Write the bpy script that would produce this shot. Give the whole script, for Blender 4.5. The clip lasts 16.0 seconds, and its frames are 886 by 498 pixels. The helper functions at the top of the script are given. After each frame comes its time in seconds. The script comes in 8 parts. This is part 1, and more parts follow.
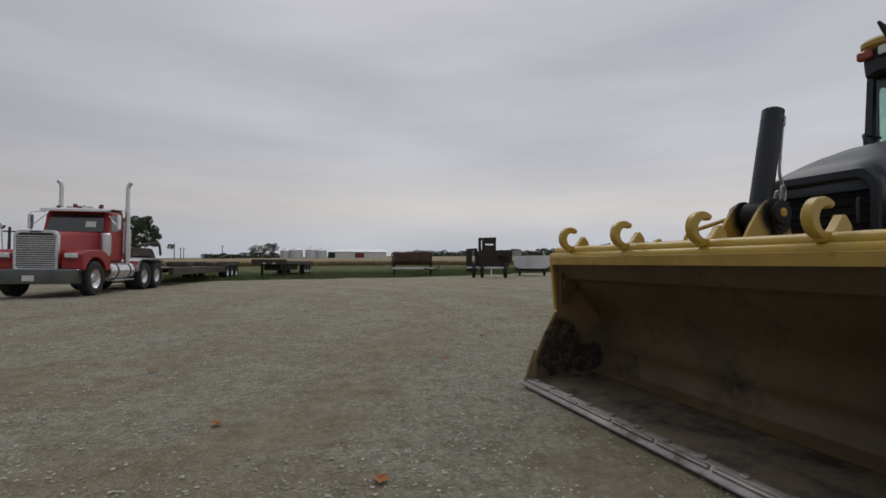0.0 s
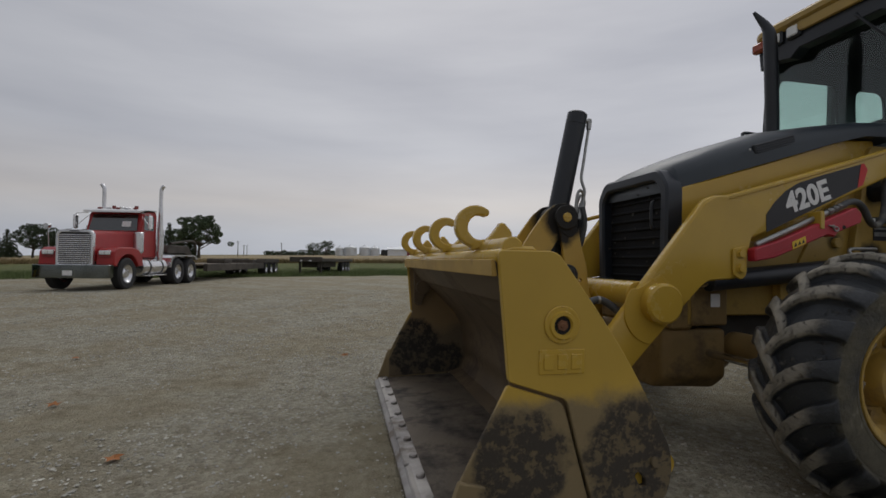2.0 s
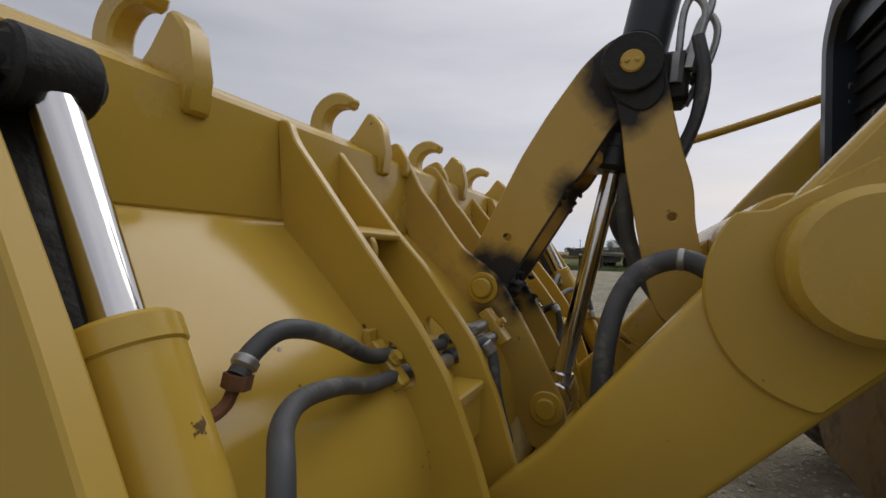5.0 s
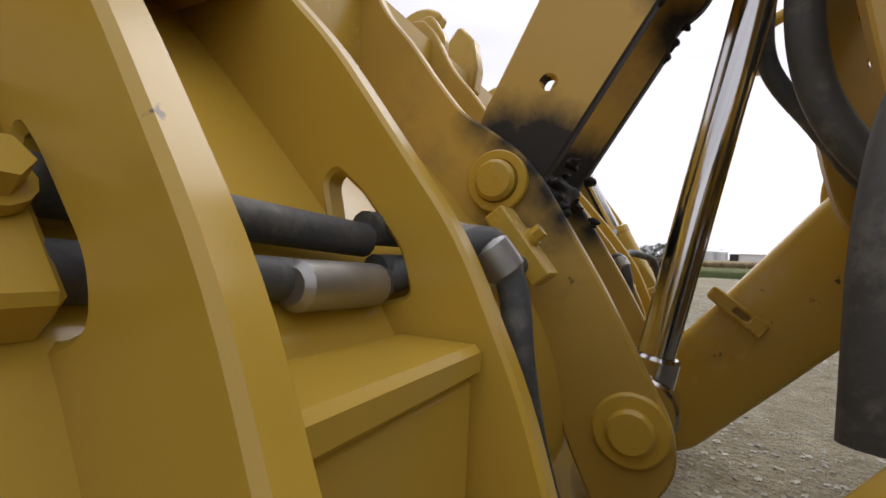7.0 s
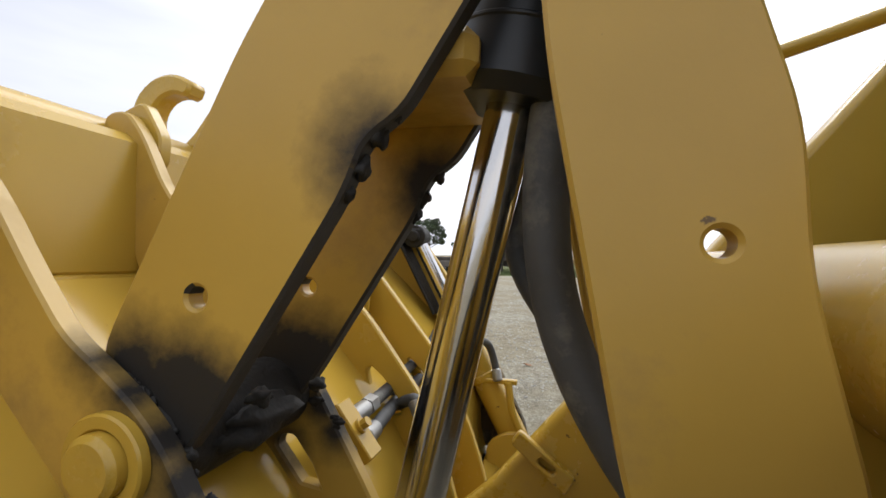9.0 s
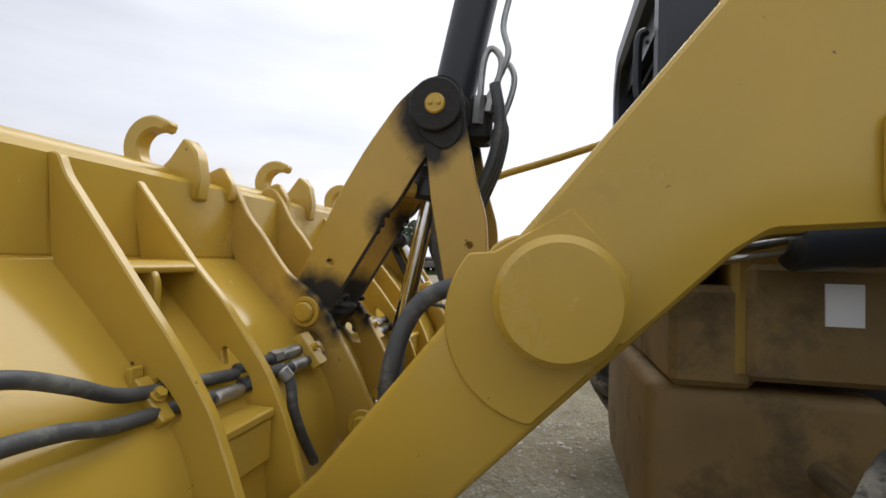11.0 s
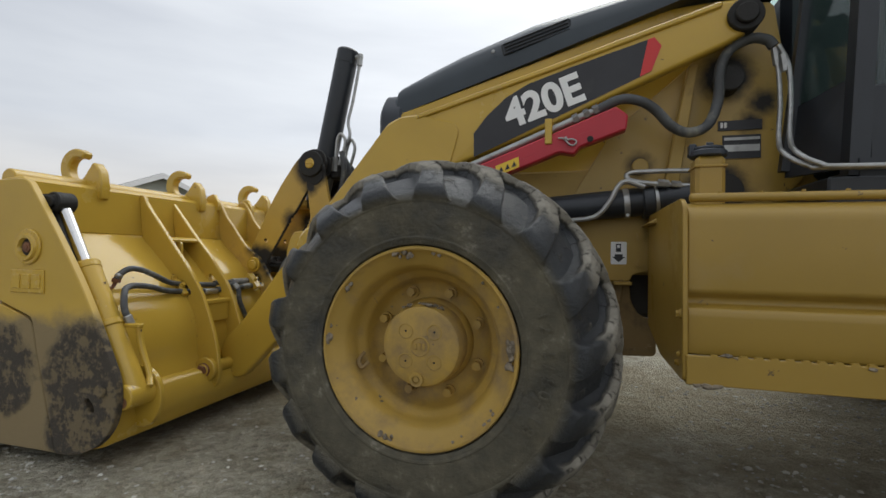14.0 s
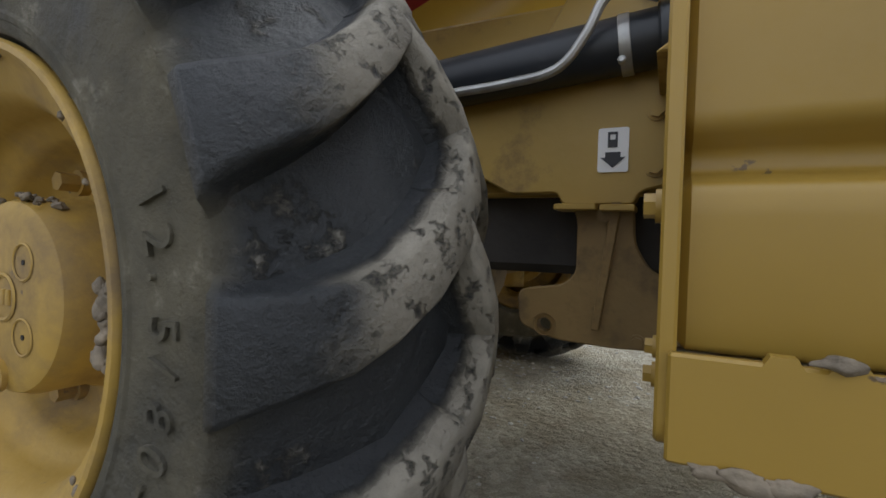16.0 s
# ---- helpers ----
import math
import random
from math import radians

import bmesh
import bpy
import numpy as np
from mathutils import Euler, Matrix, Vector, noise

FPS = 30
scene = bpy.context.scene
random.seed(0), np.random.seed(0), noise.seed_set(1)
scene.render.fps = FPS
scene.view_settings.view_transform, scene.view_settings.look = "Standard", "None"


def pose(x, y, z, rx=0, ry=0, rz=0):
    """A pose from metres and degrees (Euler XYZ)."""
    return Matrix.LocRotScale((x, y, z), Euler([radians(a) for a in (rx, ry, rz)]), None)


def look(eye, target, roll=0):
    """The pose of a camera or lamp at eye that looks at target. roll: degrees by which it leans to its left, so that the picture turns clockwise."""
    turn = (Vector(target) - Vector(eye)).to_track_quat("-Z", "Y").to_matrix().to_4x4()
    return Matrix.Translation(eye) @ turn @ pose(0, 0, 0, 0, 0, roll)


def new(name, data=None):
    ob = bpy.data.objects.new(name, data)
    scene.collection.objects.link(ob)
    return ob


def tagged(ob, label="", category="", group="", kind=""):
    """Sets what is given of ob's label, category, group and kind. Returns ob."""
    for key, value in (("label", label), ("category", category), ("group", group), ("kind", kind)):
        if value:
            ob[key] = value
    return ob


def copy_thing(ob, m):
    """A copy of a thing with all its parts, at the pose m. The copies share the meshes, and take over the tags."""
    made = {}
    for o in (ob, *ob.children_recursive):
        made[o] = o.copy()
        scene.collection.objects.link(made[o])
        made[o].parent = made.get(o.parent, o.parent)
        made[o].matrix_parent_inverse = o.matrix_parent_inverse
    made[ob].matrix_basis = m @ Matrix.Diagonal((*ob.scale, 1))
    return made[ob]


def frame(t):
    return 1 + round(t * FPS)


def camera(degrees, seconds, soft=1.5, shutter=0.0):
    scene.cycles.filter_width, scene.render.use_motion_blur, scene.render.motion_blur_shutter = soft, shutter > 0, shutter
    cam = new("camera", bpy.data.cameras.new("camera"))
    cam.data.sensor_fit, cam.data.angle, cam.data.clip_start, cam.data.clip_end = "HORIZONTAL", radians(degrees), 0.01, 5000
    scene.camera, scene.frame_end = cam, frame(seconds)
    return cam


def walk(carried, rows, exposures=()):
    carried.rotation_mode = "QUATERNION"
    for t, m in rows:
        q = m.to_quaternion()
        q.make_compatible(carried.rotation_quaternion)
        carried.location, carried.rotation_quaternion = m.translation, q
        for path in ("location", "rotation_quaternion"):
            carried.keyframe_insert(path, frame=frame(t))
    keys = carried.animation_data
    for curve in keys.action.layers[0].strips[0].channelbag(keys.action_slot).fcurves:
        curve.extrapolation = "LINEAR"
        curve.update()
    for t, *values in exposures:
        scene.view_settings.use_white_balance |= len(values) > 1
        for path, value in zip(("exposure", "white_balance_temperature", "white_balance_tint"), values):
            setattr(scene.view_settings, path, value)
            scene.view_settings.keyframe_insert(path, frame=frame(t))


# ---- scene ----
cam = camera(86.5, 16.0, soft=1.6)
PATH = [
    (0, (-3.556, -2.007, 0.905), (-2.916, -0.113, 0.967), 0.25),
    (0.5, (-3.180, -2.195, 0.940), (-2.545, -0.299, 1.002), 0.22),
    (1, (-2.825, -2.401, 0.979), (-2.194, -0.505, 1.048), 0.29),
    (1.5, (-2.509, -2.511, 0.983), (-1.918, -0.601, 1.038), 0.48),
    (2, (-2.146, -2.532, 0.947), (-1.727, -0.578, 0.999), 0.72),
    (2.5, (-1.816, -2.522, 0.948), (-1.650, -0.530, 1.001), 0.98),
    (3, (-1.520, -2.404, 0.943), (-1.605, -0.406, 0.980), 1.38),
    (3.2, (-1.395, -2.317, 0.915), (-1.575, -0.326, 0.953), 1.42),
    (5.3, (-0.888, -1.138, 0.686), (-1.750, 0.667, 0.702), 1.68),
    (5.5, (-0.909, -1.063, 0.617), (-1.808, 0.723, 0.639), 1.70),
    (6, (-0.987, -0.899, 0.435), (-1.938, 0.860, 0.484), 2.67),
    (6.5, (-1.039, -0.830, 0.415), (-2.018, 0.912, 0.487), -0.23),
    (7, (-1.064, -0.691, 0.573), (-1.971, 1.092, 0.596), 2.63),
    (7.5, (-1.037, -0.541, 0.713), (-1.835, 1.292, 0.739), 2.68),
    (8, (-0.992, -0.490, 0.773), (-1.678, 1.388, 0.815), 2.08),
    (8.5, (-0.975, -0.463, 0.810), (-1.622, 1.428, 0.850), 1.62),
    (9, (-0.932, -0.424, 0.837), (-1.432, 1.511, 0.877), 1.60),
    (9.2, (-0.935, -0.441, 0.856), (-1.406, 1.503, 0.891), 1.72),
    (11.3, (-0.592, -1.419, 0.807), (-1.030, 0.532, 0.858), 1.42),
    (11.5, (-0.553, -1.519, 0.805), (-0.983, 0.434, 0.858), 1.45),
    (12, (-0.392, -1.789, 0.821), (-0.825, 0.163, 0.870), 1.04),
    (12.5, (-0.184, -2.021, 0.806), (-0.613, -0.068, 0.853), 0.92),
    (13, (0.010, -2.166, 0.817), (-0.425, -0.214, 0.859), 1.03),
    (13.5, (0.189, -2.294, 0.787), (-0.281, -0.351, 0.827), 0.99),
    (14, (0.395, -2.286, 0.739), (-0.153, -0.363, 0.761), 0.81),
    (14.5, (0.557, -2.156, 0.697), (-0.164, -0.290, 0.713), 0.83),
    (15, (0.643, -1.937, 0.655), (-0.215, -0.131, 0.672), 0.88),
    (15.5, (0.690, -1.638, 0.624), (-0.196, 0.155, 0.621), 0.96),
    (16, (0.648, -1.364, 0.573), (-0.215, 0.440, 0.527), 1.69),
]

EXPOSURES = [(0.0, -0.80, 6500, 9), (3.0, -0.70, 6500, 9), (5.3, -0.36, 6550, 11), (6.4, -0.55, 6650, 13), (7.2, 0.58, 6650, 12), (8.2, 0.80, 6500, 9),
             (9.0, 0.64, 6450, 9), (11.5, 0.36, 6500, 7), (12.5, 0.22, 6500, 5), (14.0, 0.22, 6500, 5), (15.0, 0.32, 6450, 6), (16.0, 0.74, 6250, 7)]
walk(cam, [(t, look(eye, target, roll)) for t, eye, target, roll in PATH], EXPOSURES)

# ---- sky and sun ----
world = bpy.data.worlds.new("overcast_sky")
scene.world = world
world.use_nodes = True
wn, wl = world.node_tree.nodes, world.node_tree.links
wn.clear()
w_out = wn.new("ShaderNodeOutputWorld")
w_back = wn.new("ShaderNodeBackground")
w_sky = wn.new("ShaderNodeTexSky")
w_sky.sky_type = "NISHITA"
w_sky.sun_disc = False
w_sky.sun_elevation, w_sky.sun_rotation = radians(51), radians(16)
w_sky.dust_density = 4.0
w_coord = wn.new("ShaderNodeTexCoord")
w_map = wn.new("ShaderNodeMapping")
w_map.inputs["Scale"].default_value = (0.7, 0.9, 4.2)
w_map.inputs["Rotation"].default_value = (0.0, radians(6), radians(25))
w_noise = wn.new("ShaderNodeTexNoise")
w_noise.inputs["Scale"].default_value = 1.6
w_noise.inputs["Detail"].default_value = 5.0
w_noise.inputs["Roughness"].default_value = 0.5
w_ramp = wn.new("ShaderNodeValToRGB")
w_ramp.color_ramp.elements[0].position, w_ramp.color_ramp.elements[0].color = 0.34, (0.635, 0.648, 0.712, 1)
w_ramp.color_ramp.elements[1].position, w_ramp.color_ramp.elements[1].color = 0.70, (0.88, 0.885, 0.93, 1)
w_sep = wn.new("ShaderNodeSeparateXYZ")
w_low = wn.new("ShaderNodeValToRGB")
w_low.color_ramp.elements.new(0.05)
w_low.color_ramp.elements.new(0.11)
w_low.color_ramp.elements.new(0.22)
w_low.color_ramp.elements.new(0.6)
for w_e, w_p, w_c in zip(w_low.color_ramp.elements, (0.0, 0.045, 0.11, 0.22, 0.55, 1.0), ((0.98, 1.01, 1.05), (0.98, 1.01, 1.05), (1.10, 1.04, 0.975), (0.98, 0.985, 1.005), (1.0, 1.003, 1.02), (1.38, 1.38, 1.39))):
    w_e.position, w_e.color = w_p, (*w_c, 1)
w_mul = wn.new("ShaderNodeMix")
w_mul.data_type, w_mul.blend_type = "RGBA", "MULTIPLY"
w_mul.inputs[0].default_value = 1.0
w_scale = wn.new("ShaderNodeMix")
w_scale.data_type, w_scale.blend_type = "RGBA", "MULTIPLY"
w_scale.inputs[0].default_value = 1.0
w_scale.inputs[7].default_value = (0.1, 0.1, 0.1, 1)
w_mix = wn.new("ShaderNodeMix")
w_mix.data_type = "RGBA"
w_mix.inputs[0].default_value = 0.9
wl.new(w_coord.outputs["Generated"], w_map.inputs["Vector"])
wl.new(w_map.outputs["Vector"], w_noise.inputs["Vector"])
wl.new(w_noise.outputs["Fac"], w_ramp.inputs["Fac"])
wl.new(w_coord.outputs["Generated"], w_sep.inputs[0])
wl.new(w_sep.outputs["Z"], w_low.inputs["Fac"])
wl.new(w_ramp.outputs["Color"], w_mul.inputs[6])
wl.new(w_low.outputs["Color"], w_mul.inputs[7])
wl.new(w_sky.outputs["Color"], w_scale.inputs[6])
wl.new(w_scale.outputs[2], w_mix.inputs[6])
w_glow = wn.new("ShaderNodeMapRange")
w_glow.interpolation_type = "SMOOTHSTEP"
w_glow.inputs["From Min"].default_value, w_glow.inputs["From Max"].default_value = -1.0, 1.0
w_glow.inputs["To Min"].default_value, w_glow.inputs["To Max"].default_value = 0.80, 1.24
w_side = wn.new("ShaderNodeMix")
w_side.data_type, w_side.blend_type = "RGBA", "MULTIPLY"
w_side.inputs[0].default_value = 1.0
w_dot = wn.new("ShaderNodeVectorMath")
w_dot.operation = "DOT_PRODUCT"
w_dot.inputs[1].default_value = (0.78, 0.48, 0.0)
wl.new(w_coord.outputs["Generated"], w_dot.inputs[0])
wl.new(w_dot.outputs["Value"], w_glow.inputs["Value"])
wl.new(w_mul.outputs[2], w_side.inputs[6])
wl.new(w_glow.outputs["Result"], w_side.inputs[7])
wl.new(w_side.outputs[2], w_mix.inputs[7])
wl.new(w_mix.outputs[2], w_back.inputs["Color"])
w_back.inputs["Strength"].default_value = 0.97
wl.new(w_back.outputs["Background"], w_out.inputs["Surface"])

sun = new("sun", bpy.data.lights.new("sun", "SUN"))
sun.data.energy, sun.data.angle, sun.data.color = 1.0, radians(40), (1.0, 0.985, 0.96)
sun.matrix_world = look((1.4, 5.0, 6.5), (0, 0, 0))


# ---- materials ----
def make_mat(name, base, rough=0.6, metal=0.0, vary=0.12, scale=6.0, bump=0.15, bump_scale=60.0, dirt=None, dirt_amount=0.0,
             dirt_scale=5.0, coat=0.0, spec=0.5, coords="Object", fine=None, chips=None):
    """Base colour with broad and fine variation, dirt patches and fine relief."""
    m = bpy.data.materials.new(name)
    m.use_nodes = True
    n, l = m.node_tree.nodes, m.node_tree.links
    b = n["Principled BSDF"]
    tc = n.new("ShaderNodeTexCoord")
    n1 = n.new("ShaderNodeTexNoise")
    n1.inputs["Scale"].default_value, n1.inputs["Detail"].default_value = scale, 6.0
    l.new(tc.outputs[coords], n1.inputs["Vector"])
    n2 = n.new("ShaderNodeTexNoise")
    n2.inputs["Scale"].default_value, n2.inputs["Detail"].default_value = bump_scale, 4.0
    l.new(tc.outputs[coords], n2.inputs["Vector"])
    ramp = n.new("ShaderNodeValToRGB")
    lo = [c * (1 - vary) for c in base]
    hi = [min(1, c * (1 + vary)) for c in base]
    ramp.color_ramp.elements[0].position, ramp.color_ramp.elements[0].color = 0.3, (*lo, 1)
    ramp.color_ramp.elements[1].position, ramp.color_ramp.elements[1].color = 0.7, (*hi, 1)
    l.new(n1.outputs["Fac"], ramp.inputs["Fac"])
    colour = ramp.outputs["Color"]
    if fine:
        fx = n.new("ShaderNodeMix")
        fx.data_type = "RGBA"
        fr = n.new("ShaderNodeMapRange")
        fr.inputs["From Min"].default_value, fr.inputs["From Max"].default_value = 0.45, 0.7
        fr.inputs["To Max"].default_value = fine[3]
        l.new(n2.outputs["Fac"], fr.inputs["Value"])
        l.new(fr.outputs["Result"], fx.inputs[0])
        l.new(colour, fx.inputs[6])
        fx.inputs[7].default_value = (*fine[:3], 1)
        colour = fx.outputs[2]
    if chips:
        n4 = n.new("ShaderNodeTexNoise")
        n4.inputs["Scale"].default_value, n4.inputs["Detail"].default_value, n4.inputs["Roughness"].default_value = chips[3], 5.0, 0.6
        l.new(tc.outputs[coords], n4.inputs["Vector"])
        r4 = n.new("ShaderNodeMapRange")
        r4.inputs["From Min"].default_value, r4.inputs["From Max"].default_value = chips[4], chips[4] + 0.02
        l.new(n4.outputs["Fac"], r4.inputs["Value"])
        cx = n.new("ShaderNodeMix")
        cx.data_type = "RGBA"
        l.new(r4.outputs["Result"], cx.inputs[0])
        l.new(colour, cx.inputs[6])
        cx.inputs[7].default_value = (*chips[:3], 1)
        colour = cx.outputs[2]
    rough_socket = None
    if dirt:
        n3 = n.new("ShaderNodeTexNoise")
        n3.inputs["Scale"].default_value, n3.inputs["Detail"].default_value, n3.inputs["Roughness"].default_value = dirt_scale, 9.0, 0.68
        l.new(tc.outputs[coords], n3.inputs["Vector"])
        r3 = n.new("ShaderNodeMapRange")
        r3.inputs["From Min"].default_value, r3.inputs["From Max"].default_value = 0.72 - 0.34 * dirt_amount, 0.86 - 0.26 * dirt_amount
        l.new(n3.outputs["Fac"], r3.inputs["Value"])
        mx = n.new("ShaderNodeMix")
        mx.data_type = "RGBA"
        l.new(r3.outputs["Result"], mx.inputs[0])
        l.new(colour, mx.inputs[6])
        mx.inputs[7].default_value = (*dirt, 1)
        colour = mx.outputs[2]
        rr = n.new("ShaderNodeMapRange")
        rr.inputs["To Min"].default_value, rr.inputs["To Max"].default_value = rough, 0.9
        l.new(r3.outputs["Result"], rr.inputs["Value"])
        rough_socket = rr.outputs["Result"]
    l.new(colour, b.inputs["Base Color"])
    if rough_socket is None:
        rr = n.new("ShaderNodeMapRange")
        rr.inputs["To Min"].default_value, rr.inputs["To Max"].default_value = max(0.02, rough * 0.8), min(1, rough * 1.2)
        l.new(n1.outputs["Fac"], rr.inputs["Value"])
        rough_socket = rr.outputs["Result"]
    l.new(rough_socket, b.inputs["Roughness"])
    b.inputs["Metallic"].default_value = metal
    b.inputs["Coat Weight"].default_value = coat
    b.inputs["Specular IOR Level"].default_value = spec
    if bump:
        bp = n.new("ShaderNodeBump")
        bp.inputs["Strength"].default_value, bp.inputs["Distance"].default_value = bump, 0.004
        l.new(n2.outputs["Fac"], bp.inputs["Height"])
        l.new(bp.outputs["Normal"], b.inputs["Normal"])
    return m


def mud_paint(name, base, mud, level, spots, rough=0.45):
    """Paint under a dusty tan film low down, with ragged dark wet-mud patches; spots are x, z, radius along x and z."""
    m = make_mat(name, base, rough, vary=0.07, scale=3.0, bump=0.12, bump_scale=45)
    n, l = m.node_tree.nodes, m.node_tree.links
    b = n["Principled BSDF"]
    old = b.inputs["Base Color"].links[0].from_socket
    tc = n.new("ShaderNodeTexCoord")
    sep = n.new("ShaderNodeSeparateXYZ")
    l.new(tc.outputs["Object"], sep.inputs[0])

    def noise_node(scale, detail, rg):
        q = n.new("ShaderNodeTexNoise")
        q.inputs["Scale"].default_value, q.inputs["Detail"].default_value, q.inputs["Roughness"].default_value = scale, detail, rg
        l.new(tc.outputs["Object"], q.inputs["Vector"])
        return q.outputs["Fac"]

    def math_node(op, a, c, e=None):
        q = n.new("ShaderNodeMath")
        q.operation = op
        for k, v in enumerate((a, c, e)):
            if v is None:
                continue
            if isinstance(v, bpy.types.NodeSocket):
                l.new(v, q.inputs[k])
            else:
                q.inputs[k].default_value = v
        return q.outputs[0]

    def step_node(v, lo, hi):
        q = n.new("ShaderNodeMapRange")
        q.interpolation_type = "SMOOTHSTEP"
        q.inputs["From Min"].default_value, q.inputs["From Max"].default_value = lo, hi
        l.new(v, q.inputs["Value"])
        return q.outputs["Result"]

    def mix_node(f, a, c):
        q = n.new("ShaderNodeMix")
        q.data_type = "RGBA"
        l.new(f, q.inputs[0])
        l.new(a, q.inputs[6])
        if isinstance(c, bpy.types.NodeSocket):
            l.new(c, q.inputs[7])
        else:
            q.inputs[7].default_value = (*c, 1)
        return q.outputs[2]

    rag = noise_node(11.0, 10.0, 0.7)
    fine = noise_node(34.0, 8.0, 0.7)
    wide = noise_node(5.0, 6.0, 0.6)
    film = step_node(math_node("MULTIPLY_ADD", wide, -0.22, sep.outputs["Z"]), level - 0.06, level - 0.17)
    film = math_node("MULTIPLY", film, math_node("MULTIPLY_ADD", fine, 0.6, 0.72))
    film = math_node("MINIMUM", film, 0.82)
    total = None
    for x, z, rx, rz in spots:
        dx = math_node("DIVIDE", math_node("SUBTRACT", sep.outputs["X"], x), rx)
        dz = math_node("DIVIDE", math_node("SUBTRACT", sep.outputs["Z"], z), rz)
        d = math_node("SQRT", math_node("ADD", math_node("MULTIPLY", dx, dx), math_node("MULTIPLY", dz, dz)), None)
        d = math_node("MULTIPLY_ADD", rag, 0.95, d)
        s = step_node(d, 1.58, 1.30)
        total = s if total is None else math_node("MAXIMUM", total, s)
    crumbs = step_node(math_node("MULTIPLY_ADD", fine, 0.55, math_node("MULTIPLY", rag, 0.6)), 0.635, 0.56)
    dark = math_node("MULTIPLY", total, math_node("MULTIPLY_ADD", crumbs, 0.52, 0.42))
    col = mix_node(film, old, mud[1])
    col = mix_node(dark, col, mud[0])
    l.new(col, b.inputs["Base Color"])
    both = math_node("MAXIMUM", film, dark)
    rr = n.new("ShaderNodeMapRange")
    rr.inputs["To Min"].default_value, rr.inputs["To Max"].default_value = rough, 0.88
    l.new(both, rr.inputs["Value"])
    l.new(rr.outputs["Result"], b.inputs["Roughness"])
    bp = n.new("ShaderNodeBump")
    bp.inputs["Strength"].default_value, bp.inputs["Distance"].default_value = 0.7, 0.006
    l.new(math_node("MULTIPLY", math_node("ADD", dark, fine), both), bp.inputs["Height"])
    l.new(bp.outputs["Normal"], b.inputs["Normal"])
    return m


CAT = (0.49, 0.318, 0.045)
YELLOW = make_mat("yellow_paint", CAT, 0.24, vary=0.10, scale=2.2, bump=0.05, bump_scale=40, dirt=(0.37, 0.25, 0.075), dirt_amount=0.4, dirt_scale=2.6, chips=(0.12, 0.075, 0.03, 24.0, 0.70))
YELLOW_OLD = make_mat("worn_yellow_paint", (0.36, 0.235, 0.05), 0.5, vary=0.14, scale=4, bump=0.2, bump_scale=50, dirt=(0.16, 0.105, 0.05), dirt_amount=0.45, dirt_scale=6)


TANKYEL = make_mat("dusty_tank_paint", (0.31, 0.197, 0.033), 0.38, vary=0.12, scale=2.4, bump=0.06, bump_scale=40, dirt=(0.31, 0.215, 0.075), dirt_amount=0.5, dirt_scale=3.2, chips=(0.10, 0.065, 0.03, 22.0, 0.69))


def soot_paint(name, base, spots):
    """Paint with sprayed soot and grease round the joints; spots are x, z and radius."""
    m = make_mat(name, base, 0.38, vary=0.15, scale=3, bump=0.10, bump_scale=45, dirt=(0.33, 0.215, 0.07), dirt_amount=0.5, dirt_scale=3.4, chips=(0.13, 0.08, 0.03, 24.0, 0.70))
    n, l = m.node_tree.nodes, m.node_tree.links
    b = n["Principled BSDF"]
    colour, rough = b.inputs["Base Color"].links[0].from_socket, b.inputs["Roughness"].links[0].from_socket
    tc = n.new("ShaderNodeTexCoord")
    rag = n.new("ShaderNodeTexNoise")
    rag.inputs["Scale"].default_value, rag.inputs["Detail"].default_value, rag.inputs["Roughness"].default_value = 26.0, 8.0, 0.65
    l.new(tc.outputs["Object"], rag.inputs["Vector"])
    total = None
    for x, z, r in spots:
        flat = n.new("ShaderNodeVectorMath")
        flat.operation = "MULTIPLY"
        flat.inputs[1].default_value = (1, 0, 1)
        l.new(tc.outputs["Object"], flat.inputs[0])
        dist = n.new("ShaderNodeVectorMath")
        dist.operation = "DISTANCE"
        dist.inputs[1].default_value = (x, 0, z)
        l.new(flat.outputs[0], dist.inputs[0])
        wob = n.new("ShaderNodeMath")
        wob.operation = "MULTIPLY_ADD"
        l.new(rag.outputs["Fac"], wob.inputs[0])
        wob.inputs[1].default_value = -0.05
        l.new(dist.outputs["Value"], wob.inputs[2])
        mr = n.new("ShaderNodeMapRange")
        mr.inputs["From Min"].default_value, mr.inputs["From Max"].default_value = r, r - 0.05
        l.new(wob.outputs[0], mr.inputs["Value"])
        if total is None:
            total = mr.outputs["Result"]
        else:
            mxm = n.new("ShaderNodeMath")
            mxm.operation = "MAXIMUM"
            l.new(total, mxm.inputs[0])
            l.new(mr.outputs["Result"], mxm.inputs[1])
            total = mxm.outputs[0]
    mx = n.new("ShaderNodeMix")
    mx.data_type = "RGBA"
    l.new(total, mx.inputs[0])
    l.new(colour, mx.inputs[6])
    mx.inputs[7].default_value = (0.014, 0.012, 0.010, 1)
    l.new(mx.outputs[2], b.inputs["Base Color"])
    rr = n.new("ShaderNodeMix")
    l.new(total, rr.inputs[0])
    l.new(rough, rr.inputs[2])
    rr.inputs[3].default_value = 0.7
    l.new(rr.outputs[0], b.inputs["Roughness"])
    return m


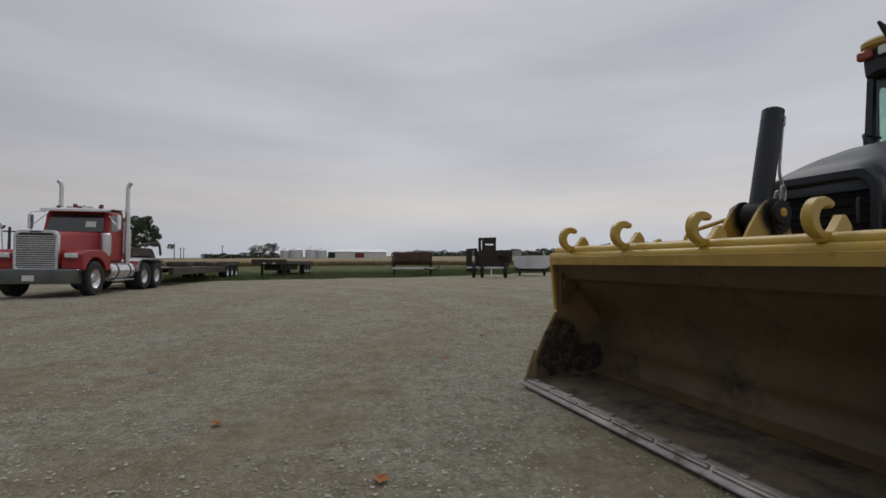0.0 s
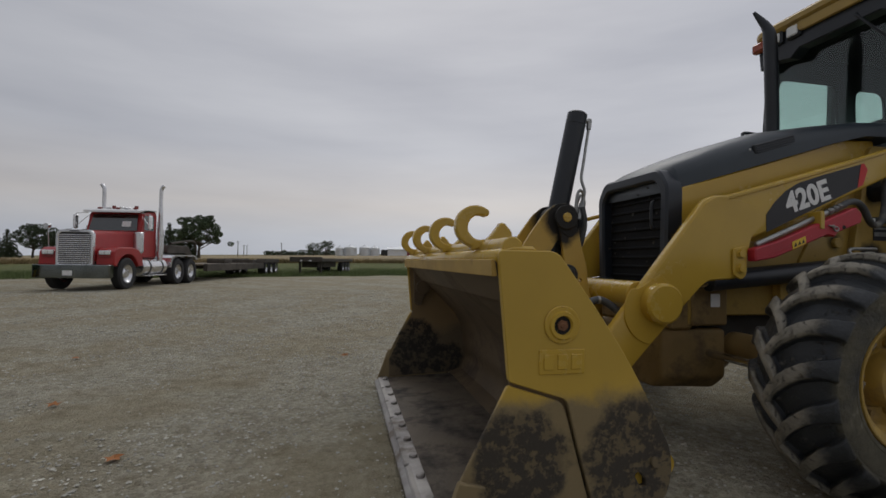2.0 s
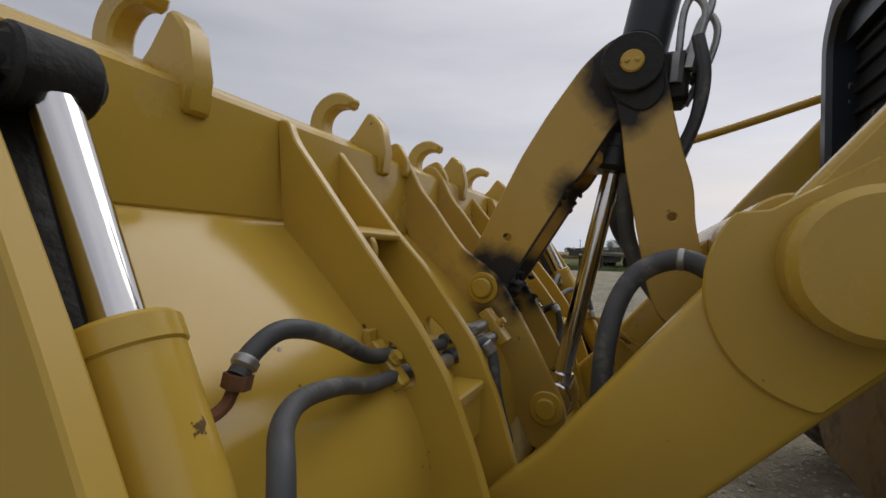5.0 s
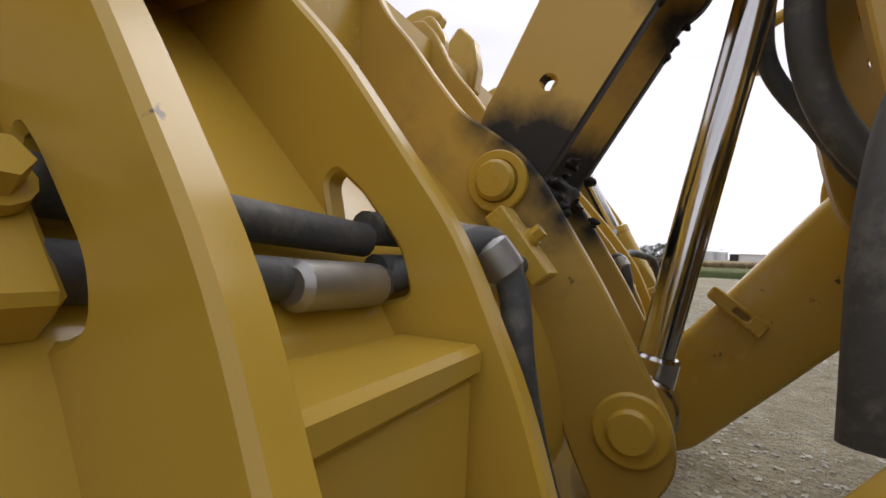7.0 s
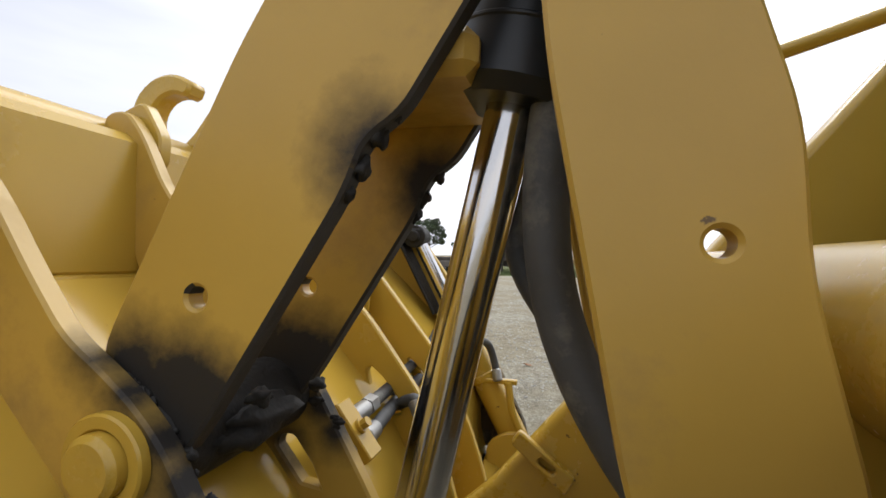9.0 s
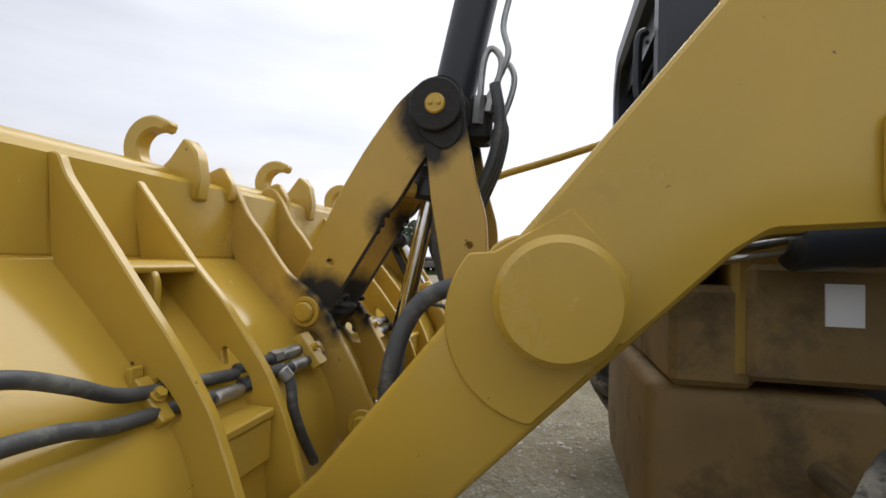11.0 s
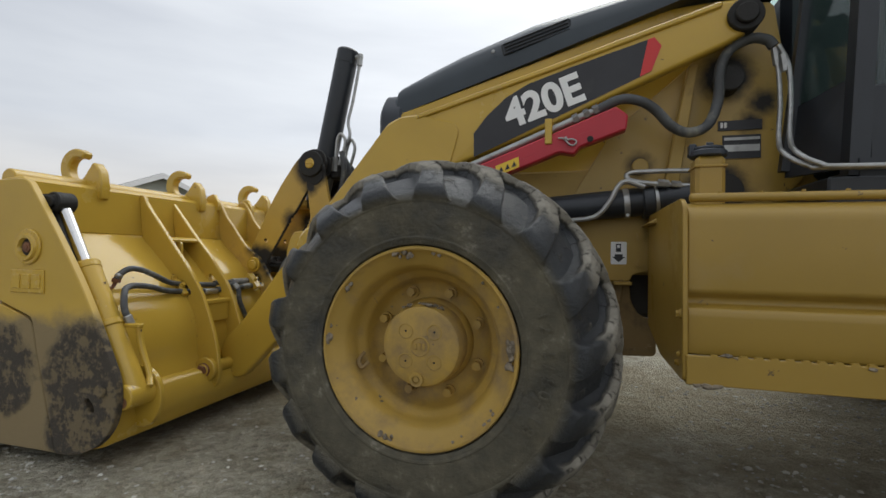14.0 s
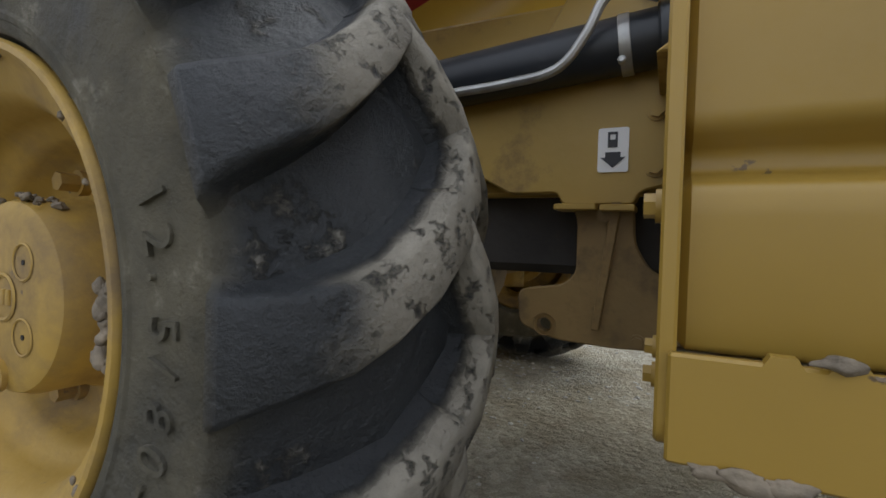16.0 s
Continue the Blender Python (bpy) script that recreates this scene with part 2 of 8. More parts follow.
TOWER = soot_paint("sooty_tower_paint", (0.36, 0.235, 0.05), [(0.91, 1.40, 0.085), (0.88, 0.985, 0.10), (0.99, 1.23, 0.035), (1.03, 1.30, 0.045), (0.62, 1.09, 0.04)])
YELLOW_LINK = soot_paint("soot_marked_yellow_paint", (0.47, 0.30, 0.055), [(-1.235, 0.685, 0.085), (-1.285, 0.735, 0.045), (-0.936, 1.19, 0.115), (-0.945, 1.09, 0.05), (-1.075, 0.915, 0.045), (-1.265, 0.60, 0.035), (-1.10, 0.33, 0.02), (-1.20, 0.645, 0.06)])
MUDDY = mud_paint("muddy_yellow_paint", CAT, ((0.040, 0.034, 0.028), (0.175, 0.142, 0.096)), 0.50, [(-1.575, 0.31, 0.17, 0.17), (-1.17, 0.29, 0.19, 0.20), (-1.05, 0.16, 0.13, 0.12), (-1.24, 0.12, 0.12, 0.08)])
GUSSETSOOT = soot_paint("soot_edged_yellow_paint", (0.47, 0.30, 0.055), [(-1.305, 0.745, 0.022), (-1.27, 0.722, 0.025), (-1.235, 0.690, 0.030), (-1.212, 0.655, 0.032), (-1.196, 0.625, 0.026), (-1.262, 0.602, 0.032)])
AMBERRED = make_mat("orange_red_lens", (0.30, 0.055, 0.02), 0.25, vary=0.1, bump=0.03)
MUDDYIN = mud_paint("muddy_inner_steel", (0.21, 0.14, 0.065), ((0.018, 0.016, 0.014), (0.12, 0.095, 0.06)), 0.42, [(-1.60, 0.28, 0.20, 0.22), (-1.36, 0.20, 0.16, 0.12)])
INNER = make_mat("scraped_bucket_steel", (0.118, 0.080, 0.042), 0.6, vary=0.3, scale=2.2, bump=0.3, bump_scale=40, dirt=(0.034, 0.027, 0.022), dirt_amount=0.6, dirt_scale=2.2)
LIP = make_mat("rubbed_lip_paint", (0.42, 0.27, 0.06), 0.5, vary=0.15, scale=5, bump=0.15, dirt=(0.10, 0.07, 0.04), dirt_amount=0.4, dirt_scale=4)
GRIMY = make_mat("grimy_yellow_paint", (0.23, 0.15, 0.055), 0.6, vary=0.25, scale=4, bump=0.3, dirt=(0.06, 0.045, 0.03), dirt_amount=0.6, dirt_scale=5)
FLOORSTEEL = make_mat("muddy_bucket_floor", (0.125, 0.098, 0.068), 0.6, vary=0.2, scale=5.0, bump=0.6, bump_scale=50, dirt=(0.02, 0.017, 0.015), dirt_amount=0.8, dirt_scale=4.5)
EDGESTEEL = make_mat("worn_cutting_edge_steel", (0.34, 0.32, 0.30), 0.5, metal=0.6, vary=0.25, scale=9, bump=0.4, bump_scale=60, dirt=(0.14, 0.1, 0.07), dirt_amount=0.5)
GRIMY_STEEL = make_mat("oily_grey_steel", (0.16, 0.155, 0.145), 0.45, metal=0.7, vary=0.3, scale=14, bump=0.1)
HOODPAINT = make_mat("blue_black_hood_paint", (0.020, 0.029, 0.038), 0.36, vary=0.2, scale=4, bump=0.05, dirt=(0.06, 0.062, 0.062), dirt_amount=0.25)
BLACKPAINT = make_mat("black_paint", (0.013, 0.016, 0.021), 0.42, vary=0.25, scale=5, bump=0.05, dirt=(0.055, 0.055, 0.055), dirt_amount=0.25)
BLACKPLASTIC = make_mat("charcoal_hood_paint", (0.017, 0.022, 0.031), 0.4, vary=0.15, scale=4, bump=0.05, dirt=(0.06, 0.063, 0.068), dirt_amount=0.2)
GREASE = make_mat("caked_black_grease", (0.010, 0.009, 0.0075), 0.72, vary=0.4, scale=18, bump=0.9, bump_scale=55)
RUBBER = make_mat("grey_rubber_hose", (0.062, 0.065, 0.068), 0.6, vary=0.25, scale=12, bump=0.25, bump_scale=90, dirt=(0.23, 0.225, 0.19), dirt_amount=0.6, dirt_scale=11)
GLOSSYEL = make_mat("glossy_yellow_paint", CAT, 0.17, spec=0.32, vary=0.06, scale=2.0, bump=0.35, bump_scale=6, dirt=(0.41, 0.275, 0.065), dirt_amount=0.35, dirt_scale=2.2, coat=0.08, chips=(0.12, 0.075, 0.03, 24.0, 0.71))
CHROME = make_mat("chrome_rod", (0.62, 0.61, 0.60), 0.13, metal=1.0, vary=0.06, scale=4, bump=0.02, bump_scale=120)
ZINC = make_mat("zinc_plated_fitting", (0.36, 0.36, 0.35), 0.42, metal=0.8, vary=0.2, scale=30, bump=0.1)
RUSTFIT = make_mat("rusty_fitting", (0.17, 0.075, 0.035), 0.75, vary=0.4, scale=30, bump=0.5)
GLASS = None
RED = make_mat("red_strut_paint", (0.42, 0.02, 0.035), 0.42, vary=0.12, scale=5, bump=0.08, dirt=(0.25, 0.06, 0.05), dirt_amount=0.3)
DECAL = make_mat("black_decal_film", (0.022, 0.022, 0.026), 0.5, vary=0.15, scale=8, bump=0.03, dirt=(0.06, 0.06, 0.06), dirt_amount=0.3)
WHITE = make_mat("white_lettering", (0.76, 0.76, 0.75), 0.5, vary=0.05, scale=10, bump=0.03)
DECALRED = make_mat("red_decal_film", (0.55, 0.03, 0.03), 0.5, vary=0.05, bump=0.03)
LABELYEL = make_mat("yellow_label", (0.75, 0.5, 0.04), 0.45, vary=0.06, bump=0.02)
RIM = make_mat("dusty_yellow_rim", (0.39, 0.25, 0.05), 0.52, vary=0.2, scale=3.5, bump=0.25, bump_scale=60, dirt=(0.215, 0.15, 0.075), dirt_amount=0.75, dirt_scale=5.5, chips=(0.13, 0.10, 0.07, 30.0, 0.69))
DRYMUD = make_mat("dried_mud", (0.20, 0.165, 0.12), 0.95, vary=0.4, scale=60, bump=1.0, bump_scale=80)
DARKFRAME = make_mat("oily_frame_and_dark_edge_steel", (0.035, 0.031, 0.027), 0.7, vary=0.3, scale=8, bump=0.3, dirt=(0.07, 0.055, 0.035), dirt_amount=0.4)
SLAT = make_mat("matt_black_screen", (0.008, 0.009, 0.011), 0.75, vary=0.3, scale=8, bump=0.4, bump_scale=160, dirt=(0.035, 0.036, 0.038), dirt_amount=0.25, dirt_scale=9, spec=0.25)


def tyre_rubber(name, radius, half):
    """Black rubber with dust worn onto the bars' tops and settled on the sidewalls, and mud flecks between."""
    m = bpy.data.materials.new(name)
    m.use_nodes = True
    n, l = m.node_tree.nodes, m.node_tree.links
    b = n["Principled BSDF"]
    tc = n.new("ShaderNodeTexCoord")

    def noise_node(scale, detail, rg):
        q = n.new("ShaderNodeTexNoise")
        q.inputs["Scale"].default_value, q.inputs["Detail"].default_value, q.inputs["Roughness"].default_value = scale, detail, rg
        l.new(tc.outputs["Object"], q.inputs["Vector"])
        return q.outputs["Fac"]

    def calc(op, a, c):
        q = n.new("ShaderNodeMath")
        q.operation = op
        for k, v in enumerate((a, c)):
            if isinstance(v, bpy.types.NodeSocket):
                l.new(v, q.inputs[k])
            else:
                q.inputs[k].default_value = v
        return q.outputs[0]

    def ease(v, lo, hi, top=1.0):
        q = n.new("ShaderNodeMapRange")
        q.interpolation_type = "SMOOTHSTEP"
        q.inputs["From Min"].default_value, q.inputs["From Max"].default_value, q.inputs["To Max"].default_value = lo, hi, top
        l.new(v, q.inputs["Value"])
        return q.outputs["Result"]

    flat = n.new("ShaderNodeVectorMath")
    flat.operation = "MULTIPLY"
    flat.inputs[1].default_value = (1, 0, 1)
    l.new(tc.outputs["Object"], flat.inputs[0])
    length = n.new("ShaderNodeVectorMath")
    length.operation = "LENGTH"
    l.new(flat.outputs[0], length.inputs[0])
    r = length.outputs["Value"]
    k = radius / 0.5
    broad, mid, fine = noise_node(5.0, 7.0, 0.6), noise_node(16.0, 8.0, 0.65), noise_node(55.0, 8.0, 0.7)
    wob = calc("ADD", r, calc("MULTIPLY", calc("SUBTRACT", mid, 0.5), 0.035))
    across = n.new("ShaderNodeSeparateXYZ")
    l.new(tc.outputs["Object"], across.inputs[0])
    crown = calc("ADD", wob, calc("MULTIPLY", calc("POWER", calc("ABSOLUTE", across.outputs["Y"], 0.0), 2.0), 0.058 * k / (0.85 * half) ** 2))
    edge = ease(calc("ADD", calc("ABSOLUTE", across.outputs["Y"], 0.0), calc("MULTIPLY", calc("SUBTRACT", mid, 0.5), 0.09)), 0.86 * half, 0.62 * half)
    tops = calc("MULTIPLY", calc("MULTIPLY", ease(crown, radius - 0.026 * k, radius - 0.012 * k), edge), ease(fine, 0.28, 0.46, 0.92))
    walls = calc("MULTIPLY", ease(wob, radius - 0.098 * k, radius - 0.128 * k), ease(broad, 0.22, 0.55, 0.88))
    flecks = calc("MULTIPLY", ease(mid, 0.56, 0.66), ease(fine, 0.46, 0.58, 0.40))
    dust = calc("MAXIMUM", calc("MAXIMUM", tops, walls), flecks)
    rub = n.new("ShaderNodeValToRGB")
    rub.color_ramp.elements[0].position, rub.color_ramp.elements[0].color = 0.3, (0.009, 0.011, 0.014, 1)
    rub.color_ramp.elements[1].position, rub.color_ramp.elements[1].color = 0.7, (0.024, 0.027, 0.030, 1)
    l.new(broad, rub.inputs["Fac"])
    def layer(colour, fac, dark, light):
        ramp = n.new("ShaderNodeValToRGB")
        ramp.color_ramp.elements[0].position, ramp.color_ramp.elements[0].color = 0.3, (*dark, 1)
        ramp.color_ramp.elements[1].position, ramp.color_ramp.elements[1].color = 0.7, (*light, 1)
        l.new(mid, ramp.inputs["Fac"])
        mx = n.new("ShaderNodeMix")
        mx.data_type = "RGBA"
        l.new(fac, mx.inputs[0])
        l.new(colour, mx.inputs[6])
        l.new(ramp.outputs["Color"], mx.inputs[7])
        return mx.outputs[2]

    col = layer(rub.outputs["Color"], walls, (0.062, 0.056, 0.038), (0.140, 0.123, 0.080))
    col = layer(col, calc("MAXIMUM", tops, flecks), (0.135, 0.122, 0.096), (0.30, 0.275, 0.225))
    l.new(col, b.inputs["Base Color"])
    rr = n.new("ShaderNodeMapRange")
    rr.inputs["To Min"].default_value, rr.inputs["To Max"].default_value = 0.42, 0.9
    l.new(dust, rr.inputs["Value"])
    l.new(rr.outputs["Result"], b.inputs["Roughness"])
    bp = n.new("ShaderNodeBump")
    bp.inputs["Strength"].default_value, bp.inputs["Distance"].default_value = 0.9, 0.013
    l.new(calc("ADD", calc("MULTIPLY", fine, 0.5), dust), bp.inputs["Height"])
    l.new(bp.outputs["Normal"], b.inputs["Normal"])
    return m


FRONT_RUBBER = tyre_rubber("dusty_front_tyre_rubber", 0.508, 0.165)
REAR_RUBBER = tyre_rubber("dusty_rear_tyre_rubber", 0.70, 0.23)


def glass_mat(name, tint, rough=0.02, mirror=0.05):
    m = bpy.data.materials.new(name)
    m.use_nodes = True
    n, l = m.node_tree.nodes, m.node_tree.links
    n.clear()
    out = n.new("ShaderNodeOutputMaterial")
    tr = n.new("ShaderNodeBsdfTransparent")
    tr.inputs["Color"].default_value = (*tint, 1)
    gl = n.new("ShaderNodeBsdfGlossy")
    gl.inputs["Roughness"].default_value = rough
    lw = n.new("ShaderNodeLayerWeight")
    lw.inputs["Blend"].default_value = 0.5
    pw = n.new("ShaderNodeMath")
    pw.operation = "POWER"
    l.new(lw.outputs["Facing"], pw.inputs[0])
    pw.inputs[1].default_value = 4.0
    fr = n.new("ShaderNodeMath")
    fr.operation = "MULTIPLY_ADD"
    l.new(pw.outputs[0], fr.inputs[0])
    fr.inputs[1].default_value, fr.inputs[2].default_value = 0.7, mirror
    mx = n.new("ShaderNodeMixShader")
    l.new(fr.outputs[0], mx.inputs[0])
    l.new(tr.outputs[0], mx.inputs[1])
    l.new(gl.outputs[0], mx.inputs[2])
    l.new(mx.outputs[0], out.inputs["Surface"])
    return m


GLASS = glass_mat("green_tinted_glass", (0.80, 0.89, 0.86))
DARKGLASS = glass_mat("dark_windscreen_glass", (0.10, 0.16, 0.15), 0.06, 0.16)


# ---- mesh building ----
def thing(name, label, category, group="", kind="", at=(0, 0, 0)):
    e = new(name)
    e.empty_display_size = 0.2
    e.location = at
    return tagged(e, label, category, group, kind)


def finish(bm, name, mat, angle=35):
    bmesh.ops.recalc_face_normals(bm, faces=bm.faces)
    me = bpy.data.meshes.new(name)
    bm.to_mesh(me)
    bm.free()
    for mt in (mat if isinstance(mat, (list, tuple)) else [mat]):
        me.materials.append(mt)
    me.polygons.foreach_set("use_smooth", [True] * len(me.polygons))
    me.set_sharp_from_angle(angle=radians(angle))
    return me


def part(name, bm, mat, parent, label="", angle=35):
    ob = new(name, finish(bm, name, mat, angle))
    if parent is not None:
        ob.parent = parent
    return tagged(ob, label)


def single(name, bm, mat, label, category, group="", kind="", angle=35):
    return tagged(new(name, finish(bm, name, mat, angle)), label, category, group, kind)


def moved(bm, m):
    bmesh.ops.transform(bm, matrix=m, verts=bm.verts)
    return bm


def bevel_all(bm, w, seg=1, angle=30):
    edges = [e for e in bm.edges if len(e.link_faces) == 2 and e.calc_face_angle(0) > radians(angle)]
    if w > 0 and edges:
        bmesh.ops.bevel(bm, geom=edges, offset=w, segments=seg, affect="EDGES", profile=0.5)
    return bm


def box(x0, x1, y0, y1, z0, z1, bev=0.006, seg=1):
    bm = bmesh.new()
    bmesh.ops.create_cube(bm, size=1.0)
    moved(bm, Matrix.Translation(((x0 + x1) / 2, (y0 + y1) / 2, (z0 + z1) / 2)) @ Matrix.Diagonal((abs(x1 - x0), abs(y1 - y0), abs(z1 - z0), 1)))
    return bevel_all(bm, bev, seg)


def join(*bms):
    """All meshes in one bmesh; they are used up."""
    out = bmesh.new()
    for b in bms:
        tmp = bpy.data.meshes.new("joining")
        b.to_mesh(tmp)
        b.free()
        out.from_mesh(tmp)
        bpy.data.meshes.remove(tmp)
    return out


def circle_pts(cx, cz, r, n=24, a0=0.0, a1=360.0):
    full = abs(a1 - a0) >= 359.9
    k = n if full else n + 1
    return [(cx + r * math.cos(radians(a0 + (a1 - a0) * i / n)), cz + r * math.sin(radians(a0 + (a1 - a0) * i / n))) for i in range(k)]


def plate(pts, y0, y1, holes=(), bev=0.003, axis="y"):
    """A flat plate: an outline in x and z, with holes, given thickness along y (or in x, y, along z)."""
    bm = bmesh.new()
    edges = []
    for loop in (pts, *holes):
        vs = [bm.verts.new((p[0], y0, p[1]) if axis == "y" else ((p[0], p[1], y0) if axis == "z" else (y0, p[0], p[1]))) for p in loop]
        edges += [bm.edges.new((vs[i], vs[(i + 1) % len(vs)])) for i in range(len(vs))]
    if holes:
        bmesh.ops.triangle_fill(bm, use_beauty=True, use_dissolve=False, edges=edges)
        bmesh.ops.recalc_face_normals(bm, faces=bm.faces)
    else:
        bm.faces.new(bm.verts)
    ext = bmesh.ops.extrude_face_region(bm, geom=bm.faces[:])
    d = y1 - y0
    bmesh.ops.translate(bm, verts=[v for v in ext["geom"] if isinstance(v, bmesh.types.BMVert)],
                        vec=(0, d, 0) if axis == "y" else ((0, 0, d) if axis == "z" else (d, 0, 0)))
    bmesh.ops.recalc_face_normals(bm, faces=bm.faces)
    return bevel_all(bm, bev, 1, 50) if bev else bm


def rounded(pts, r, n=4):
    """An outline with its corners rounded; r is one radius, or one for each corner."""
    out = []
    k = len(pts)
    for i, p in enumerate(pts):
        rr = r[i] if isinstance(r, (list, tuple)) else r
        a, b, c = Vector(pts[i - 1]), Vector(p), Vector(pts[(i + 1) % k])
        d1, d2 = (a - b), (c - b)
        cut = min(rr, d1.length * 0.45, d2.length * 0.45)
        if cut < 1e-4:
            out.append(tuple(b))
            continue
        s, e = b + d1.normalized() * cut, b + d2.normalized() * cut
        for j in range(n + 1):
            t = j / n
            q = s * (1 - t) ** 2 + b * 2 * t * (1 - t) + e * t * t
            out.append((q.x, q.y))
    return out


def smooth_path(pts, n=8):
    """A curve through the given points."""
    P = [Vector(p) for p in pts]
    P = [P[0] * 2 - P[1]] + P + [P[-1] * 2 - P[-2]]
    out = []
    for i in range(1, len(P) - 2):
        for j in range(n):
            t = j / n
            out.append(0.5 * ((2 * P[i]) + (P[i + 1] - P[i - 1]) * t + (2 * P[i - 1] - 5 * P[i] + 4 * P[i + 1] - P[i + 2]) * t * t
                              + (3 * P[i] - P[i - 1] - 3 * P[i + 1] + P[i + 2]) * t ** 3))
    return out + [P[-2]]


def tube(pts, r, seg=12, cap=True):
    """A round bar or hose along a path; r is one radius, or one for each point."""
    bm = bmesh.new()
    P = [Vector(p) for p in pts]
    rings = []
    up = None
    for i, p in enumerate(P):
        d = (P[min(i + 1, len(P) - 1)] - P[max(i - 1, 0)]).normalized()
        if up is None:
            up = d.orthogonal().normalized()
        up = (up - d * up.dot(d)).normalized()
        side = d.cross(up)
        rr = r[i] if isinstance(r, (list, tuple)) else r
        rings.append([bm.verts.new(p + rr * (math.cos(2 * math.pi * k / seg) * up + math.sin(2 * math.pi * k / seg) * side)) for k in range(seg)])
    for a, b in zip(rings, rings[1:]):
        for k in range(seg):
            bm.faces.new((a[k], a[(k + 1) % seg], b[(k + 1) % seg], b[k]))
    if cap:
        bm.faces.new(rings[0][::-1])
        bm.faces.new(rings[-1])
    return bm


def cyl(p0, p1, r, seg=24, bev=0.004):
    """A round bar with eased rims."""
    p0, p1 = Vector(p0), Vector(p1)
    d = (p1 - p0).normalized()
    b = min(bev, r * 0.4, (p1 - p0).length * 0.3)
    if b <= 0:
        return tube([p0, p1], r, seg)
    return tube([p0, p0 + d * b, p1 - d * b, p1], [r - b, r, r, r - b], seg)


def lathe(profile, seg=48, axis="y", a0=0.0, a1=360.0):
    """A turned shape: (radius, along) pairs round the y axis."""
    bm = bmesh.new()
    full = abs(a1 - a0) > 359
    n = seg if full else seg + 1
    rings = []
    for i in range(n):
        a = radians(a0 + (a1 - a0) * i / seg)
        rings.append([bm.verts.new((r * math.cos(a), h, r * math.sin(a))) for r, h in profile])
    for i in range(seg):
        A, B = rings[i], rings[(i + 1) % n]
        for k in range(len(profile) - 1):
            bm.faces.new((A[k], A[k + 1], B[k + 1], B[k]))
    bmesh.ops.remove_doubles(bm, verts=bm.verts, dist=1e-5)
    return bm


def sheet(pts, y0, y1, thick, bev=0.0):
    """A bent sheet: an open line in x and z given thickness inward, run along y."""
    P = [Vector(p) for p in pts]
    off = []
    for i, p in enumerate(P):
        d = (P[min(i + 1, len(P) - 1)] - P[max(i - 1, 0)]).normalized()
        off.append(p + Vector((-d.y, d.x)) * thick)
    return plate([tuple(p) for p in P] + [tuple(p) for p in off[::-1]], y0, y1, bev=bev)


def hexbolt(p, d, r, h):
    p, d = Vector(p), Vector(d).normalized()
    return join(tube([p, p + d * h * 0.35], r * 1.35, 14), tube([p + d * h * 0.3, p + d * h], r, 6))


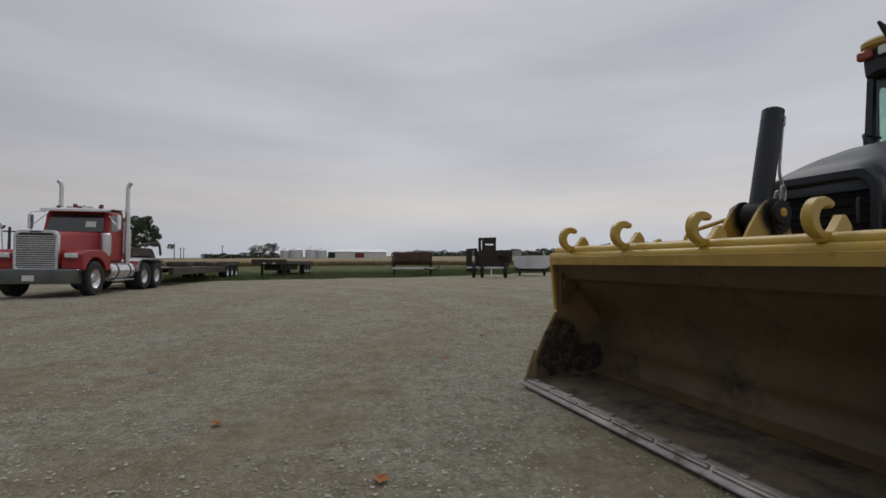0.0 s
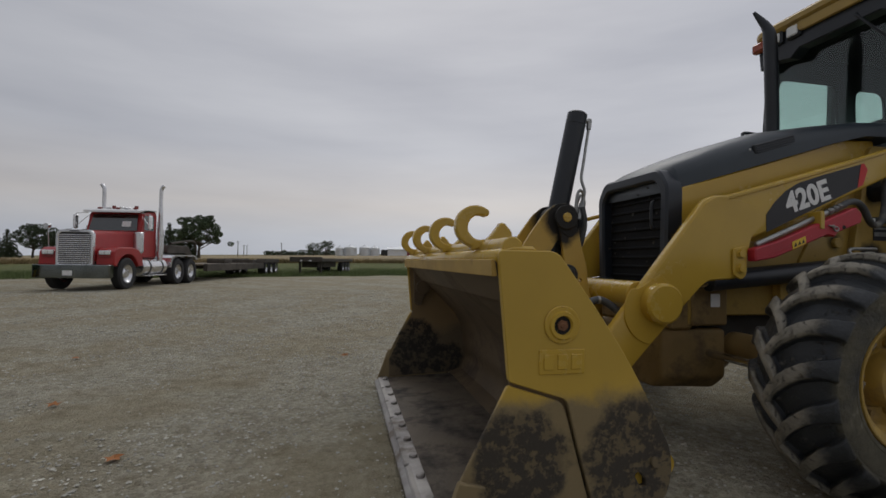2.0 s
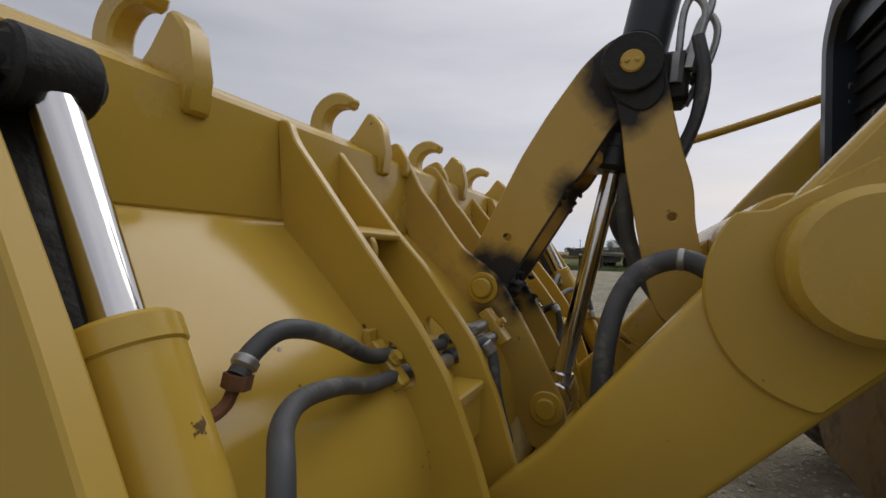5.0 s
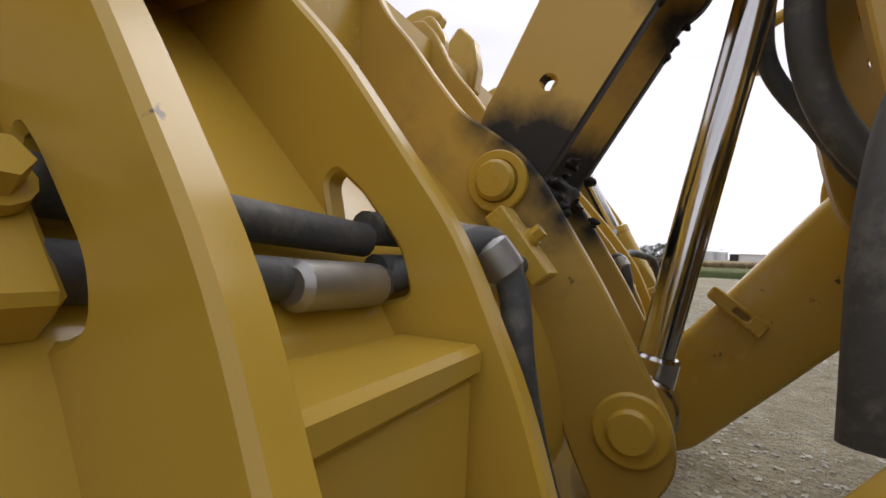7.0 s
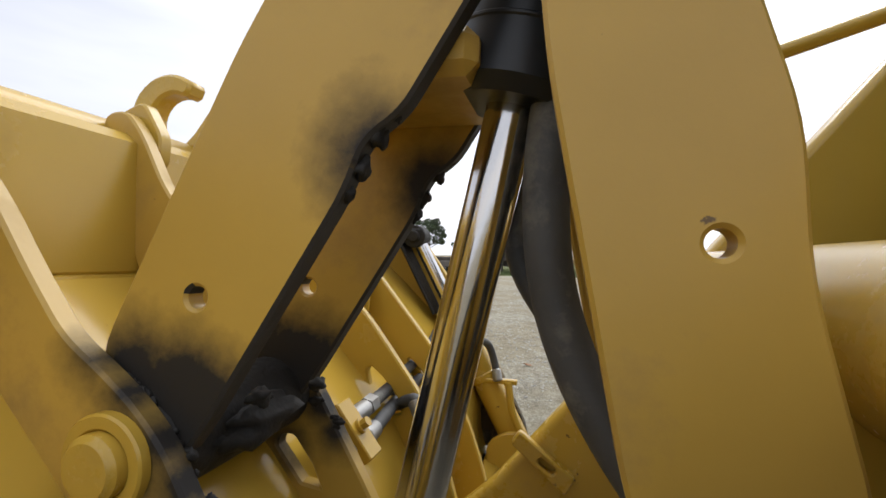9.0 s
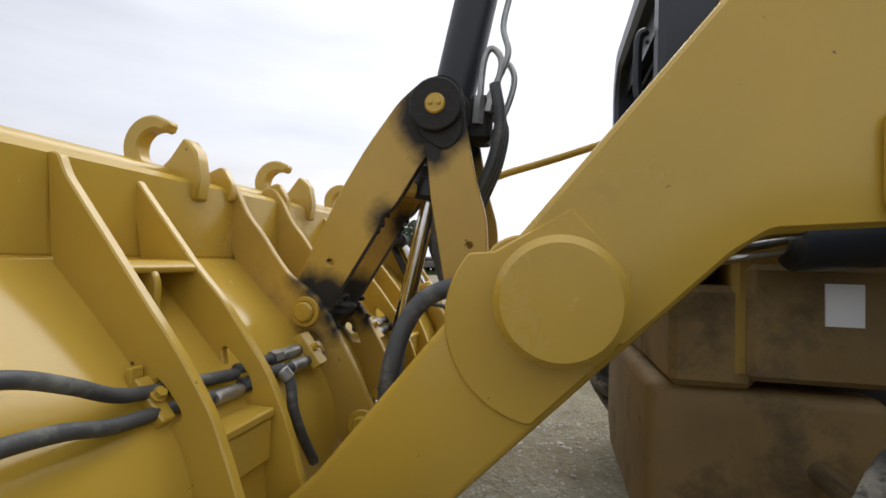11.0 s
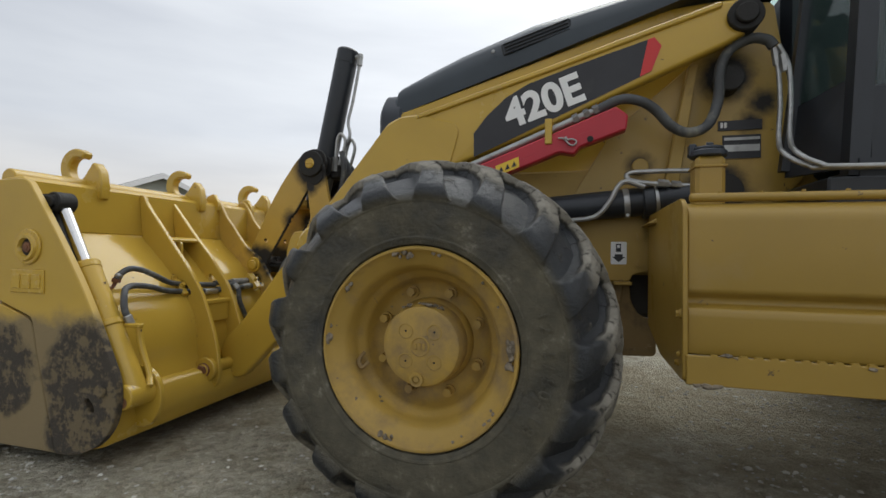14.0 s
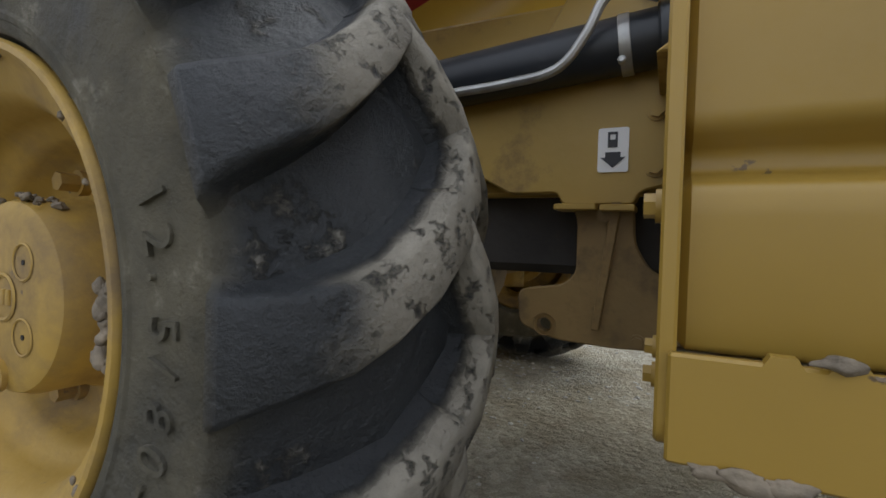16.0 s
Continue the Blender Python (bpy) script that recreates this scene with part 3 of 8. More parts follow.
# ---- ground ----
def ground_material():
    m = bpy.data.materials.new("gravel_lot_and_field")
    m.use_nodes = True
    n, l = m.node_tree.nodes, m.node_tree.links
    b = n["Principled BSDF"]
    tc = n.new("ShaderNodeTexCoord")

    def noise_node(scale, detail=6.0, rough=0.6):
        q = n.new("ShaderNodeTexNoise")
        q.inputs["Scale"].default_value, q.inputs["Detail"].default_value, q.inputs["Roughness"].default_value = scale, detail, rough
        l.new(tc.outputs["Object"], q.inputs["Vector"])
        return q

    def ramp_node(src, stops):
        r = n.new("ShaderNodeValToRGB")
        while len(r.color_ramp.elements) < len(stops):
            r.color_ramp.elements.new(0.5)
        for e, (pos, col) in zip(r.color_ramp.elements, stops):
            e.position, e.color = pos, (*col, 1)
        l.new(src, r.inputs["Fac"])
        return r.outputs["Color"]

    def mix(fac, a, c, mode="MIX"):
        q = n.new("ShaderNodeMix")
        q.data_type, q.blend_type = "RGBA", mode
        for s, v in ((0, fac), (6, a), (7, c)):
            if isinstance(v, bpy.types.NodeSocket):
                l.new(v, q.inputs[s])
            else:
                q.inputs[s].default_value = v
        return q.outputs[2]

    broad = noise_node(0.42, 8, 0.55)
    mid = noise_node(1.7, 8, 0.62)
    stones = n.new("ShaderNodeTexVoronoi")
    stones.inputs["Scale"].default_value = 46.0
    l.new(tc.outputs["Object"], stones.inputs["Vector"])
    coarse = n.new("ShaderNodeTexVoronoi")
    coarse.inputs["Scale"].default_value = 26.0
    l.new(tc.outputs["Object"], coarse.inputs["Vector"])
    grit = noise_node(170.0, 3)
    earth = ramp_node(mid.outputs["Fac"], [(0.3, (0.222, 0.192, 0.130)), (0.55, (0.292, 0.262, 0.184)), (0.75, (0.365, 0.345, 0.272))])
    earth = mix(0.30, earth, ramp_node(grit.outputs["Fac"], [(0.35, (0.17, 0.14, 0.095)), (0.65, (0.46, 0.42, 0.35))]))
    rock = ramp_node(stones.outputs["Color"], [(0.1, (0.15, 0.145, 0.13)), (0.5, (0.328, 0.325, 0.278)), (0.9, (0.58, 0.575, 0.51))])
    rock = mix(0.4, rock, ramp_node(coarse.outputs["Color"], [(0.1, (0.20, 0.185, 0.16)), (0.5, (0.348, 0.34, 0.288)), (0.9, (0.54, 0.525, 0.49))]))
    rock = mix(0.3, rock, ramp_node(grit.outputs["Fac"], [(0.35, (0.10, 0.095, 0.08)), (0.65, (0.52, 0.50, 0.46))]))
    # swept arcs left by turning wheels
    arcs = n.new("ShaderNodeTexWave")
    arcs.wave_type, arcs.rings_direction = "RINGS", "Z"
    arcs.inputs["Scale"].default_value, arcs.inputs["Distortion"].default_value, arcs.inputs["Detail"].default_value, arcs.inputs["Detail Scale"].default_value = 0.14, 7.0, 4.0, 0.35
    shift = n.new("ShaderNodeVectorMath")
    shift.operation = "ADD"
    shift.inputs[1].default_value = (14.0, -9.0, 0.0)
    l.new(tc.outputs["Object"], shift.inputs[0])
    l.new(shift.outputs[0], arcs.inputs["Vector"])
    cover = n.new("ShaderNodeMath")
    cover.operation = "MULTIPLY_ADD"
    l.new(arcs.outputs["Fac"], cover.inputs[0])
    cover.inputs[1].default_value = 0.16
    l.new(broad.outputs["Fac"], cover.inputs[2])
    cover2 = n.new("ShaderNodeMath")
    cover2.operation = "MULTIPLY_ADD"
    l.new(mid.outputs["Fac"], cover2.inputs[0])
    cover2.inputs[1].default_value = 0.45
    l.new(cover.outputs[0], cover2.inputs[2])
    gravelly = n.new("ShaderNodeMapRange")
    gravelly.interpolation_type = "SMOOTHSTEP"
    gravelly.inputs["From Min"].default_value, gravelly.inputs["From Max"].default_value = 0.72, 0.92
    gravelly.inputs["To Min"].default_value, gravelly.inputs["To Max"].default_value = 0.28, 0.82
    l.new(cover2.outputs[0], gravelly.inputs["Value"])
    base = mix(gravelly.outputs["Result"], earth, rock)
    mottle = noise_node(6.5, 9, 0.7)
    base = mix(1.0, base, ramp_node(mottle.outputs["Fac"], [(0.34, (0.74, 0.72, 0.66)), (0.52, (1.0, 1.0, 1.0)), (0.68, (1.14, 1.13, 1.11))]), "MULTIPLY")
    damp = n.new("ShaderNodeMapRange")
    damp.inputs["From Min"].default_value, damp.inputs["From Max"].default_value = 0.56, 0.72
    damp.inputs["To Max"].default_value = 0.4
    l.new(noise_node(0.9, 6, 0.6).outputs["Fac"], damp.inputs["Value"])
    base = mix(damp.outputs["Result"], base, (0.19, 0.165, 0.12, 1))
    # turf and field beyond the lot's ragged edge
    sep = n.new("ShaderNodeSeparateXYZ")
    l.new(tc.outputs["Object"], sep.inputs[0])
    lim = n.new("ShaderNodeMath")
    lim.operation = "MULTIPLY_ADD"
    l.new(sep.outputs["X"], lim.inputs[0])
    lim.inputs[1].default_value = -0.42
    l.new(sep.outputs["Y"], lim.inputs[2])
    wob = n.new("ShaderNodeMath")
    wob.operation = "MULTIPLY_ADD"
    l.new(noise_node(0.3, 6).outputs["Fac"], wob.inputs[0])
    wob.inputs[1].default_value = 3.0
    l.new(lim.outputs[0], wob.inputs[2])
    edge = n.new("ShaderNodeMapRange")
    edge.inputs["From Min"].default_value, edge.inputs["From Max"].default_value = 28.0, 28.8
    l.new(wob.outputs[0], edge.inputs["Value"])
    turf = ramp_node(noise_node(1.2, 8).outputs["Fac"], [(0.3, (0.075, 0.10, 0.032)), (0.55, (0.125, 0.135, 0.048)), (0.75, (0.20, 0.175, 0.08))])
    base = mix(1.0, base, (1.19, 1.145, 1.03, 1), "MULTIPLY")
    col = mix(edge.outputs["Result"], base, turf)
    l.new(col, b.inputs["Base Color"])
    b.inputs["Roughness"].default_value = 0.92
    b.inputs["Specular IOR Level"].default_value = 0.2
    addh = n.new("ShaderNodeMath")
    addh.operation = "ADD"
    l.new(stones.outputs["Distance"], addh.inputs[0])
    l.new(grit.outputs["Fac"], addh.inputs[1])
    bp = n.new("ShaderNodeBump")
    bp.inputs["Strength"].default_value, bp.inputs["Distance"].default_value = 1.0, 0.02
    bp.invert = True
    l.new(addh.outputs[0], bp.inputs["Height"])
    l.new(bp.outputs["Normal"], b.inputs["Normal"])
    return m


def lot_height(x, y):
    """Shallow ruts and humps of the lot, flat under the machine."""
    d = math.hypot(x - 0.2, y)
    k = min(1.0, max(0.0, (d - 2.2) / 2.0))
    return k * 0.035 * (noise.noise(Vector((x * 0.45, y * 0.45, 0.3))) + 0.5 * noise.noise(Vector((x * 1.7, y * 1.7, 2.3)))) - 0.012 * k


def land_rise(x, y):
    """The land beyond the lot climbs gently away from the machine."""
    d = np.hypot(x, y)
    return (0.0192 * x + 0.01215 * y) * np.maximum(0.0, d - 30.0) / np.maximum(d, 1.0)


def build_ground():
    bm = bmesh.new()
    xs = [-3000, -900, -300, -120, -60] + [-40 + 0.5 * i for i in range(0, 161)] + [60, 120, 300, 900, 3000]
    ys = [-3000, -900, -300, -120, -50] + [-25 + 0.5 * i for i in range(0, 161)] + [80, 140, 300, 900, 3000]
    grid = [[bm.verts.new((x, y, (lot_height(x, y) if -40 <= x <= 40 and -25 <= y <= 55 else -0.01) + float(land_rise(x, y)))) for x in xs] for y in ys]
    for a, b in zip(grid, grid[1:]):
        for i in range(len(xs) - 1):
            bm.faces.new((a[i], a[i + 1], b[i + 1], b[i]))
    return single("ground", bm, ground_material(), "pale grey-brown gravel lot running out to turf and crop fields", "ground", kind="structure", angle=180)


build_ground()

# ---- backhoe loader ----
loader = thing("backhoe_loader", "yellow backhoe loader with black hood and hooked bucket on gravel", "backhoe loader")


def group(name, parent, label=""):
    e = new(name)
    e.empty_display_size = 0.1
    e.parent = parent
    return tagged(e, label)


# -- front bucket --
bucket = part("bucket", plate([(-1.668, 0.955), (-1.655, 0.985), (-1.6, 1.0), (-1.53, 1.0), (-1.512, 0.985), (-1.507, 0.80), (-1.53, 0.795)], -1.08, 1.08, bev=0.008),
              YELLOW, loader, "four-in-one loader bucket with four hooks, muddy inside")
BACK = [(-1.498, 0.80), (-1.395, 0.705), (-1.312, 0.622), (-1.262, 0.566), (-1.228, 0.52), (-1.203, 0.47), (-1.189, 0.42), (-1.181, 0.36), (-1.177, 0.30), (-1.160, 0.24)]
back = smooth_path([(p[0], p[1], 0) for p in BACK], 3)
part("back_sheet", sheet([(p.x, p.y) for p in back], -1.08, 1.08, -0.016), GLOSSYEL, bucket, "glossy curved yellow back sheet")
part("weld_bead", tube([(-1.510, -1.07 + 0.0428 * k, 0.797) for k in range(51)], [0.008 + 0.0004 * math.sin(2.3 * k) for k in range(51)], 6), YELLOW, bucket)
part("liner", sheet([(-1.66, 0.95), (-1.545, 0.80)] + [(p.x - 0.022, p.y - 0.004) for p in back] + [(-1.185, 0.185), (-1.225, 0.12), (-1.31, 0.084)], -1.078, 1.078, -0.004), INNER, bucket, "scraped brown inner face")
part("lip", plate([(-1.671, 0.90), (-1.675, 0.955), (-1.661, 0.957), (-1.652, 0.90)], -1.076, 1.076, bev=0.002), LIP, bucket, "rubbed yellow lip above the dark inside")
part("heel_box", plate([(-1.150, 0.25), (-1.105, 0.235), (-1.085, 0.15), (-1.11, 0.08), (-1.2, 0.055), (-1.3, 0.05), (-1.3, 0.075), (-1.215, 0.105), (-1.165, 0.18)], -1.08, 1.08, bev=0.006), YELLOW, bucket)
part("floor", plate([(-1.30, 0.048), (-1.30, 0.078), (-1.80, 0.062), (-1.80, 0.042)], -1.075, 1.075, bev=0.003), FLOORSTEEL, bucket, "muddy clam floor")
part("cutting_edge", plate([(-1.79, 0.064), (-1.79, 0.03), (-1.885, 0.018), (-1.885, 0.028), (-1.84, 0.062)], -1.12, 1.12, bev=0.003), EDGESTEEL, bucket, "worn bare steel cutting edge")
rng = random.Random(5)
for i in range(11):
    y = -1.0 + 0.2 * i
    part("edge_bolt", cyl((-1.815, y, 0.055), (-1.815, y, 0.076), 0.02, 10), EDGESTEEL, bucket)
for i in range(7):
    y = -0.95 + 0.315 * i
    part("wear_segment", box(-1.865, -1.83, y - 0.15, y + 0.15, 0.045, 0.062, 0.006), EDGESTEEL, bucket, "polished wear strip on the edge")
SIDE = rounded([(-1.655, 0.94), (-1.66, 0.985), (-1.455, 0.985), (-1.34, 0.83), (-1.285, 0.753), (-1.232, 0.676), (-1.178, 0.59), (-1.13, 0.505), (-1.035, 0.318), (-1.028, 0.24), (-1.045, 0.165), (-1.10, 0.095), (-1.20, 0.05), (-1.295, 0.045), (-1.385, 0.36),
                (-1.42, 0.50), (-1.62, 0.565)], [0.0, 0.03, 0.03, 0.03, 0.03, 0.03, 0.03, 0.04, 0.03, 0.03, 0.04, 0.04, 0.03, 0.0, 0.0, 0.02, 0.01])
CLAM = rounded([(-1.622, 0.553), (-1.43, 0.49), (-1.395, 0.36), (-1.305, 0.045), (-1.80, 0.045), (-1.80, 0.20), (-1.765, 0.28)], [0.01, 0.03, 0.02, 0, 0, 0.01, 0.03])
for s, nm in ((-1, "near"), (1, "far")):
    a, b = (s * 1.105, s * 1.079)
    side = part("side_plate", plate(SIDE, a, b, holes=[rounded([(-1.172, 0.235), (-1.158, 0.248), (-1.128, 0.222), (-1.128, 0.196), (-1.150, 0.196)], 0.012)]), MUDDY, bucket, "yellow side plate caked with mud below")
    part("side_bolt", cyl((-1.094, s * 1.103, 0.277), (-1.094, s * 1.116, 0.277), 0.021, 14, 0.004), MUDDY, bucket)
    part("clam_side", plate(CLAM, s * 1.100, s * 1.082), MUDDY, bucket, "scraped muddy clam side")
    part("side_cutter", plate([(-1.665, 0.05), (-1.80, 0.03), (-1.87, 0.035), (-1.785, 0.27), (-1.70, 0.25)], s * 1.124, s * 1.101, bev=0.004), MUDDY, bucket)
    part("pivot_boss", join(plate(circle_pts(-1.44, 0.745, 0.062, 32), s * 1.104, s * 1.112, holes=[circle_pts(-1.44, 0.743, 0.03, 20)]), moved(lathe([(0.03, -0.004), (0.033, -0.012), (0.044, -0.012), (0.048, -0.004)], 28), Matrix.Translation((-1.44, s * 1.108, 0.743)) @ Matrix.Diagonal((1, -s, 1, 1)))), YELLOW, bucket, "round welded pivot boss")
    part("pivot_recess", cyl((-1.44, s * 1.103, 0.743), (-1.44, s * 1.1075, 0.743), 0.031, 20, 0), GREASE, bucket)
    part("pivot_bolt", join(tube([(-1.44, s * 1.106, 0.743), (-1.44, s * 1.114, 0.743)], 0.019, 6), cyl((-1.44, s * 1.113, 0.743), (-1.44, s * 1.117, 0.743), 0.009, 12)), RUSTFIT, bucket)
    part("inner_side", plate([(-1.64, 0.95), (-1.515, 0.80), (-1.33, 0.61), (-1.215, 0.46), (-1.18, 0.30), (-1.19, 0.14), (-1.31, 0.086), (-1.78, 0.07), (-1.78, 0.20), (-1.61, 0.55)], s * 1.0785, s * 1.0745, bev=0), MUDDYIN, bucket, "scraped dark inner side wall")
    part("hinge_bracket", plate(rounded([(-1.60, 0.90), (-1.60, 0.62), (-1.545, 0.60), (-1.53, 0.66), (-1.50, 0.70), (-1.50, 0.80), (-1.55, 0.90)], 0.03), s * 1.073, s * 1.035), INNER, bucket)
    part("hinge_boss", cyl((-1.535, s * 1.075, 0.745), (-1.535, s * 1.01, 0.745), 0.055, 24), INNER, bucket)
    part("maker_plate", join(box(-1.52, -1.36, s * 1.105, s * 1.110, 0.585, 0.665, 0.002), *[box(-1.505 + 0.048 * k, -1.47 + 0.048 * k, s * 1.109, s * 1.114, 0.60, 0.65, 0.002) for k in range(3)]),
         YELLOW, bucket, "small raised plate, overpainted")
    # clam cylinder behind the side plate
    yc = s * 1.03
    top, bot = Vector((-1.396, yc, 0.905)), Vector((-1.04, yc, 0.25))
    d = (bot - top).normalized()
    part("clam_rod", cyl(top + d * 0.03, top + d * 0.27, 0.021, 20), CHROME, bucket, "bright chrome rod")
    part("clam_cylinder", join(cyl(top + d * 0.252, bot, 0.042, 28), cyl(top + d * 0.247, top + d * 0.275, 0.0445, 28), cyl(bot - Vector((0, 0.05, 0)), bot + Vector((0, 0.05, 0)), 0.042, 20)),
         YELLOW, bucket, "slim yellow clam cylinder")
    part("clam_eye", join(cyl(top - Vector((0.0, 0.034, 0)), top + Vector((0, 0.034, 0)), 0.037, 20), cyl(top - Vector((0.0, 0.046, 0)), top + Vector((0, 0.046, 0)), 0.02, 14), box(-1.46, -1.37, yc - 0.04, yc + 0.04, 0.885, 0.935, 0.01)), GREASE, bucket, "greasy black rod eye")
    # black plate along the rod fills the dark band beside it
    guard_m = Matrix.Translation(top + d * 0.12) @ Euler((0, math.atan2(d.x, d.z), 0)).to_matrix().to_4x4()
    part("rod_guard", moved(box(-0.054, -0.044, -0.045, 0.045, -0.13, 0.13, 0.003), guard_m @ Matrix.Diagonal((-1 if d.z < 0 else 1, 1, 1, 1))), GREASE, bucket, "black plate behind the rod")
    part("clam_strap", join(cyl(top + d * 0.475, top + d * 0.50, 0.0475, 24), box(-1.17, -1.06, yc - 0.012 - s * 0.035, yc + 0.012 - s * 0.035, 0.468, 0.482, 0.003)), YELLOW, bucket)
    part("clam_pipe", tube(smooth_path([(-1.085, yc - s * 0.045, 0.475), (-1.07, yc - s * 0.05, 0.39), (-1.03, yc - s * 0.045, 0.31), (-1.0, yc - s * 0.02, 0.275)], 5), 0.011, 10), YELLOW, bucket)
    part("clam_bracket", plate(rounded([(-1.12, 0.12), (-1.15, 0.30), (-1.06, 0.345), (-0.985, 0.29), (-0.975, 0.20), (-1.03, 0.12)], 0.05), s * 0.985, s * 0.965), YELLOW, bucket)
    part("clam_pin", cyl((-1.035, s * 1.08, 0.235), (-1.035, s * 0.955, 0.235), 0.022, 16), RUSTFIT, bucket)

# lugs behind the bucket: pairs of gussets for the arms and the middle link
LOW_IN = [(-1.06, 0.225), (-1.075, 0.165), (-1.12, 0.14), (-1.16, 0.20), (-1.185, 0.32), (-1.21, 0.46), (-1.265, 0.555), (-1.495, 0.79)]
GUS_OUT = [(-1.515, 0.99), (-1.49, 0.985), (-1.475, 0.95), (-1.305, 0.745), (-1.225, 0.65), (-1.165, 0.565), (-1.12, 0.46), (-1.09, 0.375), (-1.07, 0.285)] + LOW_IN
GUS_IN = [(-1.53, 0.985), (-1.51, 0.965), (-1.36, 0.79), (-1.29, 0.72), (-1.185, 0.585), (-1.14, 0.49), (-1.11, 0.395), (-1.075, 0.285)] + LOW_IN
GUS_MID = [(-1.575, 1.03), (-1.535, 1.035), (-1.505, 1.0), (-1.465, 0.925), (-1.42, 0.875), (-1.38, 0.82), (-1.335, 0.765), (-1.295, 0.74), (-1.26, 0.715), (-1.23, 0.685), (-1.19, 0.62), (-1.15, 0.555), (-1.115, 0.49), (-1.065, 0.395), (-1.06, 0.345), (-1.09, 0.30), (-1.14, 0.28),
           (-1.18, 0.36), (-1.21, 0.46), (-1.265, 0.555), (-1.495, 0.79), (-1.57, 0.985)]
teardrop = rounded([(-1.280, 0.572), (-1.287, 0.600), (-1.292, 0.622), (-1.283, 0.630), (-1.260, 0.612), (-1.228, 0.575), (-1.219, 0.546), (-1.245, 0.538)], 0.006)
slot_hole = [(-1.276, 0.598), (-1.270, 0.613), (-1.253, 0.613), (-1.226, 0.580), (-1.214, 0.553), (-1.240, 0.556)]
for s in (-1, 1):
    part("gusset", plate(rounded(GUS_OUT, 0.03), s * 0.615, s * 0.595, holes=[circle_pts(-1.118, 0.235, 0.03, 14), rounded([(-1.270, 0.613), (-1.254, 0.600), (-1.223, 0.566), (-1.219, 0.547), (-1.243, 0.537), (-1.272, 0.562)], 0.01)]), YELLOW, bucket, "tall yellow gusset plate")
    part("gusset", plate(rounded(GUS_IN, 0.03), s * 0.432, s * 0.412, holes=[circle_pts(-1.118, 0.235, 0.03, 14), teardrop]), YELLOW, bucket, "yellow gusset plate with a teardrop hole")
    part("arm_pin", join(cyl((-1.118, s * 0.65, 0.235), (-1.118, s * 0.40, 0.235), 0.028, 20), cyl((-1.118, s * 0.64, 0.235), (-1.118, s * 0.615, 0.235), 0.052, 24)), YELLOW, bucket)
    part("arm_pin_nut", hexbolt((-1.118, s * 0.64, 0.235), (0, s, 0), 0.022, 0.022), RUSTFIT, bucket)
    part("spacer_block", join(box(-1.215, -1.17, s * 0.595, s * 0.434, 0.42, 0.505, 0.006), box(-1.225, -1.165, s * 0.595, s * 0.434, 0.503, 0.522, 0.004)), YELLOW, bucket)
    part("upper_block", plate(rounded([(-1.495, 0.80), (-1.375, 0.80), (-1.352, 0.788), (-1.355, 0.776), (-1.47, 0.774)], [0, 0.008, 0.006, 0.004, 0]), s * 0.595, s * 0.434, bev=0.003), YELLOW, bucket, "flat cross plate between the gussets")
    part("block_ear", plate(rounded([(-1.41, 0.795), (-1.372, 0.797), (-1.343, 0.77), (-1.345, 0.71), (-1.37, 0.675), (-1.41, 0.69)], 0.025), s * 0.545, s * 0.53), YELLOW, bucket)
    y0 = s * 0.123
    part("middle_gusset", plate(rounded(GUS_MID, 0.025), y0, y0 - s * 0.022, holes=[slot_hole]), GUSSETSOOT, bucket, "curved link gusset smeared with soot")
    part("gusset_tab", plate(rounded([(-1.58, 0.98), (-1.58, 1.035), (-1.53, 1.055), (-1.495, 1.0), (-1.50, 0.955)], 0.015), s * 0.147, s * 0.124), YELLOW, bucket)

# hooks on the top bar
part("top_bar", cyl((-1.60, -1.075, 0.995), (-1.60, 1.075, 0.995), 0.036, 20), YELLOW, bucket, "round top bar carrying the hooks")
def hook_shape():
    outer = circle_pts(-1.648, 1.083, 0.080, 18, 258, 66)
    tip = [(-1.592, 1.143), (-1.600, 1.124)]
    inner = circle_pts(-1.633, 1.078, 0.047, 16, 62, 285)
    tail = [(-1.605, 1.032), (-1.585, 1.05), (-1.548, 1.098), (-1.535, 1.10), (-1.505, 1.065), (-1.492, 1.0), (-1.50, 0.945), (-1.525, 0.945), (-1.53, 0.985), (-1.60, 1.0), (-1.665, 0.99)]
    return outer + tip + inner + tail
for y in (-0.788, -0.252, 0.300, 0.85):
    part("hook", plate(hook_shape(), y - 0.022, y + 0.022, bev=0.006), YELLOW, bucket, "thick yellow steel lifting hook")

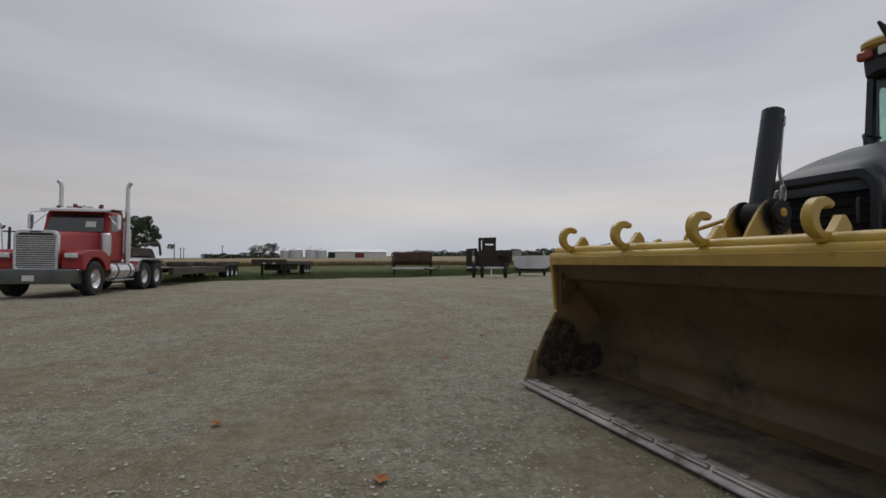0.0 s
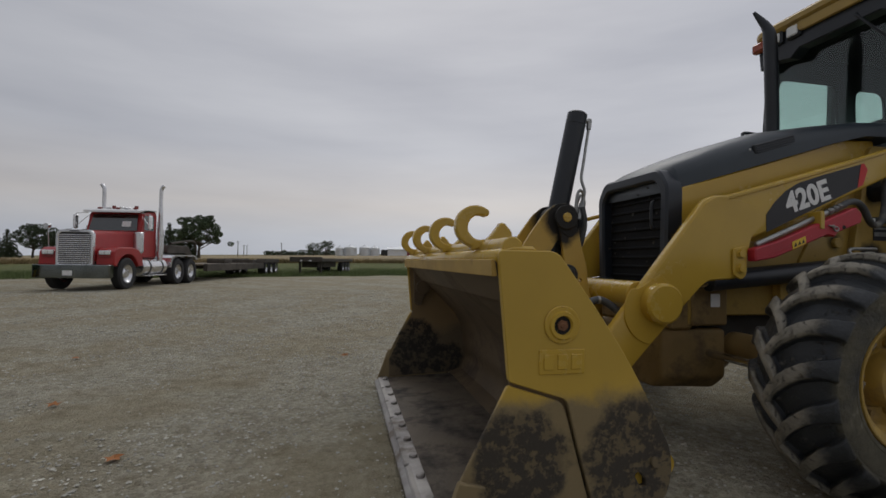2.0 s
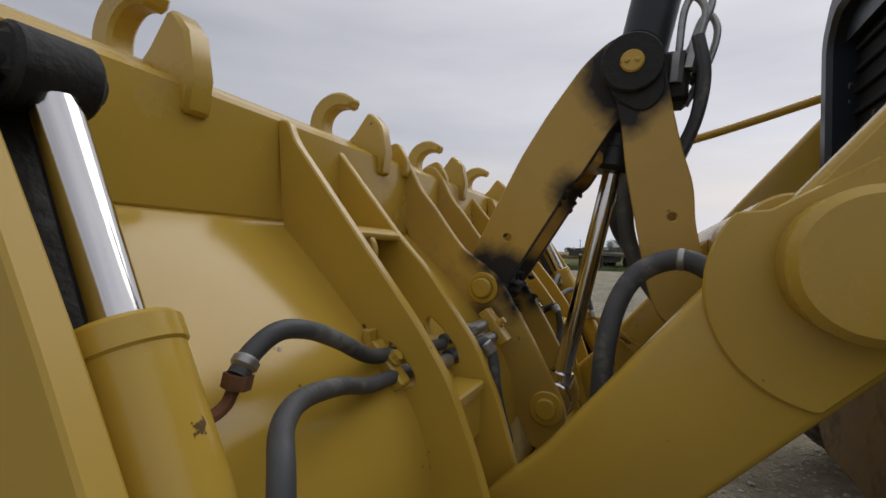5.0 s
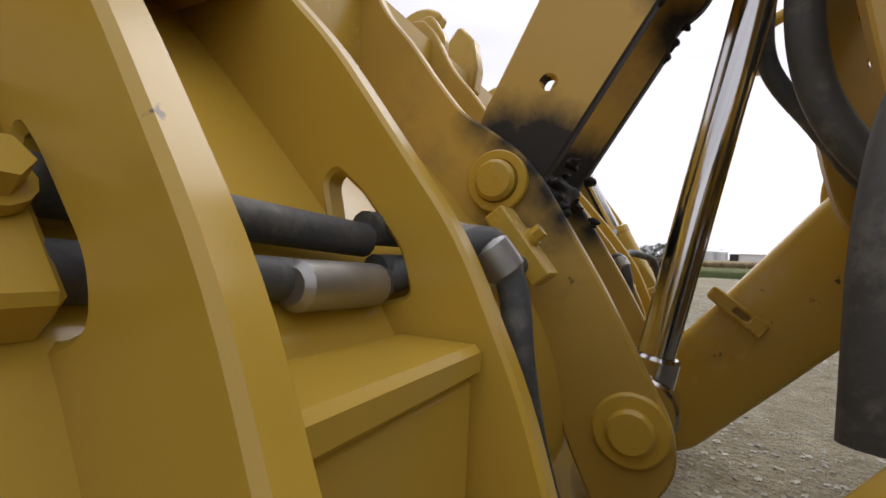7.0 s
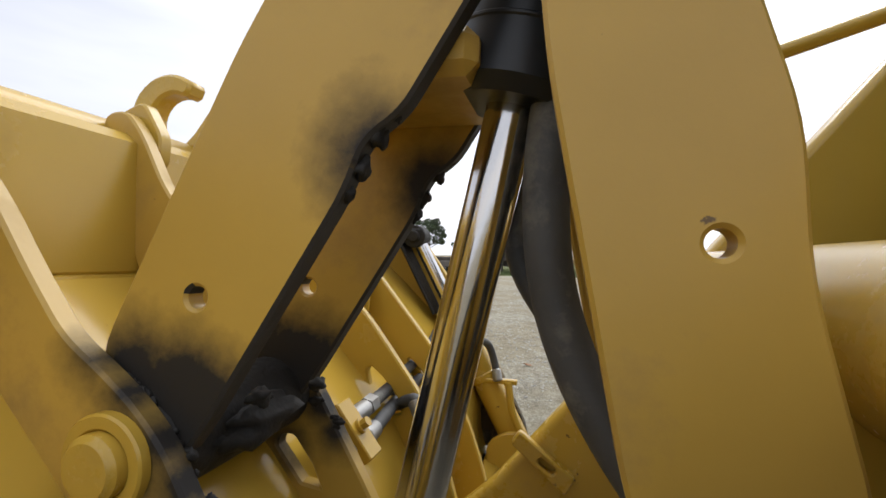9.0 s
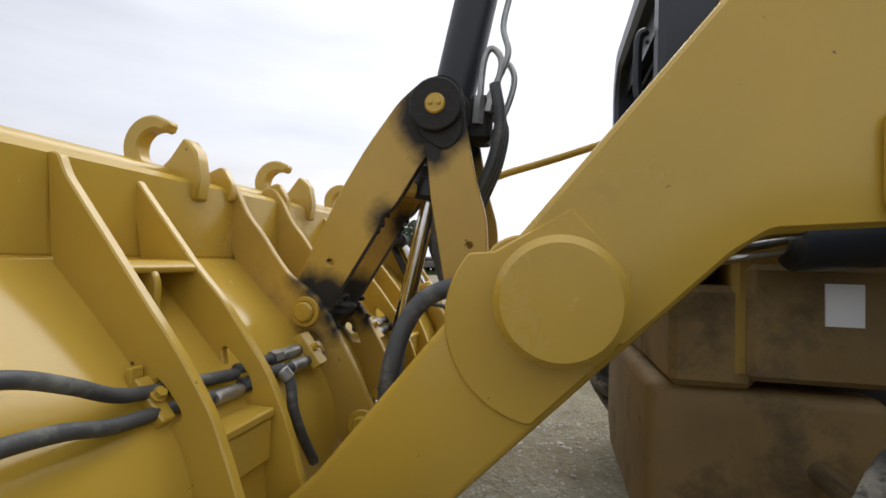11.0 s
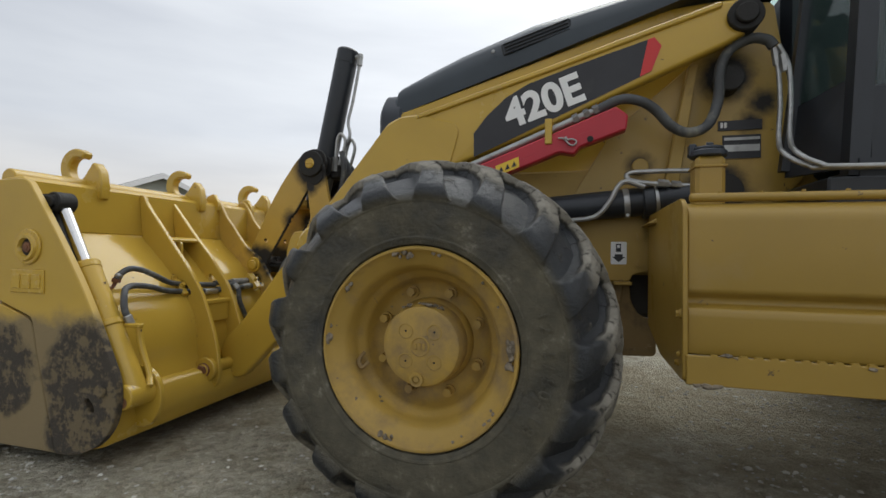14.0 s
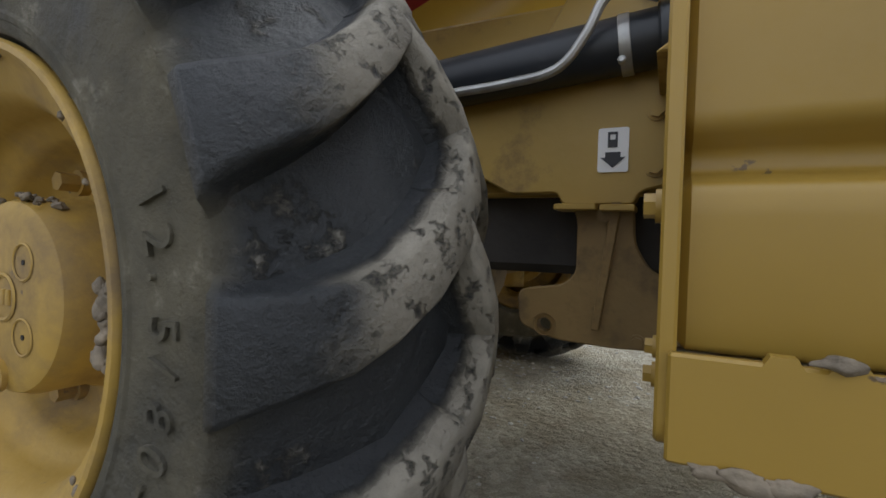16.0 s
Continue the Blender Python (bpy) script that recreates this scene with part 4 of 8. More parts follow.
# hydraulic hoses on the bucket's back
for s in (-1, 1):
    h1 = smooth_path([(-1.262, s * 0.925, 0.628), (-1.262, s * 0.905, 0.650), (-1.258, s * 0.872, 0.666), (-1.255, s * 0.825, 0.660), (-1.254, s * 0.765, 0.637), (-1.258, s * 0.695, 0.606), (-1.266, s * 0.62, 0.592), (-1.262, s * 0.54, 0.587), (-1.25, s * 0.44, 0.580)], 8)
    h2 = smooth_path([(-1.115, s * 0.985, 0.475), (-1.13, s * 1.0, 0.53), (-1.15, s * 0.985, 0.585), (-1.185, s * 0.945, 0.600), (-1.21, s * 0.89, 0.604), (-1.228, s * 0.80, 0.592), (-1.238, s * 0.72, 0.572), (-1.248, s * 0.62, 0.562), (-1.243, s * 0.54, 0.558), (-1.235, s * 0.44, 0.553)], 8)
    hose = part("bucket_hose", tube(h1, 0.0112, 14), RUBBER, loader, "grey rubber hose with crimped end")
    part("hose_fitting", join(tube([h1[0] + Vector((-0.002, 0, -0.012)), h1[0] + (h1[1] - h1[0]) * 0.8], 0.0148, 6)), RUSTFIT, hose, "rusty hex nut")
    part("ferrule", cyl(h1[2], h1[6], 0.0142, 16), ZINC, hose)
    part("elbow", tube(smooth_path([h1[0] + Vector((-0.002, 0, -0.008)), h1[0] + Vector((-0.006, s * 0.012, -0.03)), h1[0] + Vector((-0.012, s * 0.05, -0.042))], 5), 0.0065, 10), RUSTFIT, hose)
    hose2 = part("bucket_hose", tube(h2, 0.0112, 14), RUBBER, loader, "grey rubber hose looping to the clam cylinder")
    part("ferrule", cyl(h2[0], h2[5], 0.0142, 16), ZINC, hose2)
    part("ferrule", cyl((-1.2335, s * 0.52, 0.5543), (-1.235, s * 0.445, 0.552), 0.0135, 14), ZINC, hose2)
    part("hose_clamp", join(moved(box(-0.012, 0.012, -0.014, 0.014, -0.042, 0.042, 0.003), Matrix.Translation((-1.262, s * 0.629, 0.578)) @ Euler((0, radians(-42), 0)).to_matrix().to_4x4()), box(-1.302, -1.290, s * 0.642, s * 0.616, 0.600, 0.632, 0.003)), YELLOW, bucket, "small bolted hose clamp")
    part("clamp_bolt", hexbolt((-1.253, s * 0.629, 0.588), (0.75, 0, 0.67), 0.010, 0.014), YELLOW, bucket)
    # inner run past the middle gusset
    h3 = smooth_path([(-1.235, s * 0.43, 0.556), (-1.20, s * 0.40, 0.577), (-1.182, s * 0.384, 0.581), (-1.168, s * 0.376, 0.55), (-1.162, s * 0.373, 0.50), (-1.160, s * 0.335, 0.43), (-1.155, s * 0.29, 0.36)], 8)
    hose3 = part("bucket_hose", tube(h3, 0.011, 12), RUBBER, loader, "grey hose dropping behind the gusset")
    part("ferrule", cyl(h3[14], h3[22], 0.0145, 14), ZINC, hose3)
    h4 = smooth_path([(-1.25, s * 0.44, 0.588), (-1.243, s * 0.30, 0.588), (-1.240, s * 0.22, 0.590), (-1.248, s * 0.132, 0.591)], 8)
    hose4 = part("bucket_hose", tube(h4, 0.0115, 12), RUBBER, loader)
    part("ferrule", cyl(h4[8], h4[15], 0.0145, 14), ZINC, hose4)
    part("hex_nut", tube([h4[6], h4[8]], 0.0165, 6), ZINC, hose4)
    h5 = smooth_path([(-1.24, s * 0.44, 0.56), (-1.222, s * 0.30, 0.562), (-1.215, s * 0.22, 0.565), (-1.213, s * 0.158, 0.567)], 8)
    hose5 = part("bucket_hose", tube(h5, 0.0115, 12), RUBBER, loader)
    part("ferrule", cyl(h5[9], h5[14], 0.0145, 14), ZINC, hose5)
    part("hose_clamp", join(moved(box(-0.012, 0.012, -0.02, 0.02, -0.045, 0.045, 0.002), Matrix.Translation((-1.218, s * 0.203, 0.586)) @ Euler((0, radians(-38), 0)).to_matrix().to_4x4()), hexbolt((-1.209, s * 0.203, 0.594), (1, 0, 0.8), 0.008, 0.016)), YELLOW, bucket, "small bolted hose clamp")

# -- tilt linkage --
linkage = group("tilt_linkage", loader, "yellow bell-crank links with a black tilt cylinder and chrome rod")
LINK1 = [(-1.325, 0.745), (-1.195, 1.005), (-1.13, 1.11), (-1.045, 1.225), (-0.985, 1.275), (-0.93, 1.285), (-0.885, 1.265), (-0.865, 1.19), (-0.90, 1.135), (-0.97, 1.075), (-1.05, 0.945), (-1.08, 0.925), (-1.095, 0.885), (-1.215, 0.69), (-1.25, 0.645), (-1.30, 0.645)]
LINK2 = [(-0.985, 1.20), (-0.955, 1.05), (-0.945, 0.96), (-0.92, 0.83), (-0.895, 0.70), (-0.875, 0.635), (-0.83, 0.60), (-0.775, 0.625), (-0.768, 0.70), (-0.80, 0.83), (-0.805, 0.92), (-0.83, 1.0), (-0.85, 1.09), (-0.87, 1.20), (-0.92, 1.25)]
for s in (-1, 1):
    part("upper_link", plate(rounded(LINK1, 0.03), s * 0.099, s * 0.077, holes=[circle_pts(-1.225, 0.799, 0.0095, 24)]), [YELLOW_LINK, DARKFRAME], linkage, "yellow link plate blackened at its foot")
    # down-facing edge faces of the link plate take the darker material
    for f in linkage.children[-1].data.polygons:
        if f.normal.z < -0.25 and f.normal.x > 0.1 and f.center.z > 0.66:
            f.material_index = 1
    part("lower_link", plate(rounded(LINK2, 0.03), s * 0.128, s * 0.103, holes=[circle_pts(-0.846, 0.85, 0.0088, 24)]), YELLOW_LINK, linkage, "yellow lower link plate")
    part("pivot_cap", cyl((-0.936, s * 0.126, 1.198), (-0.936, s * 0.146, 1.198), 0.068, 28), GREASE, linkage, "greasy black pivot cap")
    part("pivot_face", join(cyl((-0.936, s * 0.14, 1.198), (-0.936, s * 0.152, 1.198), 0.026, 16), *[cyl((-0.936 + dx, s * 0.148, 1.198), (-0.936 + dx, s * 0.157, 1.198), 0.006, 8) for dx in (-0.011, 0.011)]), YELLOW, linkage)
    part("grease_smear", plate(rounded([(-0.99, 1.13), (-0.985, 1.245), (-0.93, 1.28), (-0.875, 1.25), (-0.865, 1.12), (-0.91, 1.08)], 0.04), s * 0.1325, s * 0.1285), GREASE, linkage, "black grease caked round the pivot")
    foot = part("link_pin", join(cyl((-1.277, s * 0.146, 0.669), (-1.277, s * 0.03, 0.669), 0.0265, 28, 0.005)), YELLOW, linkage)
    part("pin_collar", lathe([(0.027, 0.002), (0.029, 0.0), (0.038, 0.0), (0.040, 0.002), (0.040, 0.010), (0.027, 0.010)], 32), YELLOW, linkage).location = (-1.277, s * 0.129 - 0.005, 0.669)
    part("rod_pin", join(cyl((-1.108, s * 0.142, 0.388), (-1.108, s * 0.03, 0.388), 0.026, 24), cyl((-1.108, s * 0.132, 0.388), (-1.108, s * 0.122, 0.388), 0.042, 24)), YELLOW, linkage)
part("weld_block", box(-1.20, -1.00, -0.077, 0.077, 0.98, 1.02, 0.01), YELLOW_LINK, linkage)
part("link_boss", cyl((-1.275, -0.101, 0.668), (-1.275, 0.101, 0.668), 0.045, 20), GREASE, linkage)
def clod(c, r, seed, flat=(1, 0.5, 1)):
    """A lumpy caked lump."""
    b = bmesh.new()
    bmesh.ops.create_icosphere(b, subdivisions=3, radius=r)
    for v in b.verts:
        v.co *= 1 + 0.7 * noise.noise(v.co * (1.1 / r) + Vector((seed, 0, 0))) + 0.3 * noise.noise(v.co * (3.2 / r) + Vector((0, seed, 0)))
    return moved(b, Matrix.Translation(c) @ Matrix.Diagonal((*flat, 1)))
crumb_rng = random.Random(23)
for k in range(26):
    u = crumb_rng.random()
    cx, cz = -1.312 + 0.118 * u + crumb_rng.gauss(0, 0.004), 0.742 - 0.075 * u - 0.035 * u * u + crumb_rng.gauss(0, 0.004)
    for y in (-0.102, 0.102):
        part("grease_clod", clod((cx, y, cz), crumb_rng.uniform(0.002, 0.006), k + 3 * y, (1.3, 0.6, 1.0)), GREASE, linkage, angle=180)
for k in range(5):
    part("grease_clod", clod((-1.228 + crumb_rng.gauss(0, 0.02), crumb_rng.uniform(-0.07, 0.07), 0.676 + crumb_rng.gauss(0, 0.018)), crumb_rng.uniform(0.005, 0.011), k + 90, (1.0, 1.2, 0.9)), GREASE, linkage, angle=180)
for k, (cx, cz, cr) in enumerate(((-1.09, 0.905, 0.011), (-1.074, 0.93, 0.011), (-1.10, 0.885, 0.009), (-1.06, 0.945, 0.007))):
    for y in (-0.088, 0.088):
        part("grease_clod", clod((cx + 0.002, y, cz + 0.002), cr * 0.75, k + 31 * y, (0.9, 0.8, 1.3)), GREASE, linkage, angle=180)
# black lump at the pin: caked grease, and the pin's shade given a shape
part("grease_bridge", clod((-1.232, 0.0, 0.672), 0.027, 4, (0.85, 2.2, 0.7)), GREASE, linkage, angle=180)
top, mid, low = Vector((-0.80, 0.0, 1.83)), Vector((-0.958, 0.0, 1.07)), Vector((-1.105, 0.0, 0.385))
ax = (top - low).normalized()
c0 = low + ax * 0.60
tilt = part("tilt_cylinder", join(cyl(c0 + ax * 0.07, top, 0.058, 36, 0.008), cyl(top - ax * 0.075, top - ax * 0.07, 0.0595, 36, 0.001)), BLACKPAINT, linkage, "matt black hydraulic cylinder barrel")
part("gland", join(cyl(c0 - ax * 0.0, c0 + ax * 0.10, 0.064, 36, 0.012), cyl(c0 + ax * 0.055, c0 + ax * 0.06, 0.0655, 36, 0.002)), BLACKPAINT, tilt, "dusty black cylinder gland")
part("rod", cyl(low, c0 + ax * 0.05, 0.0235, 32), CHROME, tilt, "polished chrome rod")
part("rod_eye", join(cyl(low - Vector((0, 0.045, 0)), low + Vector((0, 0.045, 0)), 0.045, 28), cyl(low, low + ax * 0.07, 0.032, 20)), CHROME, tilt)
part("trunnion", join(cyl((-0.936, -0.128, 1.193), (-0.936, 0.128, 1.193), 0.05, 24), cyl((-0.936, -0.06, 1.193), (-0.936, 0.06, 1.193), 0.078, 28)), GREASE, tilt)
fit_at = Vector((-0.727, -0.005, 1.785))
part("port_elbow", join(cyl(fit_at + Vector((-0.06, 0, 0.0)), fit_at + Vector((0.012, 0, 0.0)), 0.013, 14), cyl(fit_at + Vector((0.0, 0, 0.016)), fit_at + Vector((-0.006, 0, -0.05)), 0.015, 6)), ZINC, tilt)
part("steel_line", tube(smooth_path([fit_at + Vector((-0.006, 0, -0.045)), (-0.765, -0.01, 1.55), (-0.785, -0.02, 1.44), (-0.77, -0.03, 1.36), (-0.80, -0.035, 1.28), (-0.83, -0.04, 1.22)], 8), 0.0085, 10), ZINC, tilt, "bent steel hydraulic line")
part("steel_line", tube(smooth_path([(-0.84, -0.05, 1.22), (-0.83, -0.055, 1.33), (-0.81, -0.055, 1.365), (-0.785, -0.05, 1.33), (-0.80, -0.05, 1.25)], 8), 0.0085, 10), ZINC, tilt)
part("steel_line", tube(smooth_path([(-0.82, 0.0, 1.18), (-0.80, 0.0, 1.30), (-0.775, 0.0, 1.345), (-0.755, 0.0, 1.30), (-0.775, 0.0, 1.22), (-0.82, 0.0, 1.13)], 8), 0.0085, 10), ZINC, tilt)
for k in range(3):
    part("port_hose", tube(smooth_path([(-0.80 - 0.012 * k, -0.06 + 0.05 * k, 1.27 - 0.02 * k), (-0.785, -0.06 + 0.05 * k, 1.18), (-0.80, -0.055 + 0.05 * k, 1.08), (-0.84, -0.05 + 0.05 * k, 0.98), (-0.87, -0.045 + 0.04 * k, 0.88)], 6), 0.015, 10), RUBBER, tilt)
part("valve_block", box(-0.875, -0.815, -0.05, 0.05, 1.13, 1.25, 0.01), GREASE, tilt, "oily black valve block")
part("line_fitting", join(tube([(-0.815, -0.045, 1.20), (-0.80, -0.04, 1.27)], 0.016, 6), tube([(-0.845, -0.05, 1.17), (-0.84, -0.05, 1.24)], 0.016, 6)), ZINC, tilt)
for dy, off in ((-0.02, 0.0), (0.035, -0.03)):
    part("linkage_hose", tube(smooth_path([(-0.86 + off, dy, 1.2), (-0.92 + off, dy, 1.06), (-0.945 + off, dy, 0.95), (-0.945 + off, dy, 0.84), (-0.92, dy, 0.75), (-0.87, dy - 0.02, 0.67), (-0.80, dy - 0.05, 0.60), (-0.74, -0.10, 0.56)], 8), 0.02 if off == 0 else 0.012, 12), RUBBER, linkage, "slack black rubber hose")
part("arm_hose", tube(smooth_path([(-0.967, -0.362, 0.48), (-0.96, -0.35, 0.60), (-0.938, -0.325, 0.685), (-0.90, -0.305, 0.735), (-0.84, -0.30, 0.757), (-0.79, -0.315, 0.738), (-0.74, -0.345, 0.69)], 8), 0.0195, 14), RUBBER, linkage, "heavy looped hose with a pale band")
part("hose_band", cyl((-0.845, -0.30, 0.757), (-0.828, -0.302, 0.756), 0.0212, 14), ZINC, linkage, "pale tape band")

# -- lift arms --
ARM = [(-1.165, 0.285), (-1.14, 0.345), (-1.05, 0.43), (-0.36, 1.275), (-0.30, 1.30), (-0.22, 1.303), (0.30, 1.45), (0.86, 1.615), (0.93, 1.62), (0.985, 1.57), (0.97, 1.52), (0.87, 1.465), (0.27, 1.215), (-0.085, 1.085),
       (-0.125, 0.985), (-0.175, 0.872), (-0.345, 0.862), (-0.385, 0.835), (-0.585, 0.635), (-0.88, 0.335), (-1.03, 0.185), (-1.08, 0.165), (-1.135, 0.20)]
ARM_R = [0.02] * len(ARM)
for s in (-1, 1):
    arm = part("lift_arm", bevel_all(plate(rounded(ARM, ARM_R), s * 0.497, s * 0.442, bev=0), 0.014, 3, 50), YELLOW, loader, "broad yellow box-section lift arm")
    part("arm_boss", cyl((-0.637, s * 0.49, 0.757), (-0.637, s * 0.568, 0.757), 0.098, 40, 0.012), YELLOW, arm, "round yellow pivot boss")
    patch = [(x, z) if x - z < -1.236 else ((x + z - 1.236) / 2, (x + z + 1.236) / 2) for x, z in circle_pts(-0.655, 0.72, 0.165, 40, 140, 330)]
    part("arm_patch", plate(patch + [(-0.53, 0.80), (-0.62, 0.90), (-0.74, 0.83)], s * 0.496, s * 0.505, bev=0.003), YELLOW, arm)
    part("arm_cover", plate(rounded([(-0.70, 0.847), (-0.365, 1.258), (-0.30, 1.292), (-0.215, 1.295), (-0.07, 1.255), (-0.055, 1.22), (-0.115, 1.0), (-0.185, 0.880), (-0.345, 0.870), (-0.395, 0.836), (-0.545, 0.687), (-0.64, 0.76)], 0.012), s * 0.4965, s * 0.503, bev=0.003), YELLOW, arm)
    part("arm_top_flange", plate([(-0.23, 1.298), (0.30, 1.447), (0.86, 1.612), (0.86, 1.592), (0.30, 1.427), (-0.23, 1.278)], s * 0.507, s * 0.437, bev=0.004), YELLOW, arm)
    if s > 0:
        part("slot_plate", plate(rounded([(-1.018, 0.512), (-1.003, 0.536), (-0.905, 0.462), (-0.922, 0.432)], 0.008), 0.424, 0.443, holes=[rounded([(-0.972, 0.484), (-0.964, 0.494), (-0.936, 0.474), (-0.945, 0.464)], 0.006)]), YELLOW, arm, "small slotted keeper on the arm")
    part("arm_pivot", join(cyl((0.93, s * 0.36, 1.555), (0.93, s * 0.515, 1.555), 0.055, 28), cyl((0.93, s * 0.50, 1.555), (0.93, s * 0.53, 1.555), 0.035, 20)), GREASE, arm, "greasy black pivot pin")
    part("arm_tag", join(plate(rounded([(-0.215, 0.895), (-0.215, 1.03), (-0.135, 1.045), (-0.135, 0.90), (-0.165, 0.87)], 0.02), s * 0.506, s * 0.518), hexbolt((-0.172, s * 0.516, 1.004), (0, s, 0), 0.02, 0.016),
                           hexbolt((-0.174, s * 0.516, 0.93), (0, s, 0), 0.02, 0.016)), YELLOW, arm, "bolted keeper plate")
    if s < 0:
        part("black_decal", plate([(0.005, 1.118), (0.003, 1.21), (0.055, 1.275), (0.125, 1.338), (0.21, 1.385), (0.36, 1.432), (0.645, 1.512), (0.655, 1.49), (0.61, 1.38)], -0.4995, -0.4982, bev=0), DECAL, arm, "black stripe decal with white numbers")
        part("red_decal", plate([(0.602, 1.377), (0.628, 1.507), (0.648, 1.5125), (0.672, 1.48), (0.640, 1.394)], -0.5015, -0.5002, bev=0), DECALRED, arm, "red decal tip")
part("cross_tube", cyl((-0.70, -0.445, 0.79), (-0.70, 0.445, 0.79), 0.07, 32), YELLOW, loader, "pale yellow cross tube between the arms")
part("cross_lug", join(*[plate(rounded([(-0.70, 0.87), (-0.86, 0.72), (-0.88, 0.62), (-0.79, 0.58), (-0.66, 0.70)], 0.04), y, y + 0.03) for y in (-0.062, 0.032)]), YELLOW, loader)
part("hood_stay", tube(smooth_path([(-0.93, 0.53, 1.0), (-0.935, 0.53, 1.07), (-0.905, 0.535, 1.115), (-0.82, 0.54, 1.15), (-0.68, 0.54, 1.19), (-0.55, 0.535, 1.228), (-0.36, 0.50, 1.28), (-0.27, 0.47, 1.29)], 6), 0.014, 14), YELLOW, loader, "thin bent yellow stay rod")

# number lettering on the near arm
def lettering(text, size, m, mat, parent, name, depth=0.0008, bold=0.0):
    cu = bpy.data.curves.new(name, "FONT")
    cu.body, cu.size, cu.extrude, cu.align_x, cu.align_y = text, size, depth, "LEFT", "BOTTOM"
    cu.offset = bold
    ob = bpy.data.objects.new(name, cu)
    scene.collection.objects.link(ob)
    dg = bpy.context.evaluated_depsgraph_get()
    me = bpy.data.meshes.new_from_object(ob.evaluated_get(dg))
    bpy.data.objects.remove(ob)
    me.transform(m)
    me.materials.append(mat)
    o = new(name, me)
    o.parent = parent
    return o
arms = [o for o in loader.children if o.name.startswith("lift_arm")]
decal = lettering("420E", 0.1, Matrix.Identity(4), WHITE, arms[0], "number_decal", bold=0.0036)
xs, ys = [v.co.x for v in decal.data.vertices], [v.co.y for v in decal.data.vertices]
fit_box = Matrix.Diagonal((0.296 / (max(xs) - min(xs)), 0.116 / (max(ys) - min(ys)), 1, 1)) @ Matrix.Translation((-min(xs), -min(ys), 0))
decal.data.transform(Matrix.Translation((0.142, -0.5012, 1.214)) @ Euler((0, -radians(18.5), 0)).to_matrix().to_4x4() @ Euler((radians(90), 0, 0)).to_matrix().to_4x4() @ fit_box)

# lock strut under the near arm
strut = part("lock_strut", plate(rounded([(-0.12, 0.965), (-0.12, 1.03), (0.02, 1.07), (0.52, 1.262), (0.56, 1.23), (0.555, 1.18), (0.40, 1.125), (0.38, 1.10), (0.33, 1.11), (0.0, 0.985)], 0.008), -0.555, -0.50, bev=0.006), RED, loader, "red steel lift-arm lock strut")
part("warning_label", plate([(0.105, 1.030), (0.10, 1.068), (0.185, 1.100), (0.188, 1.062)], -0.5575, -0.5558, bev=0), LABELYEL, strut, "yellow hazard label")
part("label_marks", join(*[plate([(0.112 + 0.024 * k, 1.042 + 0.009 * k), (0.121 + 0.024 * k, 1.066 + 0.009 * k), (0.130 + 0.024 * k, 1.049 + 0.009 * k)], -0.5592, -0.558, bev=0) for k in range(3)]), DECAL, strut)
part("clip_pin", join(tube(smooth_path([(0.325, -0.563, 1.158), (0.345, -0.566, 1.155), (0.362, -0.564, 1.136), (0.378, -0.564, 1.13), (0.388, -0.564, 1.142), (0.376, -0.564, 1.152), (0.355, -0.566, 1.150)], 6), 0.0035, 8),
                      cyl((0.352, -0.55, 1.156), (0.352, -0.572, 1.156), 0.006, 10)), ZINC, strut, "spring clip")
part("strut_hole", cyl((0.435, -0.5545, 1.152), (0.435, -0.5568, 1.152), 0.011, 14, 0), GREASE, strut)
part("strap", box(0.278, 0.304, -0.562, -0.49, 1.14, 1.232, 0.003), YELLOW, loader)
part("strut_cylinder", cyl((-0.08, -0.515, 1.05), (0.45, -0.515, 1.262), 0.0135, 18), ZINC, loader, "slim grey rod along the strut")
part("rod_fittings", join(*[tube([Vector((-0.08, -0.515, 1.05)).lerp(Vector((0.45, -0.515, 1.262)), a), Vector((-0.08, -0.515, 1.05)).lerp(Vector((0.45, -0.515, 1.262)), a + 0.035)], 0.0195, 6) for a in (0.86, 0.93, 0.99)]), GRIMY_STEEL, loader)
part("service_hose", tube(smooth_path([(0.46, -0.515, 1.265), (0.53, -0.515, 1.295), (0.59, -0.51, 1.292), (0.65, -0.495, 1.262), (0.71, -0.48, 1.20), (0.77, -0.465, 1.178), (0.83, -0.455, 1.205), (0.862, -0.45, 1.29), (0.868, -0.45, 1.40), (0.90, -0.45, 1.465), (0.96, -0.45, 1.495), (1.01, -0.45, 1.485), (1.03, -0.45, 1.46)], 8), 0.0175, 14), RUBBER, loader, "black hose swinging to the cab base")
for k in range(2):
    o = 0.022 * k
    part("steel_line", tube(smooth_path([(1.03 + 0.3 * o, -0.45 - o, 1.455), (1.040 + o, -0.46 - o, 1.38), (1.032 + o, -0.50 - o, 1.25), (1.00 + o, -0.58 - o, 1.12), (0.985 + o, -0.66 - o, 1.055), (1.03 + o, -0.70 - o, 1.010), (1.10 + o, -0.71 - o, 0.999), (1.6, -0.71 - o, 0.996)], 8), 0.0075, 10), ZINC, loader, "silver hydraulic line")
part("line_fitting", join(*[tube([(1.032 + 0.016 * k, -0.452 - 0.022 * k, 1.452 - 0.03 * k), (1.040 + 0.016 * k, -0.452 - 0.022 * k, 1.395 - 0.03 * k)], 0.0125, 6) for k in range(2)]), ZINC, loader)

